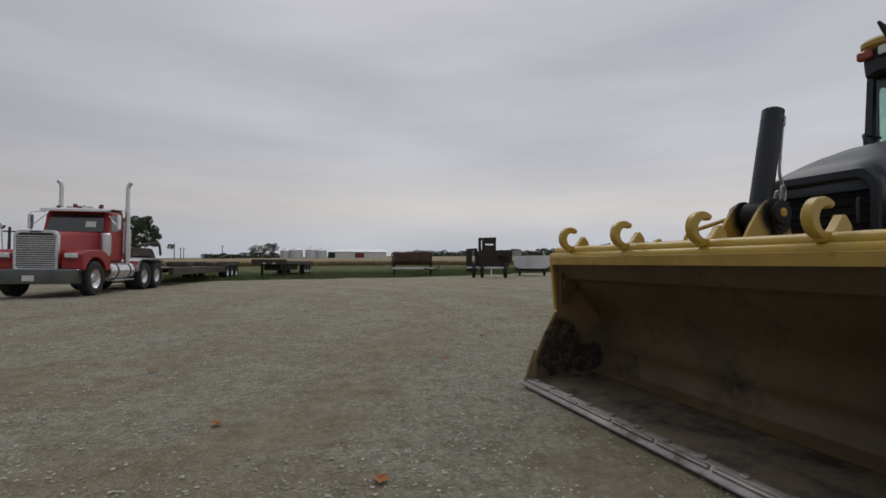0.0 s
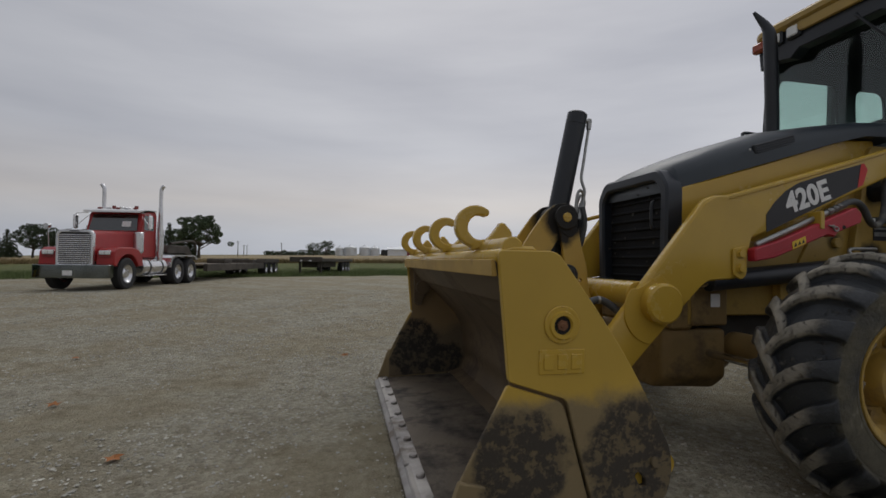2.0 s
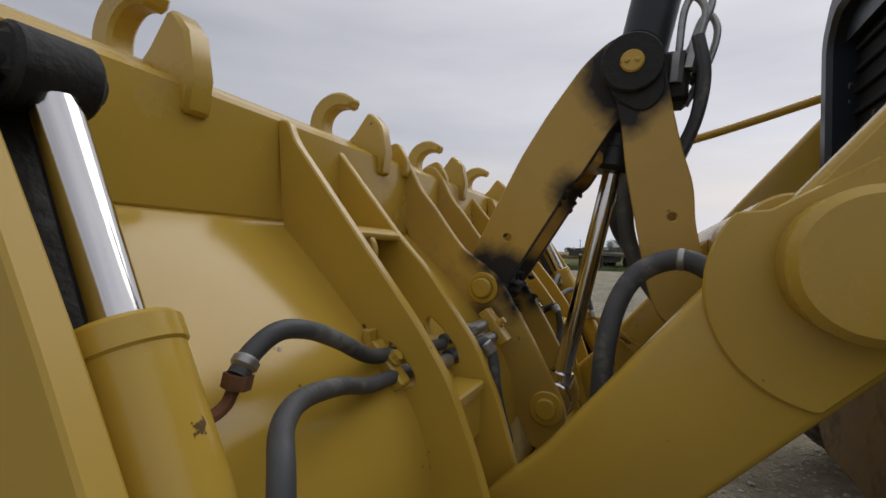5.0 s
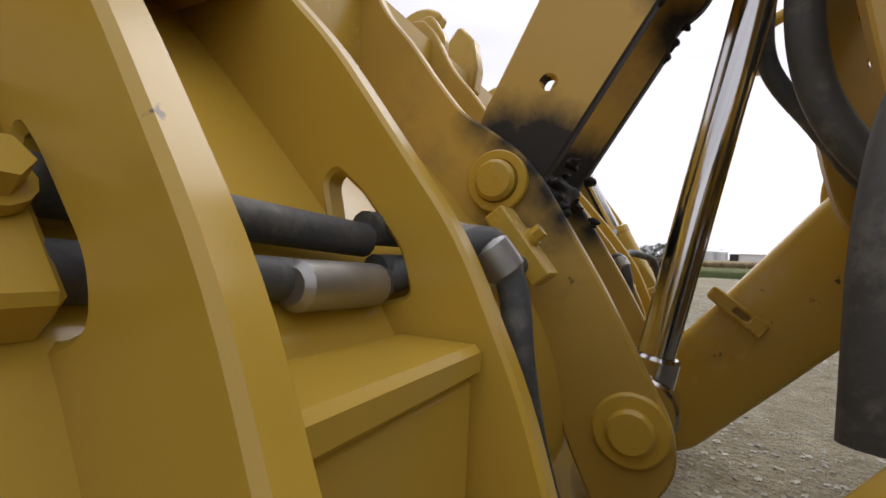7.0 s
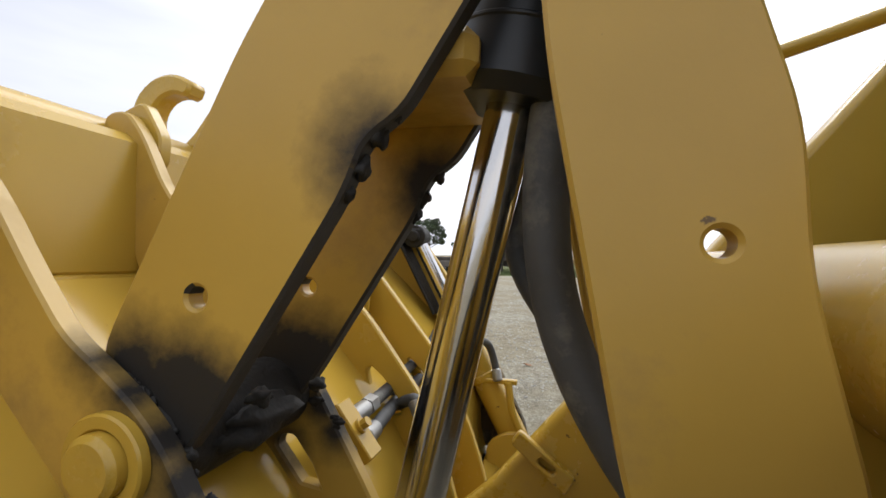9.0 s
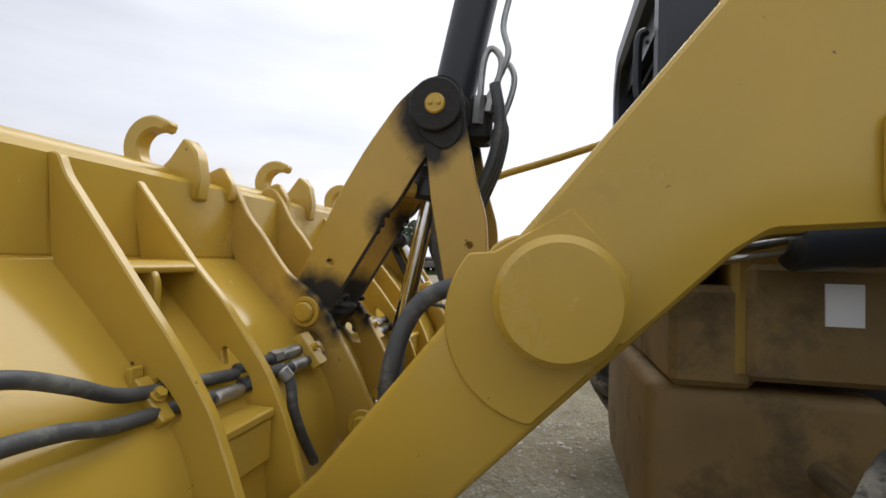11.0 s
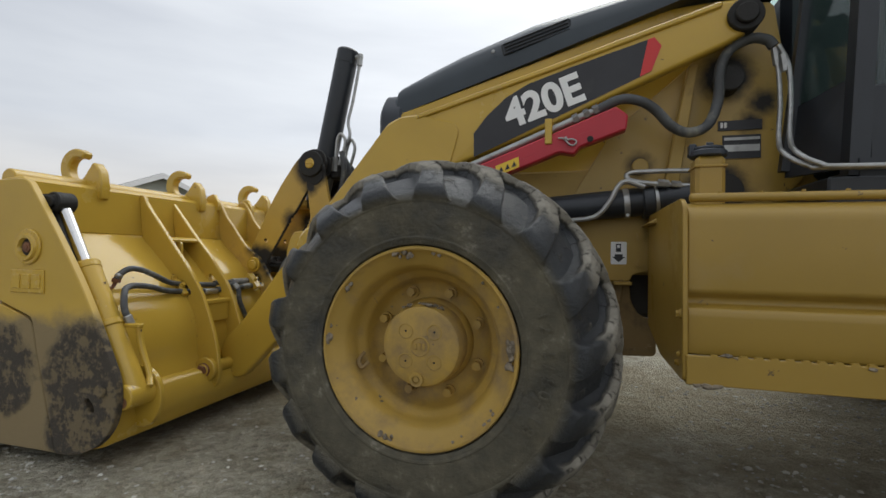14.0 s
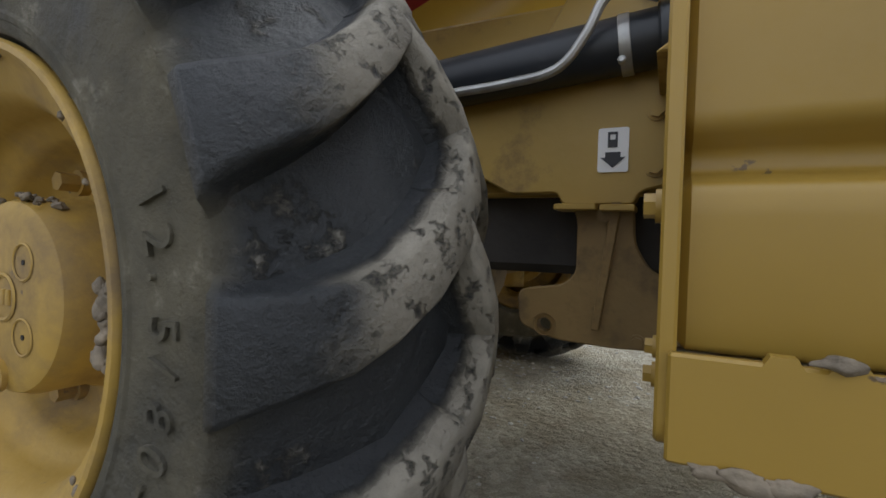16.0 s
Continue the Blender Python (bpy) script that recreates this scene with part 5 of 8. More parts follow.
# -- hood, grille and frame --
def loft(sections, mat, parent, name, label="", closed=True):
    bm = bmesh.new()
    rings = [[bm.verts.new(p) for p in s] for s in sections]
    k = len(rings[0])
    for a, b in zip(rings, rings[1:]):
        for i in range(k if closed else k - 1):
            bm.faces.new((a[i], a[(i + 1) % k], b[(i + 1) % k], b[i]))
    if closed:
        bm.faces.new(rings[0][::-1])
        bm.faces.new(rings[-1])
    return part(name, bm, mat, parent, label)

def hood_section(x, w, z_low, z_side, z_top, r=0.10):
    half = [(w, z_low), (w, z_side), (w - 0.015, z_side + 0.45 * (z_top - z_side)), (w - 0.06, z_side + 0.78 * (z_top - z_side)), (w - 0.15, z_side + 0.95 * (z_top - z_side)), (0.0, z_top)]
    return [(x, -y, z) for y, z in half] + [(x, y, z) for y, z in half[-2::-1]]

hood = loft([hood_section(-0.43, 0.285, 1.34, 1.38, 1.455), hood_section(-0.385, 0.325, 1.355, 1.42, 1.515), hood_section(-0.25, 0.335, 1.395, 1.455, 1.575), hood_section(-0.1, 0.34, 1.44, 1.505, 1.635), hood_section(0.22, 0.35, 1.535, 1.605, 1.735),
             hood_section(0.62, 0.37, 1.655, 1.69, 1.80), hood_section(0.8, 0.40, 1.70, 1.73, 1.815), hood_section(1.08, 0.44, 1.70, 1.735, 1.82)], HOODPAINT, loader, "hood", "charcoal moulded engine hood")
for s in (-1, 1):
    part("side_panel", plate(rounded([(-0.37, 1.06), (-0.37, 1.36), (0.22, 1.532), (0.72, 1.688), (0.95, 1.70), (0.95, 1.2), (0.2, 1.0)], 0.02), s * 0.335, s * 0.318, bev=0.006), YELLOW, hood, "yellow engine side panel")
    vent = part("vent", box(0.08, 0.37, s * 0.350, s * 0.33, -0.028, 0.028, 0.006), BLACKPAINT, hood, "slotted hood vent")
    vent.matrix_local = Matrix.Translation((0, 0, 1.628)) @ Matrix.Translation((0.22, 0, 0)) @ Euler((0, -radians(16), 0)).to_matrix().to_4x4() @ Matrix.Translation((-0.22, 0, 0))
    for k in range(4):
        part("slat", box(0.092, 0.358, s * 0.3555, s * 0.348, -0.0245 + 0.0138 * k, -0.0185 + 0.0138 * k, 0.002), BLACKPLASTIC, vent)
    part("screw", cyl((0.05, s * 0.352, 1.585), (0.05, s * 0.36, 1.585), 0.008, 8), ZINC, hood)
grille = part("grille", plate(rounded([(-0.285, 0.80), (-0.30, 1.36), (-0.24, 1.435), (0.24, 1.435), (0.30, 1.36), (0.285, 0.80)], 0.03), -0.40, -0.37, axis="x", bev=0.006), SLAT, loader, "dark perforated radiator screen with mud flecks")
FRAME_O = rounded([(-0.33, 0.78), (-0.345, 1.37), (-0.27, 1.47), (0.27, 1.47), (0.345, 1.37), (0.33, 0.78)], 0.04)
FRAME_I = rounded([(-0.27, 0.84), (-0.285, 1.34), (-0.235, 1.405), (0.235, 1.405), (0.285, 1.34), (0.27, 0.84)], 0.03)
part("grille_frame", plate(FRAME_O, -0.465, -0.36, holes=[FRAME_I], axis="x", bev=0.012), BLACKPLASTIC, grille, "black rounded grille surround")
for k in range(9):
    part("grille_slat", box(-0.412, -0.398, -0.27, 0.27, 0.87 + 0.055 * k, 0.884 + 0.055 * k, 0.003), SLAT, grille)
part("grille_handle", tube(smooth_path([(-0.47, -0.245, 1.29), (-0.485, -0.245, 1.27), (-0.485, -0.245, 1.16), (-0.47, -0.245, 1.14)], 5), 0.009, 8), BLACKPAINT, grille)
rng = random.Random(8)
for k in range(16):
    y, z = rng.uniform(-0.25, 0.25), rng.uniform(0.95, 1.4)
    part("mud_fleck", cyl((-0.436, y, z), (-0.431, y, z), rng.uniform(0.003, 0.009), 7, 0), DARKFRAME, grille)
frame_o = part("main_frame", join(box(-0.30, 2.4, -0.345, -0.30, 0.67, 1.08, 0.008), box(-0.30, 2.4, 0.30, 0.345, 0.67, 1.08, 0.008), box(-0.34, -0.28, -0.345, 0.345, 0.62, 0.98, 0.01)), YELLOW_OLD, loader, "dusty yellow main frame")
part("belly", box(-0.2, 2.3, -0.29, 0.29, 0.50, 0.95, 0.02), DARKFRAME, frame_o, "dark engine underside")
for s in (-1, 1):
    part("frame_plate", plate(rounded([(0.20, 0.70), (0.20, 0.90), (0.72, 0.90), (0.72, 0.70), (0.66, 0.69), (0.595, 0.672), (0.585, 0.648), (0.45, 0.648), (0.44, 0.672), (0.34, 0.672), (0.27, 0.71)], 0.01), s * 0.40, s * 0.345), YELLOW_OLD, frame_o, "yellow frame side plate")
    part("step_lip", box(0.44, 0.52, s * 0.43, s * 0.35, 0.636, 0.648, 0.002), YELLOW_OLD, frame_o)
    part("step_lip", box(0.527, 0.59, s * 0.43, s * 0.35, 0.634, 0.646, 0.002), YELLOW_OLD, frame_o)
    part("lower_bracket", plate(rounded([(0.46, 0.66), (0.585, 0.66), (0.59, 0.57), (0.62, 0.52), (0.68, 0.50), (0.68, 0.37), (0.55, 0.365), (0.44, 0.37), (0.365, 0.395), (0.36, 0.47), (0.455, 0.485), (0.48, 0.51), (0.48, 0.62)], 0.02), s * 0.385, s * 0.36, holes=[circle_pts(0.42, 0.40, 0.014, 14)]), GRIMY, frame_o, "grimy lower bracket with a pin hole")
    part("bracket_rib", plate([(0.545, 0.655), (0.565, 0.655), (0.53, 0.40), (0.515, 0.40)], s * 0.40, s * 0.384, bev=0.002), GRIMY, frame_o)
    part("bracket_ring", moved(lathe([(0.014, -0.003), (0.014, 0.004), (0.023, 0.004), (0.023, -0.003)], 20), Matrix.Translation((0.42, s * 0.387, 0.40))), GRIMY, frame_o)
    for bx, bz, br in ((0.62, 0.82, 0.013), (0.62, 0.715, 0.013), (0.655, 0.40, 0.011), (0.60, 0.385, 0.010), (0.535, 0.625, 0.012)):
        part("frame_bolt", hexbolt((bx, s * (0.40 if bz > 0.66 else 0.386), bz), (0, s, 0), br, 0.016), YELLOW_OLD if bz > 0.66 else GRIMY, frame_o)
    part("gusset_fin", plate([(0.62, 0.85), (0.70, 0.905), (0.74, 0.90), (0.74, 0.84)], s * 0.62, s * 0.40), YELLOW_OLD, frame_o)
    part("tower_plate", plate(rounded([(0.36, 0.95), (0.52, 1.22), (0.80, 1.46), (0.90, 1.66), (1.06, 1.66), (1.16, 1.02), (1.05, 0.92)], 0.03), s * 0.36, s * 0.33), TOWER, frame_o, "grimy yellow cab tower plate")
    part("tower_rib", plate([(0.70, 1.0), (0.78, 1.44), (0.81, 1.44), (0.75, 1.0)], s * 0.40, s * 0.36), YELLOW_OLD, frame_o)
    part("tower_boss", cyl((0.905, s * 0.36, 1.37), (0.905, s * 0.44, 1.37), 0.045, 20), GREASE, frame_o)
    part("tower_stub", cyl((0.62, s * 0.36, 1.08), (0.62, s * 0.385, 1.08), 0.03, 18), YELLOW_OLD, frame_o)
    lc = part("lift_cylinder", join(cyl((-0.30, s * 0.44, 0.86), (0.90, s * 0.44, 0.965), 0.052, 32), cyl((0.62, s * 0.44, 0.937), (0.66, s * 0.44, 0.94), 0.062, 32)), BLACKPAINT, loader, "black lift cylinder beside the frame")
    part("cylinder_band", cyl((0.555, s * 0.44, 0.934), (0.575, s * 0.44, 0.936), 0.0545, 28, 0.001), ZINC, lc, "pale steel band clamp")
    part("cylinder_band", cyl((0.655, s * 0.44, 0.943), (0.672, s * 0.44, 0.945), 0.0545, 28, 0.001), ZINC, lc, "pale steel band clamp")
    part("band_screw", cyl((0.565, s * 0.50, 0.885), (0.565, s * 0.515, 0.885), 0.007, 8), ZINC, lc)
    part("lift_rod", cyl((-0.62, s * 0.42, 0.80), (-0.28, s * 0.44, 0.862), 0.026, 20), CHROME, lc)
    part("cylinder_end", cyl((0.87, s * 0.36, 0.965), (0.87, s * 0.50, 0.965), 0.062, 28), GREASE, lc)
    part("side_line", tube(smooth_path([(0.22, s * 0.505, 0.862), (0.36, s * 0.508, 0.868), (0.455, s * 0.512, 0.882), (0.505, s * 0.515, 0.935), (0.53, s * 0.515, 0.985), (0.56, s * 0.51, 1.005), (0.62, s * 0.50, 0.985)], 8), 0.009, 10), ZINC, lc, "bent silver line")
    part("side_line", tube(smooth_path([(0.78, s * 0.46, 1.045), (0.66, s * 0.47, 1.045), (0.575, s * 0.48, 1.04), (0.565, s * 0.485, 1.02), (0.60, s * 0.49, 1.005), (0.70, s * 0.48, 0.995), (0.80, s * 0.46, 0.99)], 8), 0.009, 10), ZINC, lc)
    part("fitting", join(tube([(0.665, s * 0.487, 1.0), (0.70, s * 0.482, 0.996)], 0.015, 6), tube([(0.71, s * 0.482, 0.996), (0.74, s * 0.478, 0.993)], 0.013, 6)), ZINC, lc)
sign = part("fuel_sign", plate(rounded([(0.517, 0.71), (0.517, 0.795), (0.573, 0.795), (0.573, 0.71)], 0.005), -0.4035, -0.4005, bev=0), WHITE, frame_o, "small white fuel label with black arrow")
part("sign_arrow", join(plate([(0.531, 0.738), (0.531, 0.748), (0.559, 0.748), (0.559, 0.738), (0.568, 0.738), (0.545, 0.718), (0.522, 0.738)], -0.4052, -0.404, bev=0), plate([(0.535, 0.757), (0.535, 0.787), (0.553, 0.787), (0.553, 0.757)], -0.4052, -0.404, holes=[[(0.539, 0.772), (0.539, 0.782), (0.549, 0.782), (0.549, 0.772)]], bev=0)), DECAL, sign)
dp = part("data_plate", plate([(0.90, 1.10), (0.90, 1.185), (1.022, 1.185), (1.022, 1.10)], -0.3645, -0.3605, bev=0), DECAL, frame_o, "black data plate with grey bars")
for z, h in ((1.125, 0.024), (1.166, 0.010)):
    part("plate_bar", box(0.905, 1.018, -0.367, -0.365, z, z + h, 0), ZINC, dp)
for k in range(2):
    part("plate_bar", box(0.892 + 0.012 * k, 0.900 + 0.012 * k, -0.367, -0.365, 1.212, 1.231, 0), WHITE, dp)
part("data_plate", plate([(0.885, 1.203), (0.885, 1.238), (1.025, 1.238), (1.025, 1.203)], -0.3645, -0.3605, bev=0), DECAL, frame_o)

# front axle and guard
axle = part("front_axle", join(cyl((0, -0.80, 0.50), (0, 0.80, 0.50), 0.075, 24), cyl((0, -0.18, 0.48), (0, 0.18, 0.48), 0.17, 28, 0.05), box(-0.12, 0.12, -0.12, 0.12, 0.5, 0.66, 0.02)), GRIMY, loader, "dusty yellow front axle")
for s in (-1, 1):
    part("knuckle", join(cyl((0, s * 0.80, 0.5), (0, s * 0.90, 0.5), 0.13, 28, 0.03), cyl((0, s * 0.76, 0.36), (0, s * 0.76, 0.66), 0.05, 18), box(-0.22, 0.0, s * 0.70, s * 0.78, 0.44, 0.50, 0.02)), YELLOW_OLD, axle)
part("steering_rod", cyl((-0.20, -0.75, 0.47), (-0.20, 0.75, 0.47), 0.022, 16), CHROME, axle)
gb = bmesh.new()
gs = [[(-0.47, y * 0.92, z) for y, z in ((-0.33, 0.60), (0.33, 0.60), (0.33, 0.34), (0.24, 0.27), (-0.24, 0.27), (-0.33, 0.34))],
      [(-0.10, y, z) for y, z in ((-0.35, 0.60), (0.35, 0.60), (0.35, 0.34), (0.26, 0.26), (-0.26, 0.26), (-0.35, 0.34))]]
gr = [[gb.verts.new(p) for p in s] for s in gs]
for i in range(6):
    gb.faces.new((gr[0][i], gr[0][(i + 1) % 6], gr[1][(i + 1) % 6], gr[1][i]))
gb.faces.new(gr[0][::-1])
gb.faces.new(gr[1])
bmesh.ops.recalc_face_normals(gb, faces=gb.faces)
part("front_guard", bevel_all(gb, 0.025, 3), GRIMY, loader, "scuffed yellow front counterweight")
part("guard_bracket", join(box(-0.44, -0.30, -0.34, 0.34, 0.60, 0.78, 0.012), box(-0.32, -0.10, -0.36, -0.30, 0.62, 0.82, 0.01)), GRIMY, loader)
part("guard_sticker", plate([(-0.21, 0.72), (-0.21, 0.79), (-0.155, 0.79), (-0.155, 0.72)], -0.3640, -0.3605, bev=0), WHITE, loader, "pale service sticker with a green mark")

# -- wheels --
def wheel(R, W, rim_r, name, label, lugs, face, rubber, phase=0.0):
    w = group(name, loader, label)
    half, q = W / 2, R / 0.5
    prof = [(rim_r - 0.004, -half * 0.80), (rim_r + 0.007, -half * 0.88), (rim_r + 0.0085, -half * 0.955), (rim_r + 0.013, -half * 0.975), (rim_r + 0.026, -half * 0.988), (rim_r + 0.055 * R / 0.5, -half * 1.005), (rim_r + 0.42 * (R - rim_r), -half * 1.02), (R - 0.118 * q, -half * 0.998), (R - 0.106 * q, -half * 0.945), (R - 0.093 * q, -half * 0.80),
            (R - 0.049 * q, -half * 0.4), (R - 0.034 * q, 0.0)]
    prof = prof + [(r, -h) for r, h in prof[-2::-1]]
    round_off = lambda r, h: r - 0.058 * q * (h / (0.85 * half)) ** 2
    bm = lathe(prof, 72)
    # raised sidewall rings
    bm2 = lathe([(rim_r + 0.018, -half * 0.965), (rim_r + 0.021, -half * 0.992), (rim_r + 0.026, -half * 1.0), (rim_r + 0.031, -half * 0.985)], 72)
    tyre = part("tyre", join(bm, bm2), rubber, w, "dusty black traction tyre with chunky bars", angle=40)
    tyre.location.y = 0.2 * half
    for s in (-1, 1):
        ring = lathe([(R - 0.132 * q, s * half * 0.995), (R - 0.127 * q, s * (half * 1.0 + 0.004)), (R - 0.119 * q, s * (half * 0.99 + 0.004)), (R - 0.110 * q, s * half * 0.945)], 72)
        part("shoulder_ring", ring, rubber, tyre, angle=60)
    # one bar of each side runs from past the middle out over the shoulder
    path = [(0.20, R - 0.034 * q, -0.075), (0.12, R - 0.034 * q, -0.035), (0.0, R - 0.034 * q, 0.01), (-0.18, R - 0.035 * q, 0.06), (-0.38, R - 0.036 * q, 0.103), (-0.58, R - 0.039 * q, 0.138), (-0.74, R - 0.042 * q, 0.160), (-0.85, R - 0.044 * q, 0.173), (-0.92, R - 0.044 * q, 0.181), (-0.955, R - 0.045 * q, 0.186), (-0.980, R - 0.046 * q, 0.189), (-0.995, R - 0.048 * q, 0.19)]
    heights = [0.036, 0.039, 0.040, 0.040, 0.040, 0.042, 0.045, 0.048, 0.047, 0.041, 0.027, 0.002]
    wid = [0.040, 0.050, 0.053, 0.055, 0.057, 0.061, 0.068, 0.078, 0.090, 0.104, 0.114, 0.10]
    for side in (-1, 1):
        bar = bmesh.new()
        rings = []
        for (yy, rr, dt), hh, ww in zip(path, heights, wid):
            y = -side * half * yy
            tilt_out = min(1.0, max(0.0, (-yy - 0.78) / 0.2))
            ring = []
            for da, up in ((-1.62, -0.22), (-1.28, 0.12), (-1.06, 0.58), (-0.96, 0.92), (-0.80, 1.0), (0.80, 1.0), (0.96, 0.92), (1.06, 0.58), (1.28, 0.12), (1.62, -0.22)):
                a = -dt * 1.5 + da * ww * q * 0.5 / R
                h = hh * q * up
                r = round_off(rr, half * yy) + h * (1 - 0.55 * tilt_out)
                ring.append(bar.verts.new((r * math.cos(a), y + side * h * 0.75 * tilt_out, r * math.sin(a))))
            rings.append(ring)
        for ri, (A, B) in enumerate(zip(rings, rings[1:])):
            for i in range(9):
                bar.faces.new((A[i], A[i + 1], B[i + 1], B[i]))
        bar.faces.new(rings[0])
        bar.faces.new(rings[-1][::-1])
        me = finish(bar, "tread_bar", rubber, 70)
        for t in range(lugs):
            o = new("tread_bar", me)
            o.parent = tyre
            o.rotation_euler = (0, 2 * math.pi * (t + (0.5 if side > 0 else 0.0)) / lugs + phase, 0)
            tagged(o)
    k = rim_r / 0.27
    half *= 0.84
    rp = [(rim_r + 0.001, -half * 0.80), (rim_r + 0.004, -half * 0.89), (rim_r + 0.001, -half * 0.925), (rim_r - 0.005 * k, -half * 0.925), (rim_r - 0.010 * k, -half * 0.88), (rim_r - 0.020 * k, -half * 0.81), (rim_r - 0.042 * k, -half * 0.74),
          (rim_r - 0.055 * k, -half * 0.63), (rim_r - 0.060 * k, -half * 0.42), (rim_r - 0.067 * k, -half * 0.31), (rim_r - 0.078 * k, -half * 0.27), (rim_r - 0.086 * k, -half * 0.16), (rim_r - 0.091 * k, -half * 0.0), (rim_r - 0.103 * k, half * 0.09), (rim_r - 0.125 * k, half * 0.11), (0.125 * k, half * 0.12), (0.02, half * 0.12)]
    part("rim", lathe(rp, 64), RIM, w, "dusty yellow dished steel rim", angle=50)
    part("rim", lathe([(r, -h if h < -half * 0.25 else half * 0.26) for r, h in rp[:9]] + [(rp[9][0], half * 0.15)], 64), RIM, w)
    hubp = [(0.0, face), (0.095 * k, face), (0.108 * k, face + 0.006), (0.114 * k, face + 0.02), (0.116 * k, face + 0.075), (0.122 * k, face + 0.082), (0.126 * k, half * 0.115)]
    hub = part("hub", lathe(hubp, 48), RIM, w, "round yellow hub cap with cast marks")
    for a in (45, 135, 225, 315):
        cx, cz = 0.058 * k * math.cos(radians(a)), 0.058 * k * math.sin(radians(a))
        part("hub_mark", lathe([(0.018, -0.0012), (0.0195, -0.0022), (0.021, -0.0012)], 18), RIM, hub).location = (cx, face, cz)
        part("hub_dimple", cyl((cx, face - 0.001, cz), (cx, face + 0.004, cz), 0.003, 8, 0), GREASE, hub)
    part("hub_logo", join(lathe([(0.022, -0.0015), (0.0245, -0.003), (0.027, -0.0015)], 24), *[box(-0.015 + 0.011 * q, -0.008 + 0.011 * q, -0.003, 0.001, -0.008, 0.009, 0.001) for q in range(3)]), RIM, hub).location = (0, face, 0)
    part("drain_plug", join(lathe([(0.011, -0.006), (0.0185, -0.006), (0.0185, 0.0)], 20), tube([(0, -0.004, 0), (0, -0.001, 0)], 0.008, 6)), RIM, hub).location = (-0.008, face, -0.086)
    for i in range(8):
        a = radians(22 + 45 * i)
        part("wheel_nut", hexbolt((0.152 * k * math.cos(a), half * 0.115, 0.152 * k * math.sin(a)), (0, -1, 0), 0.013 * k, 0.034), RIM, w)
    part("valve_loop", tube(smooth_path([(-0.178, -half * 0.35, -0.035), (-0.186, -half * 0.48, -0.055), (-0.175, -half * 0.50, -0.072), (-0.162, -half * 0.40, -0.06)], 5), 0.006, 8), GRIMY, w)
    rg = random.Random(int(R * 100))
    for i in range(14):
        a = rg.uniform(0, 2 * math.pi) if i > 2 else radians((0, 142, 100)[i])
        for j in range(3):
            b = bmesh.new()
            bmesh.ops.create_icosphere(b, subdivisions=2, radius=rg.uniform(0.002, 0.006))
            for v in b.verts:
                v.co *= 1 + 0.7 * noise.noise(v.co * 260 + Vector((i, j, 0)))
            r = rim_r - 0.012 * k + rg.uniform(-0.01, 0.012)
            aa = a + rg.uniform(-0.07, 0.07)
            moved(b, Matrix.Translation((r * math.cos(aa), -half * 0.875, r * math.sin(aa))) @ Matrix.Diagonal((1.2, 0.7, 1.2, 1)))
            part("mud_clod", b, DRYMUD, w, angle=180)
    # moulded size numbers
    return w

def wheel_mud(w, rim_r, face, half):
    """Clods caked on the rim's lip and on top of the hub."""
    rg = random.Random(17)
    for k in range(26):
        a = radians(rg.choice((0, 4, 8, -5, 96, 104, 178, 250))) + rg.uniform(-0.05, 0.05)
        r = rim_r - 0.016 + rg.uniform(-0.006, 0.008)
        part("mud_clod", clod((r * math.cos(a), -half * 0.885, r * math.sin(a)), rg.uniform(0.003, 0.008), k, (1.0, 0.8, 1.2)), DRYMUD, w, angle=180)
    for k in range(12):
        a = radians(rg.uniform(60, 120))
        part("mud_clod", clod((0.112 * math.cos(a), face + rg.uniform(0.006, 0.03), 0.112 * math.sin(a)), rg.uniform(0.003, 0.0065), k + 40, (1.2, 1.0, 0.7)), DRYMUD, w, angle=180)


fw = wheel(0.508, 0.33, 0.261, "front_wheel", "front wheel with dusty tyre and yellow rim", 17, -0.091, FRONT_RUBBER, radians(5.5))
wheel_mud(fw, 0.261, -0.091, 0.138)
fw.location = (0, -1.018, 0.495)
fw2 = copy_thing(fw, Matrix.Translation((0, 1.018, 0.495)) @ Euler((0, 0, math.pi)).to_matrix().to_4x4())
fw2.parent = loader
rw = wheel(0.70, 0.46, 0.36, "rear_wheel", "large rear wheel with chunky dusty tyre", 19, -0.10, REAR_RUBBER)
rw.location = (2.15, -0.90, 0.69)
rw2 = copy_thing(rw, Matrix.Translation((2.15, 0.90, 0.69)) @ Euler((0, 0, math.pi)).to_matrix().to_4x4())
rw2.parent = loader
part("rear_axle", cyl((2.15, -0.75, 0.69), (2.15, 0.75, 0.69), 0.11, 24), YELLOW_OLD, loader)

# sidewall numbers that face outward near the front tyre's rim
def sidewall_text(text, radius, start, step, parent, y):
    for i, ch in enumerate(text):
        a = radians(start - step * i)
        m = Matrix.Translation((radius * math.cos(a), y, radius * math.sin(a))) @ Euler((0, -(a - math.pi / 2), 0)).to_matrix().to_4x4() @ Euler((radians(90), 0, 0)).to_matrix().to_4x4()
        lettering(ch, 0.043, m, FRONT_RUBBER, parent, "size_number", 0.002)
sidewall_text("12.5/80-18", 0.312, 19.5, 5.4, fw, -0.1356)

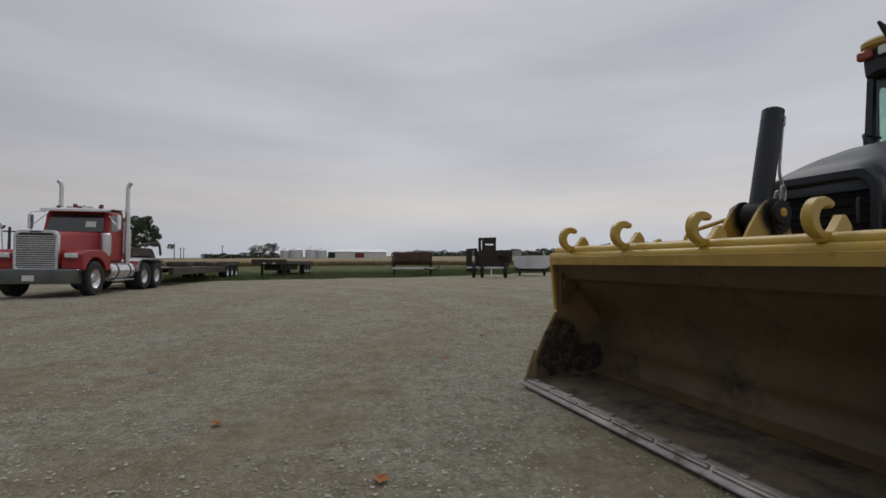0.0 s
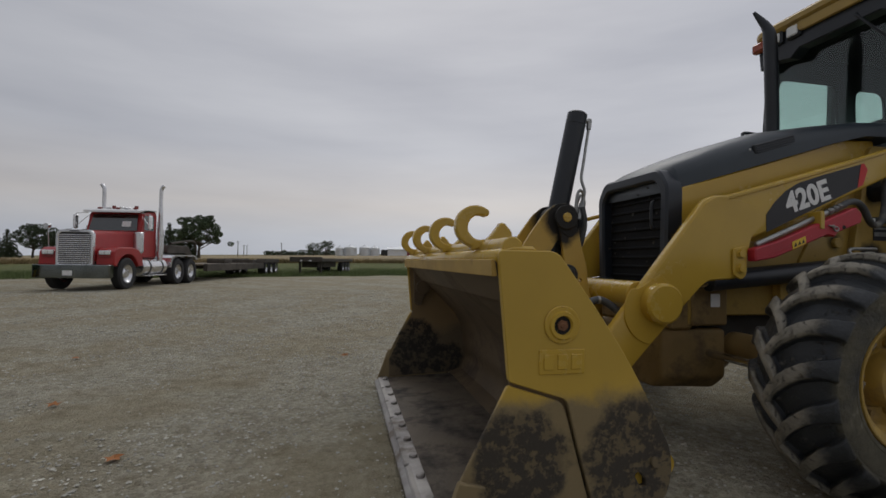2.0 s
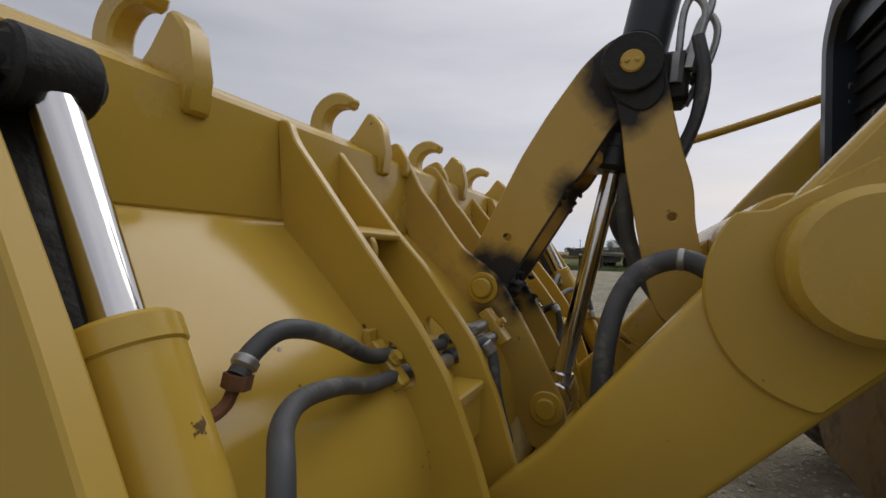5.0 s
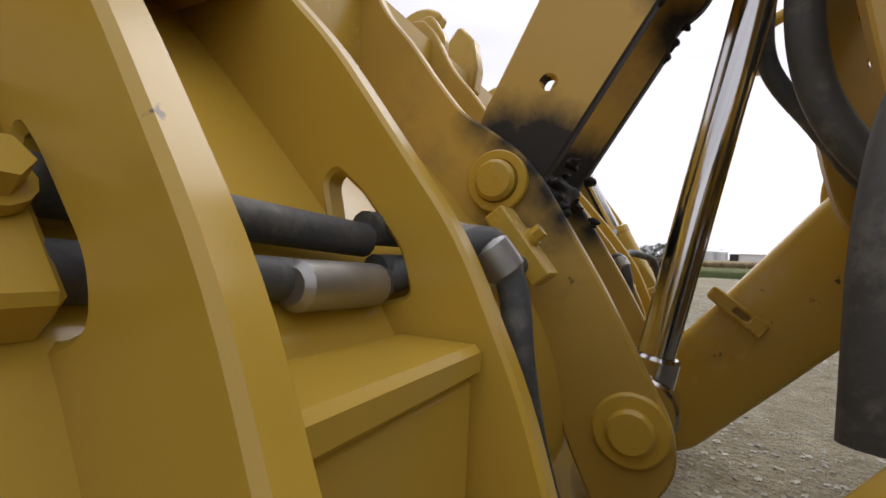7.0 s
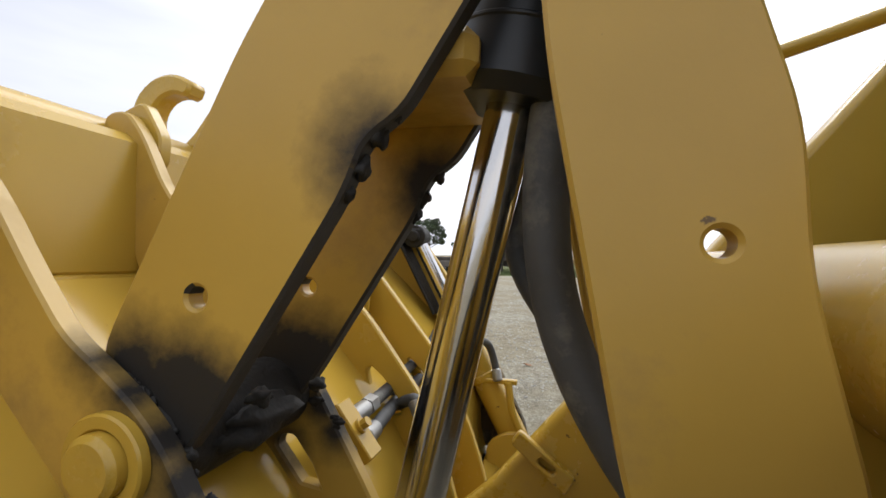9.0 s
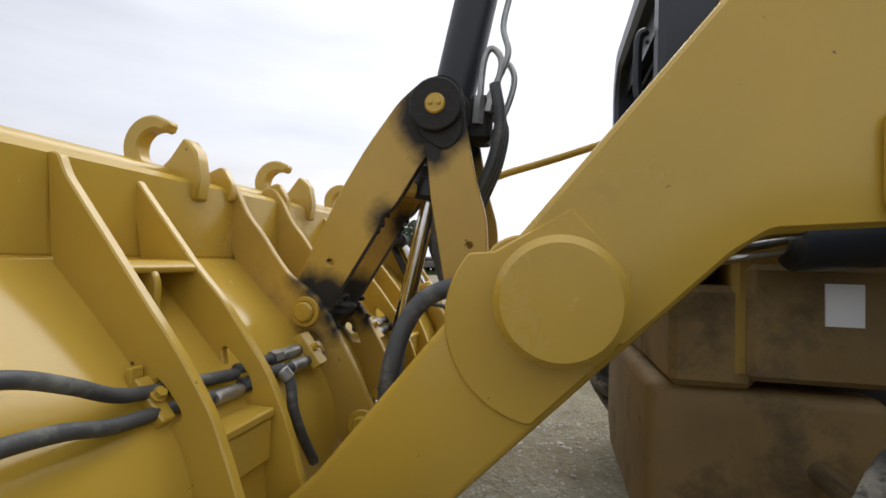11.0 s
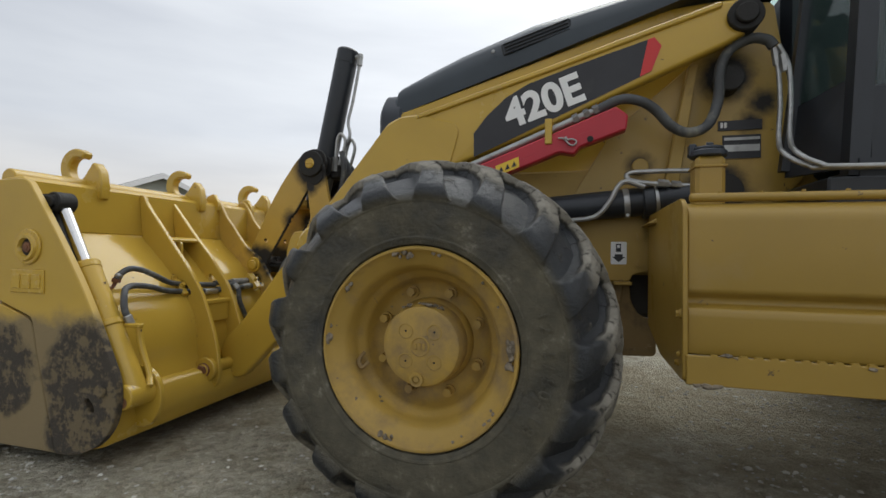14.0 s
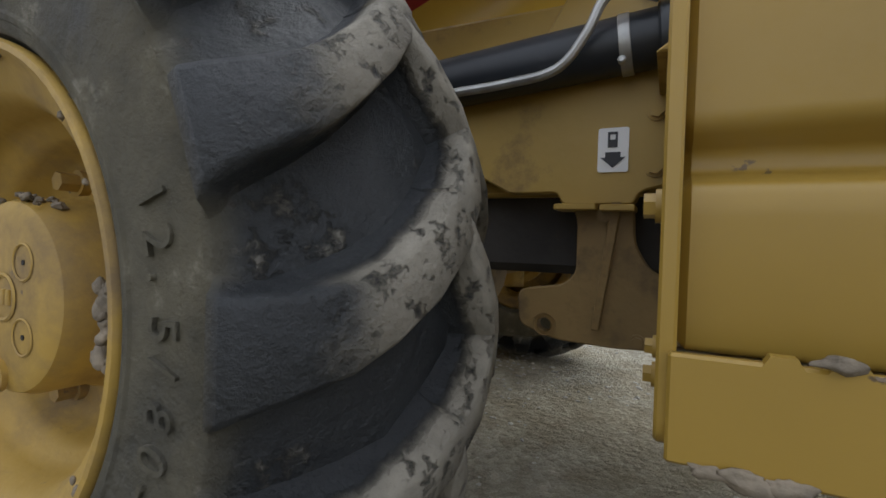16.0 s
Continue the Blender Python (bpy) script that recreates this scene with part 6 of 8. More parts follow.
# -- fuel tank and step --
TANK = rounded([(-1.0, 0.50), (-1.005, 0.60), (-1.0, 0.615), (-0.975, 0.625), (-0.975, 0.64), (-1.0, 0.655), (-1.0, 0.85), (-0.96, 0.878), (-0.42, 0.878), (-0.42, 0.50)], [0.006, 0.01, 0.008, 0.006, 0.006, 0.01, 0.03, 0.02, 0.01, 0.01])
tank = part("fuel_tank", plate([(y, z) for y, z in TANK], 0.655, 1.75, axis="x", bev=0.006), TANKYEL, loader, "folded yellow steel fuel tank with step")
part("step_guard", join(plate([(-1.035, 0.435), (-1.035, 0.505), (-1.025, 0.505), (-1.025, 0.445), (-0.70, 0.445), (-0.70, 0.435)], 0.65, 1.75, axis="x", bev=0.002),
                        *[plate([(0.70 + 0.031 * k, 0.503), (0.704 + 0.031 * k, 0.510), (0.717 + 0.031 * k, 0.510), (0.721 + 0.031 * k, 0.503)], -1.035, -1.026, bev=0) for k in range(33)]), TANKYEL, tank, "serrated tread step edge")
part("end_flange", plate(rounded([(-1.03, 0.44), (-1.012, 0.87), (-0.98, 0.888), (-0.44, 0.888), (-0.44, 0.50), (-0.70, 0.44)], 0.02), 0.643, 0.655, axis="x", bev=0.002), TANKYEL, tank)
for y, z, r in ((-1.0, 0.60, 0.009), (-0.995, 0.50, 0.006), (-0.975, 0.475, 0.007)):
    part("tank_bolt", hexbolt((0.643, y, z), (-1, 0, 0), r, r * 1.3), TANKYEL, tank)
part("top_lip", join(cyl((0.67, -0.955, 0.892), (1.75, -0.955, 0.892), 0.0115, 12), *[cyl((0.74 + 0.09 * k, -0.955, 0.903), (0.74 + 0.09 * k, -0.955, 0.908), 0.005, 8, 0) for k in range(11)]), TANKYEL, tank, "rolled top lip with rivets")
part("filler_neck", join(box(0.720, 0.798, -0.79, -0.712, 0.87, 1.032, 0.010), box(0.716, 0.802, -0.794, -0.708, 0.998, 1.006, 0.002)), TANKYEL, tank, "square yellow filler neck")
part("filler_cap", join(cyl((0.760, -0.75, 1.032), (0.760, -0.75, 1.052), 0.050, 28, 0.004), cyl((0.760, -0.75, 1.052), (0.760, -0.75, 1.062), 0.043, 28, 0.003), box(0.755, 0.775, -0.754, -0.746, 1.06, 1.078, 0.003), box(0.708, 0.728, -0.765, -0.735, 1.035, 1.072, 0.003)), BLACKPLASTIC, tank, "dark filler cap")
part("platform", box(1.08, 1.75, -0.70, -0.42, 0.89, 0.975, 0.006), BLACKPAINT, loader, "black cab floor edge")
for k, (mx, mz, mr) in enumerate(((0.695, 0.434, 0.011), (0.715, 0.435, 0.009), (0.735, 0.510, 0.008), (0.675, 0.435, 0.007), (1.02, 0.50, 0.006))):
    part("mud_lump", clod((mx, -1.036, mz), mr, k, (1.4, 0.5, 0.6)), DRYMUD, tank, angle=180)

# -- cab --
cab = group("cab", loader, "black-framed cab with green-tinted glass and yellow roof")
CX0, CX1, CW, CZ0, CZ1 = 1.16, 2.55, 0.66, 0.98, 2.70
def pillar(a, b, w=0.035, name="pillar"):
    return part(name, tube([a, b], w, 4), BLACKPAINT, cab)
for s in (-1, 1):
    pillar((CX0, s * CW, CZ0), (CX0 + 0.10, s * (CW - 0.04), CZ1))
    pillar((CX0 - 0.10, s * 0.46, CZ0 + 0.05), (CX0 - 0.02, s * 0.46, 1.78), 0.022)
    pillar((1.86, s * (CW + 0.02), CZ0), (1.88, s * (CW - 0.03), CZ1), 0.03)
    pillar((CX1, s * CW, 1.3), (CX1 - 0.08, s * (CW - 0.05), CZ1))
    pillar((CX0, s * CW, CZ0 + 0.02), (CX1, s * CW, CZ0 + 0.02), 0.04, "sill")
    part("door_panel", box(CX0 + 0.03, 1.84, s * (CW - 0.012), s * (CW + 0.012), CZ0, 1.24, 0.006), BLACKPAINT, cab, "black lower door panel")
    part("side_glass", box(CX0 + 0.06, 1.85, s * (CW - 0.022), s * (CW - 0.014), 1.22, CZ1, 0), GLASS, cab, "green-tinted door glass").visible_shadow = False
    part("side_glass", box(1.89, CX1 - 0.04, s * (CW - 0.022), s * (CW - 0.014), 1.35, CZ1, 0), GLASS, cab).visible_shadow = False
    g = bmesh.new()
    q = [(CX0 - 0.075, s * 0.46, 1.235), (CX0 - 0.02, s * 0.46, 1.80), (CX0 + 0.045, s * (CW - 0.02), 1.80), (CX0 + 0.012, s * (CW - 0.01), 1.275)]
    g.faces.new([g.verts.new(p) for p in q])
    ex = bmesh.ops.extrude_face_region(g, geom=g.faces[:])
    bmesh.ops.translate(g, verts=[v for v in ex["geom"] if isinstance(v, bmesh.types.BMVert)], vec=(0.006, 0, 0))
    lo = bmesh.new()
    lo.faces.new([lo.verts.new(c) for c in ((CX0 - 0.10, s * 0.46, CZ0 + 0.03), (CX0 - 0.075, s * 0.46, 1.24), (CX0 + 0.012, s * (CW - 0.01), 1.28), (CX0, s * CW, CZ0 + 0.03))])
    ex = bmesh.ops.extrude_face_region(lo, geom=lo.faces[:])
    bmesh.ops.translate(lo, verts=[v for v in ex["geom"] if isinstance(v, bmesh.types.BMVert)], vec=(0.02, 0, 0))
    part("corner_panel", lo, BLACKPAINT, cab, "black panel under the corner pane")
    part("corner_glass", g, GLASS, cab, "narrow green-tinted corner pane").visible_shadow = False
wf = plate([(-0.60, 1.80), (-0.57, CZ1), (0.57, CZ1), (0.60, 1.80)], 0.0, 0.006, axis="x", bev=0)
moved(wf, Matrix.Translation((CX0 + 0.06, 0, 0)))
part("windscreen", wf, GLASS, cab, "green-tinted windscreen").visible_shadow = False
part("rear_glass", box(CX1 - 0.05, CX1 - 0.044, -0.56, 0.56, 1.35, CZ1, 0), GLASS, cab).visible_shadow = False
part("front_header", plate(rounded([(-0.60, 2.50), (-0.62, 2.735), (0.62, 2.735), (0.60, 2.50), (0.50, 2.535), (0.34, 2.50), (0.27, 2.555), (-0.27, 2.555), (-0.34, 2.50), (-0.50, 2.535)], 0.012), CX0 - 0.045, CX0 + 0.06, axis="x", bev=0.006), BLACKPAINT, cab, "black header over the windscreen")
for s in (-1, 1):
    frame_pts = [(CX0 + 0.08, 1.22), (CX0 + 0.11, 2.69), (CX1 - 0.08, 2.69), (CX1 - 0.03, 1.22)]
    part("side_frame", plate(frame_pts, s * (CW - 0.055), s * (CW - 0.03), holes=[rounded([(CX0 + 0.13, 1.26), (CX0 + 0.15, 2.46), (1.90, 2.46), (1.90, 1.26)], 0.09), rounded([(2.09, 1.32), (2.09, 2.44), (CX1 - 0.15, 2.44), (CX1 - 0.11, 1.32)], 0.09)], bev=0.004), BLACKPAINT, cab, "black inner frame round the side windows")
part("rear_frame", plate([(-0.60, 1.3), (-0.57, 2.69), (0.57, 2.69), (0.60, 1.3)], CX1 - 0.085, CX1 - 0.06, holes=[rounded([(-0.50, 1.4), (-0.48, 2.46), (0.48, 2.46), (0.50, 1.4)], 0.1)], axis="x", bev=0.004), BLACKPAINT, cab)
part("dash", box(CX0 - 0.02, CX0 + 0.22, -0.22, 0.22, 1.3, 1.78, 0.03), BLACKPAINT, cab)
roof = part("roof", plate(rounded([(1.08, -0.655), (1.08, 0.655), (2.66, 0.655), (2.66, -0.655)], 0.12), 2.725, 2.82, axis="z", bev=0.03), YELLOW_OLD, cab, "dull yellow moulded cab roof")
part("brow", plate(rounded([(-0.24, 2.66), (-0.31, 2.735), (0.31, 2.735), (0.24, 2.66)], 0.015), 1.085, 1.112, axis="x", bev=0.006), YELLOW_OLD, roof, "yellow brow between the lamp pairs")
for y in (-0.445, -0.30, 0.30, 0.445):
    lamp = part("work_light", box(1.088, 1.118, y - 0.058, y + 0.058, 2.635, 2.735, 0.012), BLACKPAINT, roof)
    part("lamp_lens", box(1.080, 1.092, y - 0.043, y + 0.043, 2.65, 2.722, 0.008), WHITE, lamp, "square white work light lens")
for s in (-1, 1):
    part("marker_light", box(1.07, 1.13, s * 0.53, s * 0.645, 2.645, 2.725, 0.016), AMBERRED, roof, "orange-red corner marker lamp")
part("exhaust", tube(smooth_path([(0.86, 0.26, 1.78), (0.855, 0.255, 2.05), (0.845, 0.25, 2.35), (0.835, 0.25, 2.58), (0.818, 0.26, 2.66), (0.785, 0.285, 2.73), (0.755, 0.305, 2.785)], 8), [0.045] * 24 + [0.044 - 0.0014 * i for i in range(25)], 20), BLACKPAINT, loader, "matt black curved exhaust stack")
part("grab_rail", tube(smooth_path([(0.78, 0.42, 1.80), (0.77, 0.42, 1.90), (0.80, 0.44, 1.94), (0.95, 0.46, 1.945), (1.05, 0.47, 1.95)], 6), 0.012, 10), BLACKPAINT, loader)
part("steering_wheel", moved(join(lathe([(0.185, -0.014), (0.20, 0.0), (0.185, 0.014), (0.17, 0.0), (0.185, -0.014)], 32), box(-0.17, 0.17, -0.008, 0.008, -0.02, 0.02, 0.004)), Matrix.Translation((1.55, 0.0, 1.95)) @ Euler((0, radians(-25), 0)).to_matrix().to_4x4() @ Euler((radians(90), 0, 0)).to_matrix().to_4x4()), BLACKPAINT, cab)
part("steering_column", cyl((1.38, 0, 1.55), (1.54, 0, 1.94), 0.05, 16), BLACKPAINT, cab)
part("seat", join(box(1.85, 2.3, -0.25, 0.25, 1.45, 1.60, 0.05, 3), box(2.2, 2.35, -0.25, 0.25, 1.55, 2.15, 0.05, 3), box(2.23, 2.33, -0.13, 0.13, 2.12, 2.32, 0.04, 3)), BLACKPAINT, cab, "black operator seat")
for s in (-1, 1):
    part("side_console", box(1.80, 2.35, s * 0.34, s * 0.60, 1.0, 1.48, 0.04), BLACKPAINT, cab)
part("front_console", box(CX0 + 0.03, CX0 + 0.26, -0.45, 0.45, 1.0, 1.24, 0.03), BLACKPAINT, cab)
part("seat_base", box(1.85, 2.3, -0.22, 0.22, 1.0, 1.46, 0.03), BLACKPAINT, cab)
part("ceiling_lining", box(CX0 + 0.1, CX1 - 0.06, -0.58, 0.58, 2.64, 2.69, 0.01), SLAT, cab)
part("wiper", tube([(CX0 - 0.05, -0.12, 2.60), (CX0 + 0.03, -0.34, 2.28)], [0.011, 0.006], 6), BLACKPAINT, cab)
part("cab_floor", box(CX0, CX1, -0.62, 0.62, 0.96, 1.0, 0), BLACKPAINT, cab)
for z0, z1, x0 in ((1.35, 1.46, 1.328), (1.487, 1.56, 1.342)):
    part("door_notice", box(x0, 1.50, -0.6500, -0.6475, z0, z1, 0), WHITE, cab, "white paper notice on the door glass")

# ---- beyond the machine ----
TRUCKRED = make_mat("faded_red_truck_paint", (0.33, 0.014, 0.014), 0.4, vary=0.12, scale=2, bump=0.03, dirt=(0.25, 0.04, 0.035), dirt_amount=0.2)
SILVER = make_mat("polished_aluminium", (0.66, 0.66, 0.67), 0.25, metal=0.9, vary=0.1, scale=3, bump=0.04)
# chrome darkened in its colour to carry the dark ground's reflection
DARKCHROME = make_mat("dark_reflecting_chrome", (0.17, 0.185, 0.18), 0.12, metal=1.0, vary=0.2, scale=3, bump=0.03)
TRUCKBLACK = make_mat("dull_black_steel", (0.02, 0.02, 0.021), 0.6, vary=0.3, scale=4, bump=0.1)
TRAILERWOOD = make_mat("weathered_deck_timber", (0.20, 0.16, 0.11), 0.85, vary=0.3, scale=3, bump=0.4, bump_scale=30)
TRAILERSTEEL = make_mat("muddy_dark_trailer_steel", (0.060, 0.050, 0.040), 0.75, vary=0.4, scale=2.2, bump=0.25, dirt=(0.13, 0.105, 0.075), dirt_amount=0.4, dirt_scale=1.5)
RUST = make_mat("rusted_implement_steel", (0.085, 0.048, 0.035), 0.85, vary=0.35, scale=3, bump=0.3)
DARKRUST = make_mat("soot_dark_machine_steel", (0.035, 0.026, 0.023), 0.85, vary=0.35, scale=3, bump=0.3)
SIDING = make_mat("grey_green_vinyl_siding", (0.33, 0.345, 0.30), 0.6, vary=0.06, scale=1.5, bump=0.05)
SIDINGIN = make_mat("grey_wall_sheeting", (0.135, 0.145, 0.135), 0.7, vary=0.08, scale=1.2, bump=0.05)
TRIMWHITE = make_mat("white_trim_paint", (0.72, 0.72, 0.72), 0.5, vary=0.05, scale=2, bump=0.03)
SHINGLE = make_mat("charcoal_shingles", (0.05, 0.05, 0.055), 0.9, vary=0.3, scale=6, bump=0.6, bump_scale=25)
GREENPAINT = make_mat("green_utility_paint", (0.03, 0.12, 0.035), 0.4, vary=0.15, scale=4, bump=0.05)
WHEELYEL = make_mat("yellow_wheel_paint", (0.62, 0.45, 0.03), 0.4, vary=0.08, bump=0.03)
FARTYRE = make_mat("dark_tyre_rubber", (0.022, 0.022, 0.023), 0.8, vary=0.3, scale=6, bump=0.2)
GALV = make_mat("galvanised_silo_steel", (0.66, 0.68, 0.70), 0.5, metal=0.25, vary=0.1, scale=0.4, bump=0.1, bump_scale=3)
BARNWHITE = make_mat("white_barn_sheeting", (0.76, 0.77, 0.78), 0.6, vary=0.06, scale=0.2, bump=0.05)
BARNRED = make_mat("red_barn_door", (0.22, 0.045, 0.04), 0.7, vary=0.15, scale=0.5, bump=0.05)
BARK = make_mat("grey_brown_bark", (0.075, 0.06, 0.045), 0.95, vary=0.3, scale=6, bump=0.8, bump_scale=20)
LEAF = make_mat("dark_green_leaves", (0.046, 0.066, 0.032), 0.8, vary=0.4, scale=0.6, bump=0.0)
LEAF2 = make_mat("mid_green_leaves", (0.060, 0.088, 0.040), 0.8, vary=0.4, scale=0.6, bump=0.0)
CROP = make_mat("ripening_crop", (0.27, 0.20, 0.095), 0.95, vary=0.35, scale=0.35, bump=0.5, bump_scale=4, fine=(0.14, 0.125, 0.05, 0.7))
GRASS = make_mat("lot_edge_grass", (0.105, 0.14, 0.045), 0.9, vary=0.45, scale=1.4, bump=0.0)
STONE = make_mat("crushed_limestone", (0.47, 0.45, 0.39), 0.9, vary=0.45, scale=7.0, bump=0.5, bump_scale=150)
LEAFORANGE = make_mat("fallen_orange_leaf", (0.34, 0.13, 0.035), 0.85, vary=0.2, bump=0.1)


def far_wheel(name, parent, x, y, r, w, rim_mat, rim_r, rim_label=""):
    g = group(name, parent)
    g.location = (x, y, r)
    t = lathe([(rim_r, -w / 2 * 0.8), (rim_r + 0.02, -w / 2), (r * 0.9, -w / 2), (r, -w / 2 * 0.7), (r, w / 2 * 0.7), (r * 0.9, w / 2), (rim_r + 0.02, w / 2), (rim_r, w / 2 * 0.8)], 32)
    moved(t, Euler((0, 0, math.pi / 2)).to_matrix().to_4x4())
    part("tyre", t, FARTYRE, g)
    rm = lathe([(rim_r, -w / 2 * 0.85), (rim_r * 0.9, -w / 2 * 0.6), (rim_r * 0.6, -w / 2 * 0.25), (rim_r * 0.45, -w / 2 * 0.7), (0.0, -w / 2 * 0.75)], 28)
    rm2 = lathe([(rim_r, w / 2 * 0.85), (rim_r * 0.9, w / 2 * 0.6), (rim_r * 0.6, w / 2 * 0.25), (rim_r * 0.45, w / 2 * 0.7), (0.0, w / 2 * 0.75)], 28)
    part("rim", moved(join(rm, rm2), Euler((0, 0, math.pi / 2)).to_matrix().to_4x4()), rim_mat, g, rim_label)
    return g


# -- road tractor --
tr = thing("road_tractor", "red conventional truck tractor with chrome grille and twin stacks", "truck")
part("bumper", plate(rounded([(-1.03, -0.92), (-1.03, -0.70), (1.03, -0.70), (1.03, -0.92), (0.75, -1.0), (-0.75, -1.0)], 0.05), 0.36, 0.74, axis="z", bev=0.02), DARKCHROME, tr, "wide chrome bumper")
part("number_plate", box(-0.16, 0.10, -1.012, -1.004, 0.44, 0.58, 0), WHITE, tr, "pale number plate")
grl = part("grille", plate(rounded([(-0.44, 0.74), (-0.44, 1.60), (-0.36, 1.68), (0.36, 1.68), (0.44, 1.60), (0.44, 0.74)], 0.05), -0.74, -0.70, bev=0.01), TRUCKBLACK, tr)
part("grille_frame", plate(rounded([(-0.50, 0.70), (-0.50, 1.64), (-0.40, 1.74), (0.40, 1.74), (0.50, 1.64), (0.50, 0.70)], 0.06), -0.80, -0.68,
                           holes=[rounded([(-0.43, 0.76), (-0.43, 1.60), (-0.36, 1.66), (0.36, 1.66), (0.43, 1.60), (0.43, 0.76)], 0.05)], bev=0.015), SILVER, grl, "bright chrome grille shell")
for k in range(15):
    part("grille_bar", box(-0.43, 0.43, -0.775, -0.742, 0.780 + 0.057 * k, 0.812 + 0.057 * k, 0.006), SILVER, grl)
part("grille_badge", plate(rounded([(-0.13, 1.685), (-0.13, 1.715), (0.13, 1.715), (0.13, 1.685)], 0.012), -0.808, -0.798, bev=0), TRUCKBLACK, grl)
hs = []
for y, w, z0, z1 in ((-0.70, 0.50, 0.85, 1.70), (-0.2, 0.54, 0.85, 1.74), (0.45, 0.62, 0.95, 1.78), (1.0, 0.74, 0.95, 1.82)):
    hs.append([(-w, y, z0), (-w, y, z1 - 0.14), (-w + 0.06, y, z1 - 0.04), (-w + 0.2, y, z1), (w - 0.2, y, z1), (w - 0.06, y, z1 - 0.04), (w, y, z1 - 0.14), (w, y, z0)])
loft(hs, TRUCKRED, tr, "hood", "glossy red sloping hood")
for s in (-1, 1):
    fpts = [(-0.70, 0.74), (-0.66, 1.12), (-0.5, 1.24), (0.25, 1.27), (0.60, 1.20), (0.80, 0.95), (0.85, 0.70)] + circle_pts(0.02, 0.46, 0.60, 12, 22, 158)
    fen = part("fender", plate([(y, z) for y, z in fpts], s * 0.52, s * 1.02, axis="x", bev=0.02), TRUCKRED, tr, "red wheel fender")
    part("headlight", box(s * 0.60, s * 0.92, -0.73, -0.66, 1.02, 1.16, 0.02), SILVER, tr, "twin headlamp in a chrome frame")
    for k in range(2):
        part("lamp", box(s * (0.62 + 0.15 * k), s * (0.75 + 0.15 * k), -0.74, -0.72, 1.04, 1.14, 0.01), WHITE, fen)
    part("marker_lamp", box(s * 0.62, s * 0.90, -0.72, -0.68, 0.955, 0.985, 0.005), BARNRED, fen)
    far_wheel("front_wheel", tr, s * 0.90, 0.0, 0.475, 0.27, SILVER, 0.27)
    for y in (3.22, 4.28):
        far_wheel("drive_wheel", tr, s * 0.80, y, 0.475, 0.50, SILVER, 0.27)
    part("exhaust_pipe", tube(smooth_path([(s * 0.93, 2.05, 0.75), (s * 0.93, 2.05, 1.6), (s * 0.93, 2.05, 2.6), (s * 0.93, 2.05, 3.2), (s * 0.95, 2.05, 3.36), (s * 1.02, 2.05, 3.46)], 6), [0.075] * 13 + [0.06] * 18, 16), SILVER, tr, "tall chrome exhaust stack")
    part("stack_guard", tube([(s * 0.93, 2.05, 1.0), (s * 0.93, 2.05, 1.95)], 0.11, 16), SILVER, tr, "chrome heat shield")
    part("air_cleaner", cyl((s * 0.80, 0.95, 1.10), (s * 0.80, 0.95, 1.78), 0.15, 20, 0.04), SILVER, tr, "polished side air cleaner")
    tank_o = part("fuel_tank", cyl((s * 0.80, 0.88, 0.66), (s * 0.80, 2.35, 0.66), 0.27, 28, 0.05), SILVER, tr, "polished round fuel tank")
    for y in (1.2, 2.0):
        part("tank_strap", cyl((s * 0.80, y, 0.66), (s * 0.80, y + 0.06, 0.66), 0.28, 28, 0), TRUCKBLACK, tank_o)
    part("step", box(s * 0.60, s * 1.05, 0.98, 2.3, 0.36, 0.40, 0.01), SILVER, tr)
    part("rear_fender", plate(rounded([(2.55, 0.62), (2.62, 0.98), (2.95, 1.08), (4.5, 1.08), (4.80, 0.95), (4.80, 0.90), (4.45, 1.02), (2.98, 1.02), (2.70, 0.92), (2.65, 0.62)], 0.05), s * 0.50, s * 1.06, axis="x", bev=0.0), SILVER, tr, "bright quarter fender")
    part("mirror", box(s * 1.10, s * 1.17, 0.88, 1.08, 1.88, 2.32, 0.03), SILVER, tr, "tall chrome mirror")
    part("mirror_bracket", join(tube([(s * 0.80, 1.05, 2.40), (s * 1.13, 0.98, 2.36), (s * 1.13, 0.98, 1.86), (s * 0.80, 1.10, 1.75)], 0.014, 8), tube([(s * 1.13, 0.98, 1.95), (s * 0.82, 1.08, 2.3)], 0.01, 8)), SILVER, tr)
    part("door_window", box(s * 0.842, s * 0.852, 1.18, 1.78, 1.86, 2.34, 0), DARKGLASS, tr, "dark side window")
    part("grab_bar", tube([(s * 0.88, 1.95, 1.2), (s * 0.88, 1.95, 2.2)], 0.016, 8), SILVER, tr)
    part("frame_rail", box(s * 0.36, s * 0.44, 0.0, 4.9, 0.70, 0.95, 0.01), TRUCKBLACK, tr)
cabm = part("truck_cab", plate(rounded([(0.95, 0.95), (0.98, 1.80), (1.16, 2.40), (1.30, 2.50), (1.95, 2.52), (2.0, 2.40), (2.0, 0.95)], 0.05), -0.84, 0.84, axis="x", bev=0.05), TRUCKRED, tr, "red day cab")
wsx = plate([(-0.74, 0.0), (-0.68, 0.56), (0.68, 0.56), (0.74, 0.0)], -0.012, 0.0, bev=0)
moved(wsx, Matrix.Translation((0, 0.965, 1.82)) @ Euler((radians(-17), 0, 0)).to_matrix().to_4x4())
part("windscreen", wsx, DARKGLASS, cabm, "dark windscreen")
part("screen_notice", moved(box(0.25, 0.52, -0.016, -0.013, 0.14, 0.32, 0), Matrix.Translation((0, 0.965, 1.82)) @ Euler((radians(-17), 0, 0)).to_matrix().to_4x4()), WHITE, cabm, "small white notice in the windscreen")
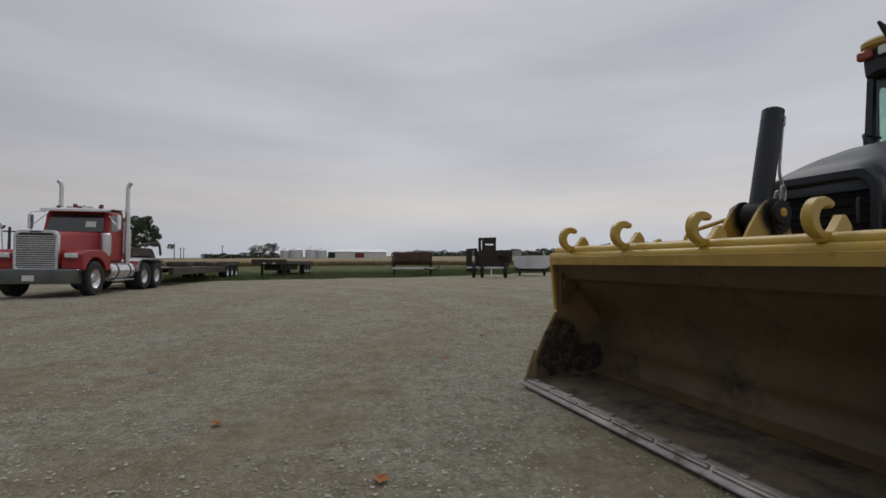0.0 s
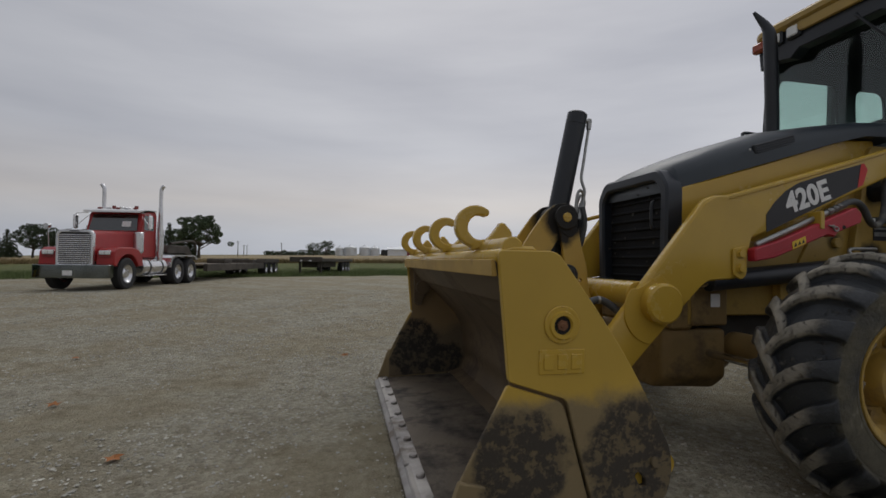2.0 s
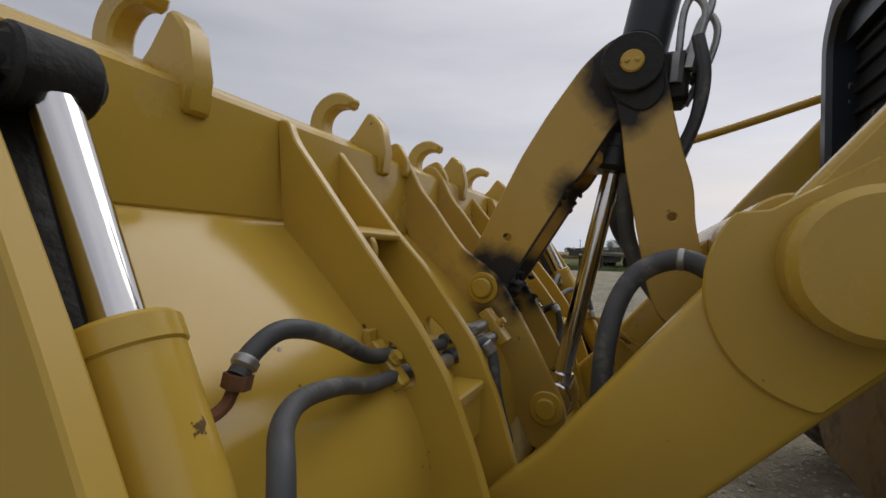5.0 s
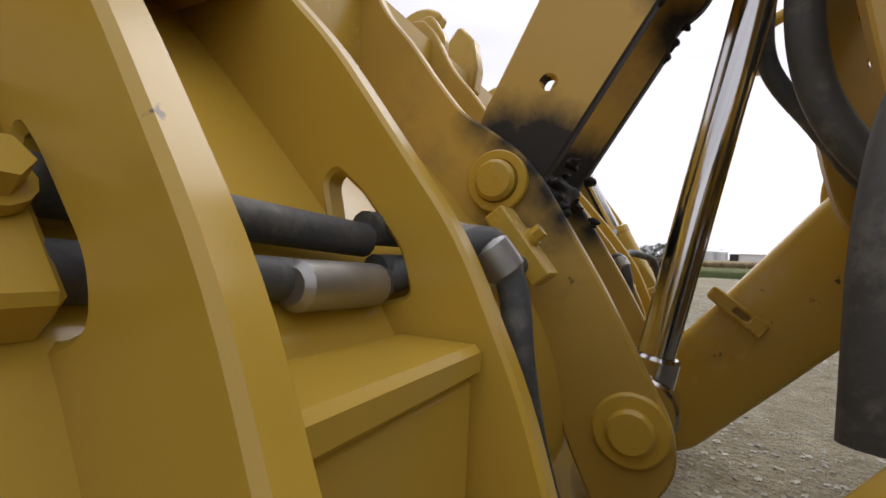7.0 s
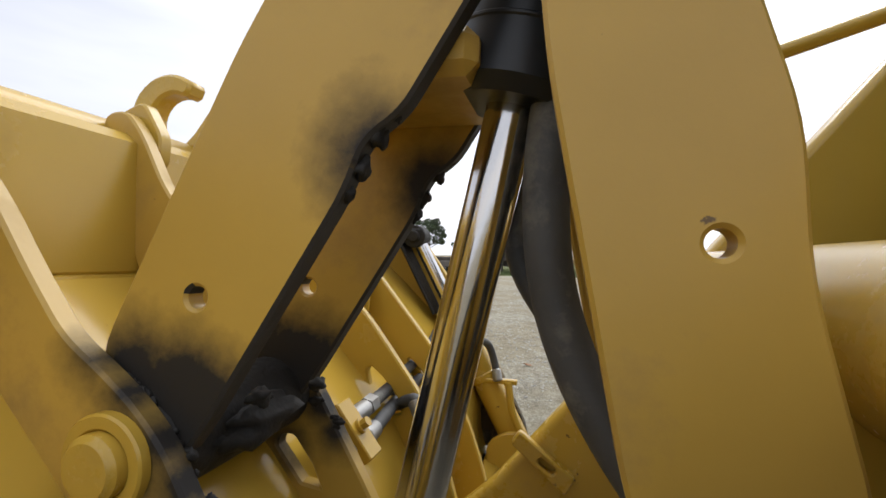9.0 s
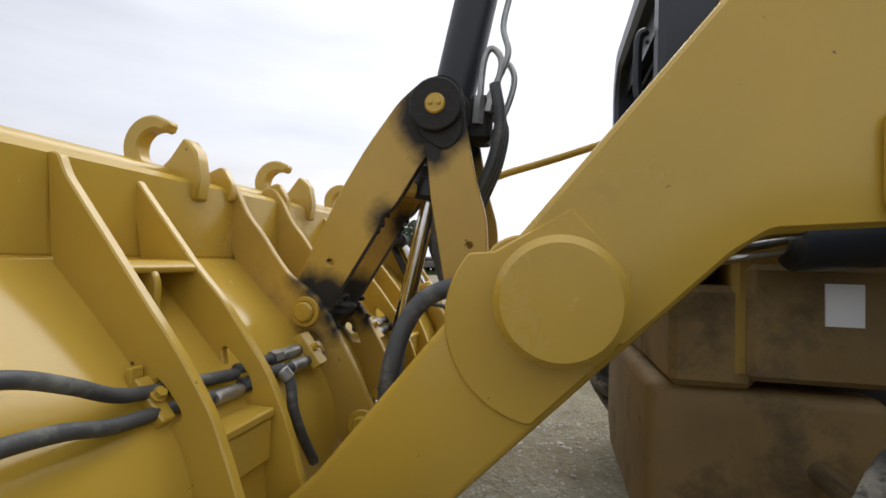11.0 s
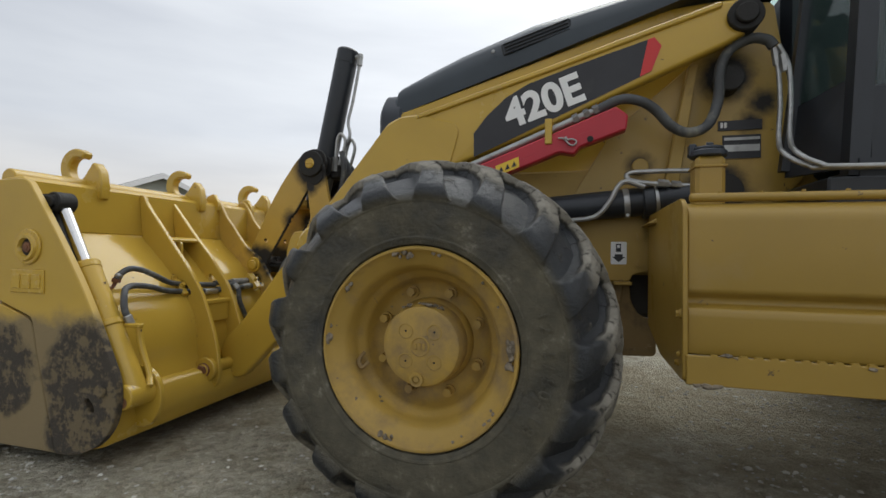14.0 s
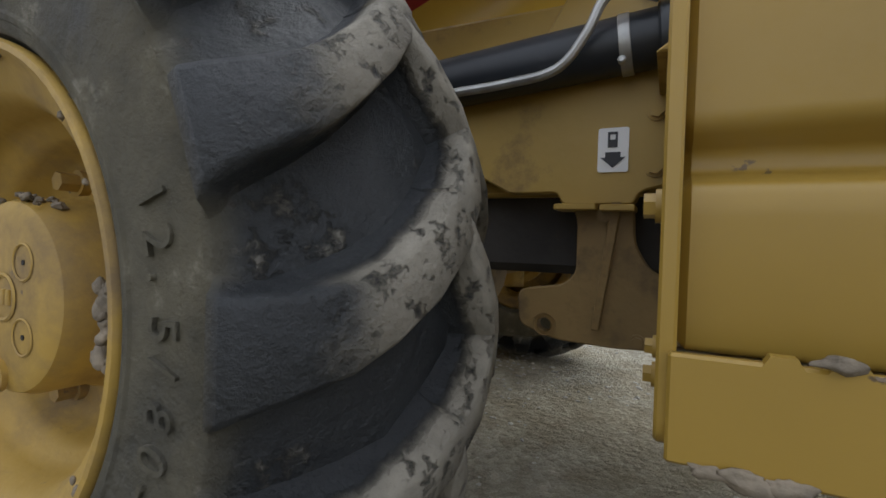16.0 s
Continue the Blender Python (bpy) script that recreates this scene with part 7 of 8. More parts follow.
part("visor", plate(rounded([(0.86, 2.40), (0.88, 2.47), (1.25, 2.545), (1.95, 2.56), (1.95, 2.52), (1.25, 2.50), (1.08, 2.42)], 0.01), -0.86, 0.86, axis="x", bev=0.01), TRIMWHITE, cabm, "white roof visor")
for x in (-0.55, -0.28, 0.0, 0.28, 0.55):
    part("roof_marker", box(x - 0.05, x + 0.05, 1.15, 1.26, 2.53, 2.59, 0.015), BARNRED if abs(x) != 0.28 else SILVER, cabm)
for x in (-0.2, 0.5):
    part("beacon", cyl((x, 1.35, 2.55), (x, 1.35, 2.66), 0.055, 14), BARNRED, cabm, "amber-red beacon")
part("air_horn", cyl((0.1, 1.2, 2.59), (0.1, 1.7, 2.62), 0.035, 12), SILVER, cabm)
part("spot_lamp", join(tube([(-1.02, -0.3, 1.2), (-1.05, -0.32, 1.86)], 0.012, 8), cyl((-1.05, -0.40, 1.86), (-1.05, -0.28, 1.86), 0.075, 16)), SILVER, tr, "fender-mounted round lamp")
part("chassis", box(-0.36, 0.36, -0.6, 4.85, 0.62, 0.85, 0.02), TRUCKBLACK, tr)
part("deck_plate", box(-0.55, 0.55, 2.15, 2.9, 0.95, 1.0, 0.01), SILVER, tr)
part("fifth_wheel", plate(rounded([(-0.45, 3.2), (-0.45, 4.2), (0.45, 4.2), (0.45, 3.2)], 0.15), 1.02, 1.10, axis="z", bev=0.01), TRUCKBLACK, tr)
TRUCK_AT = pose(-9.47, 13.5, -0.02, 0, 0, -7.0)
tr.matrix_world = TRUCK_AT

# -- lowboy trailer coupled behind it --
lb = thing("lowboy_trailer", "low dark equipment trailer with timber deck on the gravel", "trailer")
part("gooseneck", plate(rounded([(3.4, 1.12), (3.5, 1.45), (5.15, 1.45), (5.55, 1.05), (5.55, 0.45), (5.3, 0.45), (5.1, 1.05), (4.8, 1.15)], 0.12), -0.55, 0.55, axis="x", bev=0.03), TRAILERSTEEL, lb, "dark folded gooseneck")
for s in (-1, 1):
    part("neck_arm", tube(smooth_path([(s * 0.6, 3.5, 1.5), (s * 0.65, 4.6, 1.62), (s * 0.7, 5.3, 1.62), (s * 0.7, 5.5, 1.2)], 5), 0.045, 10), TRAILERSTEEL, lb)
    part("deck_rail", box(s * 1.0, s * 1.18, 5.5, 13.6, 0.42, 0.74, 0.02), TRAILERSTEEL, lb)
    for y in (14.3, 15.4, 16.5):
        far_wheel("trailer_wheel", lb, s * 0.95, y, 0.44, 0.42, SILVER, 0.25)
    part("wheel_cover", plate(rounded([(13.7, 0.75), (13.8, 0.98), (17.0, 0.98), (17.1, 0.75)], 0.05), s * 0.7, s * 1.2, axis="x", bev=0.01), TRAILERSTEEL, lb)
for k in range(27):
    part("deck_plank", box(-1.0, 1.0, 5.55 + 0.3 * k, 5.83 + 0.3 * k, 0.66, 0.72, 0.006), TRAILERWOOD, lb)
part("rear_frame", box(-0.6, 0.6, 13.5, 17.2, 0.5, 0.92, 0.02), TRAILERSTEEL, lb)
part("cargo_block", box(-0.5, 0.4, 9.6, 10.6, 0.72, 0.96, 0.05, 2), TRAILERSTEEL, lb, "dark spare part strapped to the deck")
lb.matrix_world = TRUCK_AT

# -- flatbed trailer --
fb = thing("flatbed_trailer", "dark flatbed trailer with weathered timber deck parked by the field", "trailer")
part("deck_frame", box(-1.22, 1.22, 0, 10.5, 0.95, 1.18, 0.02), TRAILERSTEEL, fb)
for k in range(8):
    part("deck_plank", box(-1.22 + 0.305 * k, -0.93 + 0.305 * k, 0, 10.5, 1.18, 1.22, 0.005), TRAILERWOOD, fb)
part("head_rail", box(-1.26, 1.26, -0.08, 0.06, 0.92, 1.30, 0.02), TRAILERSTEEL, fb)
for s in (-1, 1):
    part("landing_leg", box(s * 0.75, s * 0.9, 1.0, 1.2, 0.02, 0.95, 0.01), TRAILERSTEEL, fb)
    for y in (7.0, 8.1, 9.2):
        far_wheel("trailer_wheel", fb, s * 0.95, y, 0.46, 0.45, SILVER, 0.25)
    part("tail_lamp", box(s * 0.25, s * 0.45, -0.10, -0.08, 0.98, 1.06, 0.005), WHITE, fb)
part("under_box", box(-0.6, 0.6, 0.8, 6.5, 0.5, 0.95, 0.03), TRAILERSTEEL, fb)
fb.matrix_world = pose(-4.4, 29.0, float(land_rise(-4.4, 29.0)), 0, 0, -14.0) @ Matrix.Diagonal((0.84, 0.84, 0.86, 1))

# -- implements at the lot's far edge --
sd = thing("seed_drill", "rust-red grain drill with long hopper on the grass", "farm implement")
part("hopper", plate(rounded([(-0.6, 1.25), (-0.55, 1.95), (0.55, 1.95), (0.6, 1.25), (0.2, 0.95), (-0.2, 0.95)], 0.05), -2.1, 2.1, axis="x", bev=0.02), RUST, sd, "long rusted hopper")
part("hopper_lid", box(-2.15, 2.15, -0.5, 0.5, 1.93, 2.02, 0.03), RUST, sd)
part("frame_bar", box(-2.2, 2.2, -0.75, -0.6, 0.55, 0.72, 0.02), BARNWHITE, sd, "pale front bar")
for s in (-1, 1):
    far_wheel("drill_wheel", sd, s * 2.0, 0.0, 0.5, 0.22, RUST, 0.3)
part("end_frame", join(*[box(s * 2.15, s * 2.3, -0.7, 0.7, 0.6, 1.6, 0.02) for s in (-1,)]), RUST, sd)
part("hitch", tube([(1.2, -0.7, 0.6), (2.6, -1.6, 0.5), (3.0, -1.6, 1.2)], 0.06, 8), RUST, sd)
for k in range(12):
    part("opener", tube([(-1.9 + 0.34 * k, -0.2, 0.95), (-1.9 + 0.34 * k, 0.15, 0.15)], 0.04, 6), RUST, sd)
sd.matrix_world = pose(5.35, 31.2, float(land_rise(5.35, 31.2)), 0, 0, -14) @ Matrix.Diagonal((0.66, 0.7, 0.84, 1))

fm = thing("harvest_machine", "dark tall-framed old harvesting machine with open side bays", "farm implement")
part("tall_box", plate([(-0.7, 0.9), (-0.7, 3.25), (0.95, 3.3), (0.95, 0.9)], -0.55, 0.55, holes=[[(-0.48, 1.8), (-0.48, 3.1), (-0.34, 3.1), (-0.34, 1.8)], [(-0.1, 2.65), (-0.1, 2.8), (0.75, 2.8), (0.75, 2.65)]], bev=0.01), DARKRUST, fm, "dark open-sided elevator box")
part("low_box", plate([(-1.9, 0.5), (-1.9, 2.35), (-0.85, 2.4), (-0.85, 0.5)], -0.6, 0.6, holes=[[(-1.35, 1.2), (-1.35, 2.2), (-1.05, 2.2), (-1.05, 1.2)]], bev=0.01), DARKRUST, fm)
part("body", box(-0.8, 2.2, -0.7, 0.7, 0.9, 1.9, 0.05), DARKRUST, fm)
part("rear_cover", box(1.0, 2.5, -0.7, 0.7, 1.2, 2.25, 0.08), DARKRUST, fm)
for x in (-1.2, -0.4, 1.8):
    far_wheel("machine_wheel", fm, x, -0.75, 0.62, 0.3, RUST, 0.3).rotation_euler = (0, 0, 0)
part("cross_bar", box(-1.9, 1.9, -0.82, -0.72, 0.75, 0.9, 0.01), BARNWHITE, fm)
part("prop_leg", box(0.4, 0.52, -0.95, -0.85, 0, 0.7, 0.01), BARNWHITE, fm)
fm.matrix_world = pose(9.1, 26.6, float(land_rise(9.1, 26.6)), 0, 0, -20) @ Matrix.Diagonal((0.68, 0.7, 0.80, 1))

wg = thing("farm_wagon", "grey-sided farm wagon with a ladder at the field edge", "wagon")
part("box", plate(rounded([(-2.2, 1.0), (-2.2, 1.95), (2.2, 1.95), (2.2, 1.0), (1.6, 0.7), (-1.6, 0.7)], 0.05), -0.9, 0.9, bev=0.02), GALV, wg, "pale wagon box")
part("ladder", join(*[box(-0.6, -0.1, -0.98, -0.92, 0.8 + 0.22 * k, 0.86 + 0.22 * k, 0) for k in range(6)], box(-0.62, -0.56, -0.98, -0.9, 0.7, 2.0, 0), box(-0.14, -0.08, -0.98, -0.9, 0.7, 2.0, 0)), TRIMWHITE, wg, "white ladder")
for x in (-1.5, 1.5):
    far_wheel("wagon_wheel", wg, x, -0.7, 0.4, 0.25, BARNWHITE, 0.2)
    far_wheel("wagon_wheel", wg, x, 0.7, 0.4, 0.25, BARNWHITE, 0.2)
part("running_gear", box(-2.0, 2.0, -0.6, 0.6, 0.45, 0.72, 0.03), TRUCKBLACK, wg)
wg.matrix_world = pose(14.0, 29.2, float(land_rise(14.0, 29.2)), 0, 0, -28) @ Matrix.Diagonal((0.60, 0.65, 0.74, 1))

# -- open-fronted shed with gable --
def siding(w, z0, z1, slope_at, step=0.16):
    """Lapped boards across a gable end; slope_at gives the half width at a height."""
    bm = []
    z = z0
    while z < z1 - 0.02:
        a, b = slope_at(z), slope_at(min(z + step, z1))
        bm.append(plate([(-a, z), (a, z), (b, min(z + step, z1)), (-b, min(z + step, z1))], -0.02, -0.005, bev=0))
        z += step
    return bm

shed = thing("open_shed", "grey-sided gable shed with open carport end and white posts", "shed", at=(0, 0, 0))
HW, EAVE, PEAK, LONG, OPEN = 2.75, 2.5, 3.75, 11.0, 5.0
half_at = lambda z: max(0.05, (HW + 0.1) * (PEAK - 0.08 - z) / (PEAK - 0.08 - EAVE))
part("gable_wall", plate([(-HW - 0.1, EAVE), (0, PEAK - 0.08), (HW + 0.1, EAVE)], 0.0, 0.12, bev=0), SIDING, shed, "grey-green lapped gable")
k = 0
z = EAVE
while z < PEAK - 0.25:
    a, b = half_at(z), half_at(z + 0.15)
    lap = plate([(-a, z), (a, z), (b, z + 0.15), (-b, z + 0.15)], -0.03, -0.004, bev=0)
    for v in lap.verts:
        if v.co.z > z + 0.1 and v.co.y < -0.02:
            v.co.y = -0.008
    part("siding_board", lap, SIDING, shed)
    z += 0.15
rise = PEAK - EAVE
for s in (-1, 1):
    part("roof_slope", plate([(0, PEAK + 0.06), (s * (HW + 0.45), EAVE - 0.14 + 0.06), (s * (HW + 0.45), EAVE - 0.20 + 0.04), (0, PEAK - 0.02)], -0.35, LONG, bev=0), SHINGLE, shed, "charcoal shingle roof slope")
    part("rake_board", plate([(0, PEAK + 0.05), (s * (HW + 0.48), EAVE - 0.16 + 0.05), (s * (HW + 0.48), EAVE - 0.33), (0, PEAK - 0.16)], -0.40, -0.36, bev=0), TRIMWHITE, shed, "white rake board")
    part("fascia", box(s * (HW + 0.44), s * (HW + 0.50), -0.4, LONG, EAVE - 0.32, EAVE - 0.10, 0.01), TRIMWHITE, shed)
    post = part("post", box(s * HW - 0.085, s * HW + 0.085, 0.02, 0.19, 0, EAVE - 0.05, 0.01), TRIMWHITE, shed, "white square post")
    part("post_foot", box(s * HW - 0.13, s * HW + 0.13, -0.02, 0.23, 0, 0.16, 0.02), TRIMWHITE, post)
    part("downpipe", tube(smooth_path([(s * (HW + 0.42), -0.05, EAVE - 0.2), (s * (HW + 0.2), -0.03, EAVE - 0.32), (s * (HW + 0.12), -0.03, EAVE - 0.5), (s * (HW + 0.12), -0.03, 0.25)], 4), 0.045, 8), TRIMWHITE, shed)
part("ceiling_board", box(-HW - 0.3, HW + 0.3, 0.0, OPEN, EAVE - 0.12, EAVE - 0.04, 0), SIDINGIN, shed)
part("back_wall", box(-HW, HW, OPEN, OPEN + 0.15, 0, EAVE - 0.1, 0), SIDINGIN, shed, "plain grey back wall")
for s in (-1,):
    part("long_wall", box(-HW, -HW + 0.12, OPEN, LONG, 0, EAVE - 0.1, 0), SIDING, shed)
part("long_wall", box(HW - 0.12, HW, OPEN + 0.15, LONG, 0, EAVE - 0.1, 0), SIDING, shed)
part("end_wall", box(-HW, HW, LONG - 0.12, LONG, 0, EAVE - 0.1, 0), SIDING, shed)
part("end_gable", plate([(-HW, EAVE), (0, PEAK - 0.06), (HW, EAVE)], LONG - 0.12, LONG - 0.01, bev=0), SIDING, shed)
part("beam", box(-HW - 0.05, HW + 0.05, 0.0, 0.2, EAVE - 0.28, EAVE + 0.02, 0.01), SIDING, shed)
shed.matrix_world = pose(-15.75, 12.75, 0, 0, 0, 65.0)

hang = thing("wheel_rim_on_post", "old dark tyre leaning against the white post", "tyre")
part("tyre_ring", moved(lathe([(0.12, -0.06), (0.19, -0.075), (0.23, -0.04), (0.23, 0.04), (0.19, 0.075), (0.12, 0.06), (0.12, -0.06)], 24), Matrix.Identity(4)), FARTYRE, hang)
hang.matrix_world = pose(-14.55, 14.72, 0.225, 8, 0, 70)

# -- garage building --
gar = thing("garage_building", "grey-sided garage building with dark roof and white doors", "building")
part("wall_block", box(-12.5, 0, 0, 7, 0, 2.6, 0), SIDING, gar, "grey siding wall")
for k in range(16):
    part("siding_board", box(-12.5, 0, -0.02, 0.0, 0.1 + 0.155 * k, 0.24 + 0.155 * k, 0.004), SIDING, gar)
part("roof_slope", plate([(-0.5, 2.52), (-0.5, 2.62), (3.5, 3.75), (3.5, 3.65)], -12.9, 0.4, axis="x", bev=0), SHINGLE, gar, "charcoal shingle roof slope")
part("roof_slope", plate([(7.5, 2.52), (7.5, 2.62), (3.5, 3.75), (3.5, 3.65)], -12.9, 0.4, axis="x", bev=0), SHINGLE, gar)
part("fascia", box(-12.9, 0.4, -0.54, -0.48, 2.42, 2.62, 0.01), TRIMWHITE, gar)
for x, w in ((-2.9, 1.3), (-5.8, 1.3)):
    d = part("garage_door", box(x - w, x + w, -0.06, -0.025, 0.0, 2.2, 0.01), TRIMWHITE, gar, "white panelled garage door")
    for j in range(4):
        for i in range(4):
            part("door_panel", box(x - w + 0.12 + i * 0.62, x - w + 0.62 + i * 0.62, -0.075, -0.058, 0.12 + j * 0.52, 0.50 + j * 0.52, 0.012), DARKGLASS if j == 2 and i in (1, 2) else TRIMWHITE, d)
d = part("entry_door", box(-9.4, -8.55, -0.06, -0.025, 0.02, 2.1, 0.01), TRIMWHITE, gar, "white entry door with a dark pane")
part("pane", box(-9.15, -8.8, -0.07, -0.06, 1.35, 1.85, 0), DARKGLASS, d)
part("porch_gable", plate([(-11.9, 2.55), (-9.9, 3.45), (-7.9, 2.55)], -0.5, 0.0, bev=0), SIDING, gar)
for s in (-1, 1):
    part("porch_rake", plate([(-9.9, 3.55), (-9.9 + s * 2.25, 2.52), (-9.9 + s * 2.25, 2.38), (-9.9, 3.40)], -0.58, -0.5, bev=0), TRIMWHITE, gar)
    part("porch_roof", plate([(-9.9, 3.60), (-9.9 + s * 2.3, 2.55), (-9.9 + s * 2.3, 2.50), (-9.9, 3.53)], -0.6, 3.2, bev=0), SHINGLE, gar)
gar.matrix_world = pose(-20.6, 11.4, 0, 0, 0, 5.0)
for x, y in ((-21.4, 10.9), (-24.2, 10.75)):
    cone = thing("planter_pot", "small red-orange pot by the garage wall", "pot", "pots by the garage")
    part("pot_body", tube([(0, 0, 0), (0, 0, 0.28)], [0.16, 0.2], 14), BARNRED, cone)
    cone.location = (x, y, 0)

# -- six-wheel utility cart --
gt = thing("utility_cart", "green six-wheeled utility cart with yellow rims under the carport", "utility cart")
part("cargo_box", plate(rounded([(-1.35, 0.62), (-1.35, 0.98), (0.0, 0.98), (0.05, 0.62)], 0.03), -0.62, 0.62, bev=0.02), GREENPAINT, gt, "green cargo box")
part("front_body", plate(rounded([(0.55, 0.40), (0.55, 0.66), (0.80, 0.92), (1.0, 0.95), (1.42, 0.72), (1.48, 0.45), (1.2, 0.38)], 0.05), -0.55, 0.55, bev=0.04), GREENPAINT, gt)
part("seat", join(box(0.05, 0.5, -0.5, 0.5, 0.60, 0.74, 0.03), box(0.02, 0.12, -0.5, 0.5, 0.72, 1.12, 0.03)), TRUCKBLACK, gt, "black bench seat")
part("floor_pan", box(-1.3, 1.3, -0.5, 0.5, 0.33, 0.45, 0.02), TRUCKBLACK, gt)
part("steering_wheel", moved(lathe([(0.15, -0.012), (0.165, 0), (0.15, 0.012), (0.135, 0), (0.15, -0.012)], 20), pose(0.72, -0.2, 1.02, 0, 0, 55)), TRUCKBLACK, gt)
part("side_rail", tube(smooth_path([(0.0, -0.6, 1.0), (0.2, -0.6, 1.0), (0.35, -0.6, 0.75), (0.55, -0.6, 0.45)], 4), 0.022, 8), GREENPAINT, gt)
for x in (-1.0, -0.35, 1.1):
    for s in (-1, 1):
        w = far_wheel("cart_wheel", gt, x, s * 0.55, 0.30, 0.26, WHEELYEL, 0.14, "bright yellow rim")
        w.rotation_euler = (0, 0, math.pi / 2)
gt.matrix_world = pose(-16.55, 10.75, 0, 0, 0, 72)

mw = thing("walk_behind_mower", "red walk-behind tiller parked in the carport", "tiller")
part("engine", join(box(-0.25, 0.2, -0.2, 0.2, 0.3, 0.62, 0.04), cyl((0, 0, 0.6), (0, 0, 0.72), 0.12, 14)), TRUCKBLACK, mw)
part("deck", box(-0.1, 0.55, -0.28, 0.28, 0.14, 0.42, 0.05), BARNRED, mw, "red tine housing")
for s in (-1, 1):
    part("handle", tube([(-0.2, s * 0.2, 0.45), (-0.85, s * 0.28, 0.95)], 0.02, 8), TRUCKBLACK, mw)
    far_wheel("tiller_wheel", mw, -0.1, s * 0.28, 0.2, 0.12, BARNWHITE, 0.09).rotation_euler = (0, 0, math.pi / 2)
mw.matrix_world = pose(-15.95, 12.55, 0, 0, 0, 60)
copy_thing(mw, pose(-16.25, 13.3, 0, 0, 0, 95))
crate = single("storage_crate", box(-0.25, 0.25, -0.2, 0.2, 0, 0.42, 0.02), BARNWHITE, "pale storage crate under the carport", "crate")
crate.matrix_world = pose(-15.75, 14.0, 0, 0, 0, 60)

# -- silos, barn and far buildings --
def polar(az, dist, z=0.0):
    x, y = -3.0 - dist * math.sin(radians(az)), -2.2 + dist * math.cos(radians(az))
    return Vector((x, y, z + float(land_rise(x, y))))

for az, dia, h in ((0.03, 4.4, 5.3), (-1.2, 6.3, 5.7), (-2.9, 5.5, 5.7), (-4.05, 5.0, 5.3)):
    silo = thing("grain_silo", "round galvanised grain silo with conical roof", "silo", "silos by the farmstead")
    part("drum", tube([(0, 0, 0), (0, 0, h * 0.8)], dia / 2, 28), GALV, silo)
    part("cone_roof", tube([(0, 0, h * 0.8), (0, 0, h), (0, 0, h + 0.3)], [dia / 2 + 0.1, 0.5, 0.3], 28), GALV, silo)
    for k in range(6):
        part("hoop", tube([(0, 0, 0.62 * k + 0.4), (0, 0, 0.62 * k + 0.48)], dia / 2 + 0.04, 28), GALV, silo)
    silo.location = polar(az, 235)
barn = thing("long_barn", "long low white barn with a red middle door", "barn")
part("barn_wall", box(-14, 13, 0, 10, 0, 4.9, 0), BARNWHITE, barn)
part("barn_roof", plate([(-0.6, 4.7), (5, 6.7), (10.6, 4.7), (10.6, 4.9), (5, 6.9), (-0.6, 4.9)], -14.4, 13.4, axis="x", bev=0), GALV, barn)
part("barn_door", box(-3.5, 1.2, -0.2, 0.0, 0, 4.0, 0.02), BARNRED, barn, "red sliding door")
part("dark_wing", box(-17.5, -14.2, -1, 6, 0, 4.6, 0.05), TRUCKBLACK, barn)
barn.matrix_world = Matrix.Translation(polar(-8.75, 235)) @ pose(0, 0, 0, 0, 0, -8) @ Matrix.Diagonal((0.92, 0.92, 0.72, 1))
house = thing("far_farmhouse", "small pale farm building on the far rise", "building")
part("house_wall", box(-5, 5, -3, 3, 0, 6.5, 0), SIDING, house)
part("house_roof", plate([(-3.4, 6.4), (0, 8.0), (3.4, 6.4)], -5.3, 5.3, axis="x", bev=0), SHINGLE, house)
house.matrix_world = Matrix.Translation(polar(-27.3, 240)) @ pose(0, 0, 0, 0, 0, 20) @ Matrix.Scale(0.55, 4)
for az, dist, h in ((11.2, 190, 6.3), (10.6, 205, 5.2), (6.6, 200, 6.0), (24.4, 62, 4.2), (10.3, 230, 5.5)):
    pole = thing("utility_pole", "thin weathered wooden pole standing in the field", "pole", "poles in the field")
    part("shaft", tube([(0, 0, 0), (0, 0, h)], [0.16, 0.11], 8), BARK, pole)
    part("cross_arm", box(-0.5, 0.5, -0.06, 0.06, h - 0.5, h - 0.36, 0.01), BARK, pole)
    pole.location = polar(az, dist)

# -- trees --
def leaf_cloud(blobs, count, size, seed, flat=1.0):
    rg = np.random.RandomState(seed)
    v, f = [], []
    tot = sum(b[3] ** 2 for b in blobs)
    for bx, by, bz, br in blobs:
        k = int(count * br * br / tot)
        d = rg.normal(size=(k, 3))
        d /= np.linalg.norm(d, axis=1)[:, None]
        rad = br * rg.uniform(0.55, 1.08, k) ** 0.6
        c = np.array([bx, by, bz]) + d * rad[:, None] * np.array([1, 1, flat])
        a = rg.normal(size=(k, 3))
        a /= np.linalg.norm(a, axis=1)[:, None]
        b = np.cross(a, rg.normal(size=(k, 3)))
        b /= np.linalg.norm(b, axis=1)[:, None]
        s = size * rg.uniform(0.6, 1.4, k)[:, None]
        quad = np.stack([c - a * s, c + b * s * 0.5, c + a * s, c - b * s * 0.5], 1)
        v.append(quad.reshape(-1, 3))
    v = np.concatenate(v)
    f = np.arange(len(v)).reshape(-1, 4)
    me = bpy.data.meshes.new("crown")
    me.from_pydata(v.tolist(), [], f.tolist())
    return me

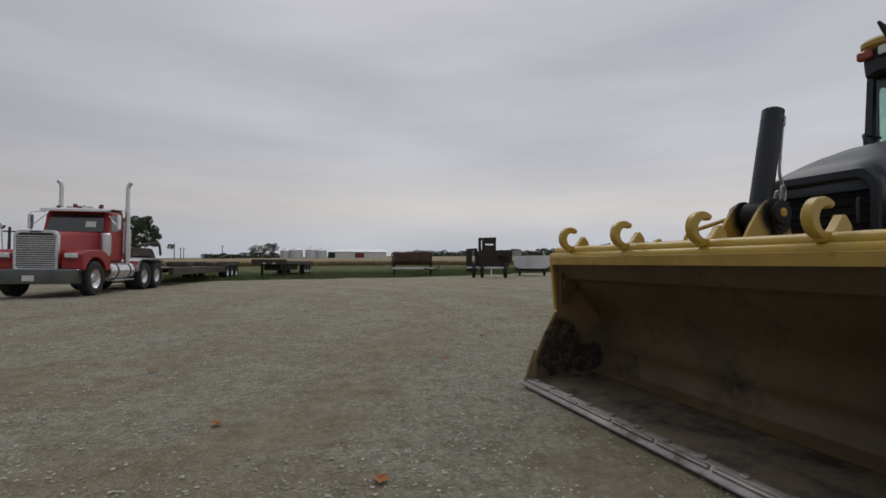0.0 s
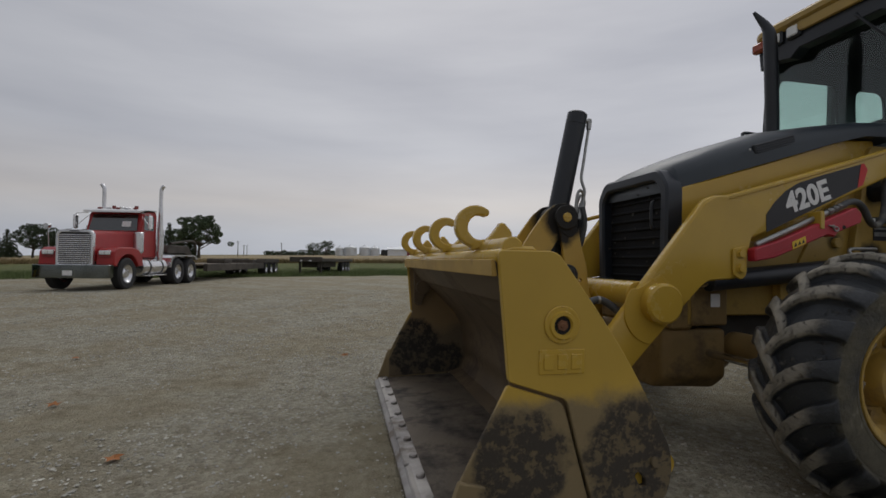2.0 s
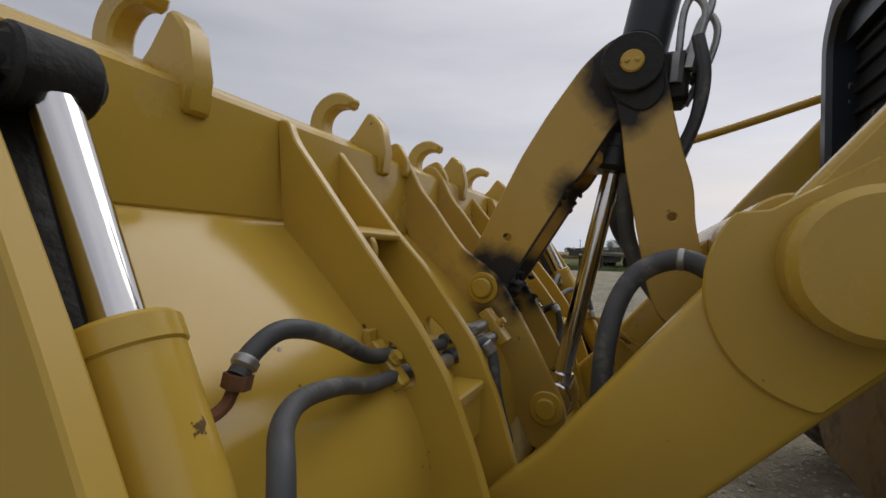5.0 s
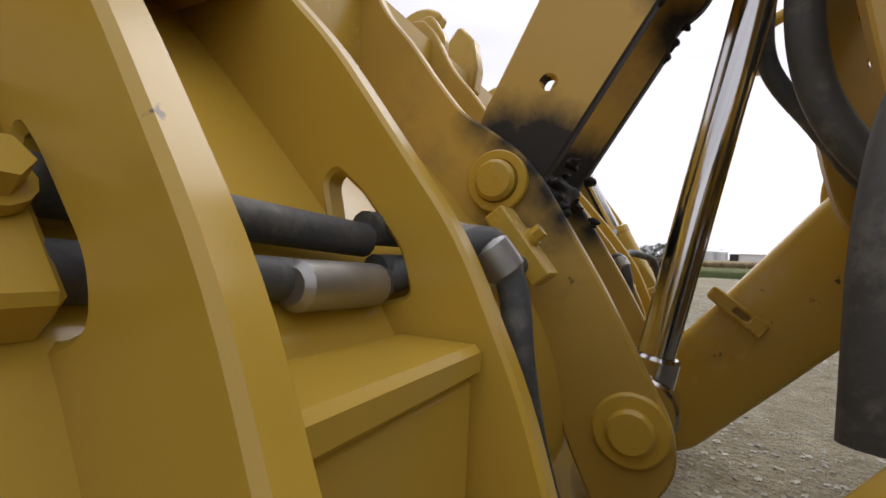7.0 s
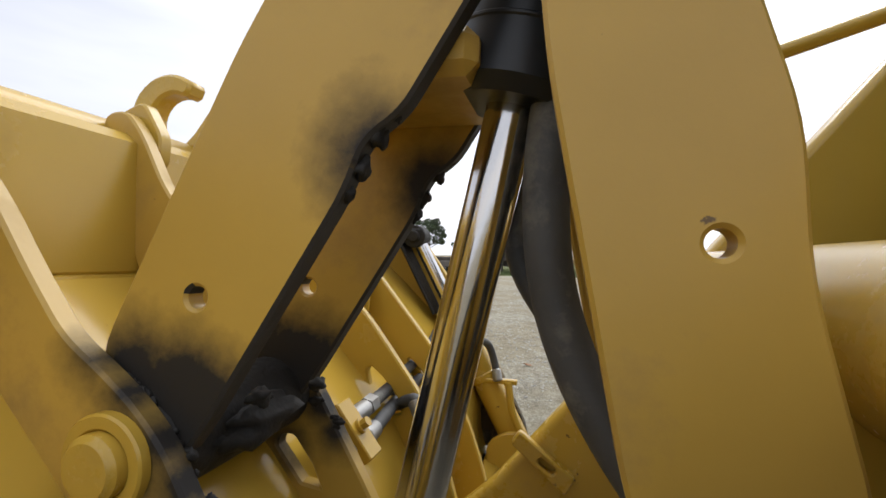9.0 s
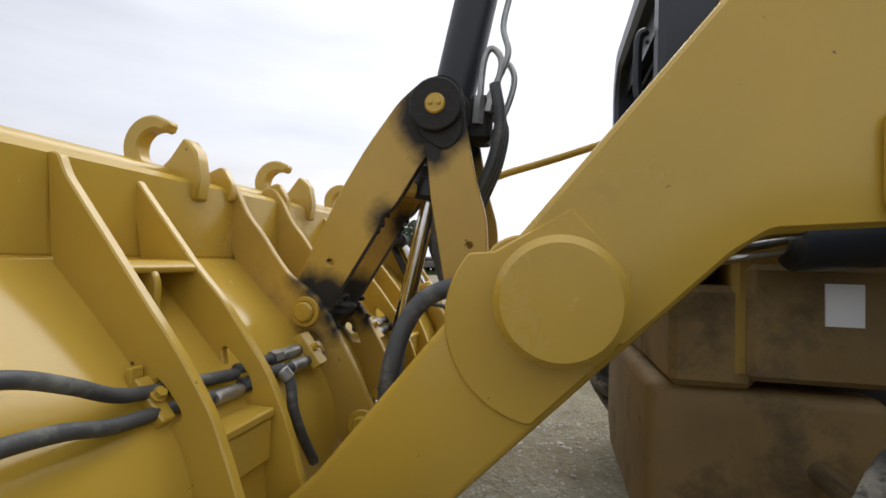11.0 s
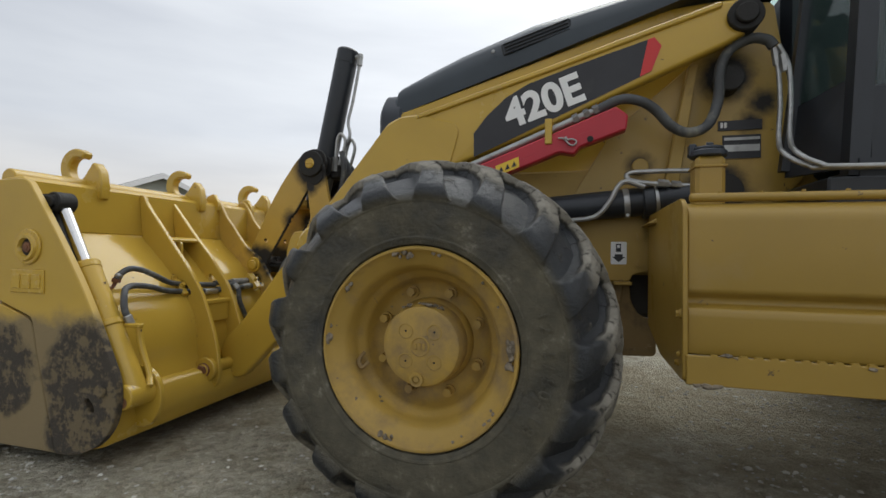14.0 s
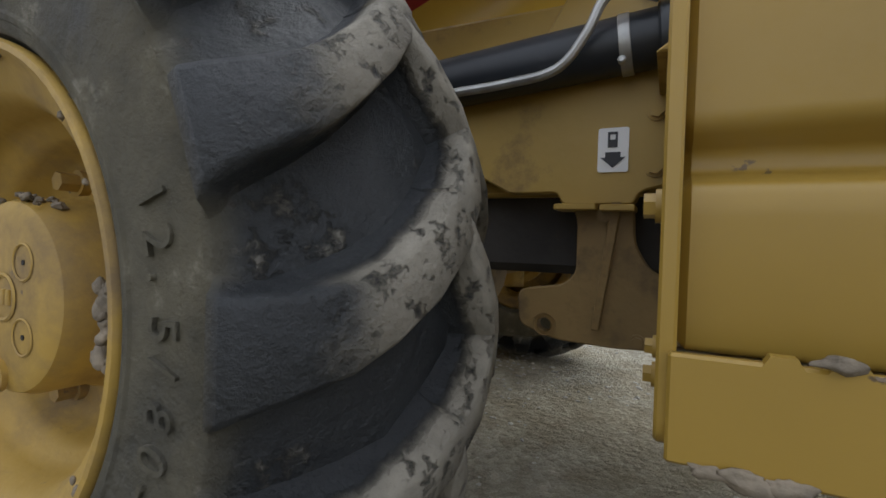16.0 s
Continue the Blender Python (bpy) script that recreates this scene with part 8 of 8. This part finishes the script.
def tree(at, h, spread, seed, label, mat=LEAF, conifer=False, count=2600, group_name="trees beyond the lot"):
    t = thing("tree", label, "tree", group_name)
    rg = random.Random(seed)
    trunk_h = h * (0.9 if conifer else 0.42)
    part("trunk", tube(smooth_path([(0, 0, 0), (0.05 * h * rg.uniform(-1, 1) * 0.3, 0, trunk_h * 0.5), (0.03 * h * rg.uniform(-1, 1), 0, trunk_h)], 4), [0.035 * h * (1 - 0.06 * i) for i in range(9)], 10), BARK, t)
    blobs = []
    if conifer:
        for k in range(40):
            z = h * (0.12 + 0.85 * k / 40)
            a, w = 2.4 * k, spread * 0.62 * (1.02 - k / 40) * rg.uniform(0.5, 1.0)
            blobs.append((w * math.cos(a), w * math.sin(a), z, max(0.22, spread * 0.30 * (1.05 - k / 40))))
    else:
        for k in range(15):
            a = 2 * math.pi * k * 0.382 + rg.uniform(-0.3, 0.3)
            z = h * (0.42 + 0.5 * (k + rg.random()) / 15)
            r = spread * rg.uniform(0.35, 0.85) * math.sqrt(max(0.12, 1 - ((z / h - 0.58) / 0.42) ** 2))
            end = Vector((r * math.cos(a), r * math.sin(a), z))
            part("limb", tube(smooth_path([(0, 0, trunk_h * rg.uniform(0.6, 0.95)), tuple(end * 0.5 + Vector((0, 0, h * 0.14))), tuple(end)], 3), [0.012 * h * (1 - 0.12 * i) for i in range(7)], 6), BARK, t)
            blobs.append((end.x, end.y, end.z, spread * rg.uniform(0.16, 0.31)))
            for q in range(2):
                twig = end + Vector((rg.gauss(0, 0.16), rg.gauss(0, 0.16), rg.gauss(0, 0.10))) * spread
                blobs.append((twig.x, twig.y, twig.z, spread * rg.uniform(0.08, 0.15)))
        blobs.append((0, 0, h * 0.80, spread * 0.30))
    cr = new("crown", leaf_cloud(blobs, count * 3, h * 0.017, seed, 0.75))
    cr.data.materials.append(mat)
    cr.parent = t
    t.location = at
    return t

broad, fir = "broad leafy tree with dark green crown", "dark green conifer standing beyond the truck"
tree(polar(14.8, 92), 8.2, 4.4, 3, broad, LEAF2, count=4200)
tree(polar(16.3, 96), 7.6, 3.2, 4, fir, LEAF, True)
tree(polar(17.7, 98), 7.2, 3.2, 5, fir, LEAF, True)
tree(polar(19.6, 100), 6.2, 2.7, 6, fir, LEAF, True)
tree(polar(26.9, 105), 5.8, 3.2, 7, broad, LEAF)
tree(polar(28.6, 105), 6.4, 3.4, 8, broad, LEAF)
tree(polar(30.4, 108), 5.6, 3.0, 9, fir, LEAF, True)
tree(polar(36.2, 150), 5.6, 4.6, 10, broad, LEAF)
tree(polar(3.0, 225), 6.6, 4.5, 11, broad, LEAF, count=1600)
tree(polar(1.6, 228), 8.0, 4.0, 12, broad, LEAF, count=1600)
tree((-41.5, 9.0, 0), 8.6, 4.6, 13, broad, LEAF2, count=5000)
tree((-44.0, 2.5, 0), 9.0, 4.4, 14, broad, LEAF2, count=4000)

def tree_line(name, az0, az1, dist, h, seed):
    rg = random.Random(seed)
    blobs = []
    a = az0
    while a < az1:
        p = polar(a, dist + rg.uniform(-8, 8))
        r = h * rg.uniform(0.35, 0.6)
        blobs.append((p.x, p.y, p.z + r * 0.9 + rg.uniform(-0.2, 0.4) * r, r))
        a += math.degrees(r * 0.9 / dist)
    o = new(name, leaf_cloud(blobs, 130 * len(blobs), h * 0.13, seed, 0.9))
    o.data.materials.append(LEAF)
    return tagged(o, "dark far hedge and wood along the horizon", "woods", kind="stuff")

tree_line("far_woods", -36, -12.5, 420, 5.6, 21)
tree_line("far_woods", 0.3, 8.5, 330, 3.8, 22)
tree_line("far_woods", 33, 60, 260, 4.2, 23)
tree_line("far_woods", 60, 130, 200, 6.0, 24)
tree_line("far_woods", -130, -36, 300, 7.0, 25)

# -- crop field beyond the turf --
def build_field():
    bm = bmesh.new()
    rg = random.Random(31)
    rows = [72, 74, 77, 82, 88, 94, 100, 110, 140, 190, 260, 420]
    grid = []
    for j, d in enumerate(rows):
        line = []
        for i in range(121):
            az = 62 - 1.15 * i
            p = polar(az, d + (rg.uniform(-0.5, 0.5) if j == 0 else 0))
            z = 0.0 if j == 0 else (0.62 + rg.uniform(-0.07, 0.07) * (1 if d < 120 else 0.4))
            line.append(bm.verts.new((p.x, p.y, p.z + z)))
        grid.append(line)
    for a, b in zip(grid, grid[1:]):
        for i in range(120):
            bm.faces.new((a[i], a[i + 1], b[i + 1], b[i]))
    return single("crop_field", bm, CROP, "ripening tan crop field stretching to the horizon", "field", kind="stuff", angle=180)

build_field()

def edge_of_lot(x):
    return 26.6 + 0.42 * x

def blades(name, count, place, height, label, mat, seed):
    rg = np.random.RandomState(seed)
    pts = place(rg, count)
    k = len(pts)
    ang = rg.uniform(0, 2 * np.pi, k)
    w = rg.uniform(0.008, 0.022, k) * height / 0.2
    hgt = height * rg.uniform(0.5, 1.4, k)
    lean = rg.normal(scale=0.35, size=(k, 2)) * hgt[:, None]
    dx, dy = np.cos(ang) * w, np.sin(ang) * w
    base_z = land_rise(pts[:, 0], pts[:, 1]) - 0.02
    a = np.stack([pts[:, 0] - dx, pts[:, 1] - dy, base_z], 1)
    b = np.stack([pts[:, 0] + dx, pts[:, 1] + dy, base_z], 1)
    c = np.stack([pts[:, 0] + lean[:, 0], pts[:, 1] + lean[:, 1], base_z + hgt], 1)
    v = np.stack([a, b, c], 1).reshape(-1, 3)
    me = bpy.data.meshes.new(name)
    me.from_pydata(v.tolist(), [], np.arange(len(v)).reshape(-1, 3).tolist())
    me.materials.append(mat)
    return tagged(new(name, me), label, "grass", kind="stuff")

def along_edge(rg, n):
    x = rg.uniform(-22, 26, n)
    y = edge_of_lot(x) + np.abs(rg.normal(scale=7.0, size=n)) + 0.3 * np.sin(x * 1.3)
    return np.stack([x, y], 1)
blades("edge_grass", 60000, along_edge, 0.16, "rough green grass along the gravel's edge", GRASS, 41)
def crop_edge(rg, n):
    az = np.radians(rg.uniform(-40, 45, n))
    d = 71.5 + np.abs(rg.normal(scale=3.0, size=n))
    return np.stack([-3 - d * np.sin(az), -2.2 + d * np.cos(az)], 1)
blades("crop_stalks", 45000, crop_edge, 0.6, "dry tan crop stalks at the field's edge", CROP, 42)

# -- loose stones and leaves on the lot --
def stones(count, seed, place, smin, smax):
    rg = np.random.RandomState(seed)
    base = np.array([(1, 0, 0), (-1, 0, 0), (0, 1, 0), (0, -1, 0), (0, 0, 1), (0, 0, -1), (0.62, 0.62, 0.45), (-0.6, 0.6, 0.5), (0.6, -0.6, 0.5), (-0.62, -0.6, 0.45)], float)
    faces = np.array([(0, 6, 4), (6, 2, 4), (2, 7, 4), (7, 1, 4), (1, 9, 4), (9, 3, 4), (3, 8, 4), (8, 0, 4), (0, 2, 6), (2, 1, 7), (1, 3, 9), (3, 0, 8), (0, 5, 2), (2, 5, 1), (1, 5, 3), (3, 5, 0)])
    pts = place(rg, count)
    k = len(pts)
    s = smin + (smax - smin) * rg.beta(1.2, 4.0, k)
    sc = np.stack([s, s * rg.uniform(0.55, 1.0, k), s * rg.uniform(0.35, 0.7, k)], 1)
    ang = rg.uniform(0, 2 * np.pi, k)
    v = base[None] * (1 + rg.uniform(-0.22, 0.22, (k, len(base), 3))) * sc[:, None]
    ca, sa = np.cos(ang)[:, None], np.sin(ang)[:, None]
    x = v[..., 0] * ca - v[..., 1] * sa + pts[:, 0:1]
    y = v[..., 0] * sa + v[..., 1] * ca + pts[:, 1:2]
    zz = np.array([lot_height(a, b) for a, b in pts])[:, None] + v[..., 2] + sc[:, 2:3] * 0.25
    out = np.stack([x, y, zz], -1).reshape(-1, 3)
    f = (faces[None] + (np.arange(k) * len(base))[:, None, None]).reshape(-1, 3)
    me = bpy.data.meshes.new("loose_gravel")
    me.from_pydata(out.tolist(), [], f.tolist())
    me.materials.append(STONE)
    return tagged(new("loose_gravel", me), "loose angular limestone gravel on the lot", "gravel", kind="stuff")

def near_lot(rg, n):
    p = np.stack([rg.uniform(-5.5, 3.2, n), rg.uniform(-2.0, 5.5, n)], 1)
    keep = np.array([noise.noise(Vector((a * 0.8, b * 0.8, 7.0))) + 0.35 * noise.noise(Vector((a * 2.6, b * 2.6, 1.0))) for a, b in p]) > rg.uniform(-0.45, 0.35, n)
    return p[keep]
stones(46000, 51, near_lot, 0.004, 0.019)
def mid_lot(rg, n):
    return np.stack([rg.uniform(-11, 7, n), rg.uniform(4, 13, n)], 1)
stones(20000, 52, mid_lot, 0.008, 0.024)
rg = random.Random(61)
for x, y in ((-3.164, -0.056), (-2.1, 2.2), (-3.9, 0.9), (-1.2, 3.4), (-4.6, 2.6)):
    lf = bmesh.new()
    vs = [lf.verts.new((0.045 * math.cos(a) * (1 if i % 2 else 0.55), 0.045 * math.sin(a) * (1 if i % 2 else 0.55), 0.012 + rg.uniform(-0.006, 0.012))) for i, a in enumerate([2 * math.pi * j / 10 for j in range(10)])]
    c = lf.verts.new((0, 0, 0.008))
    for i in range(10):
        lf.faces.new((vs[i], vs[(i + 1) % 10], c))
    leaf = single("fallen_leaf", lf, LEAFORANGE, "curled orange-brown leaf lying on the gravel", "leaf", "fallen leaves")
    leaf.location = (x, y, lot_height(x, y) + 0.004)
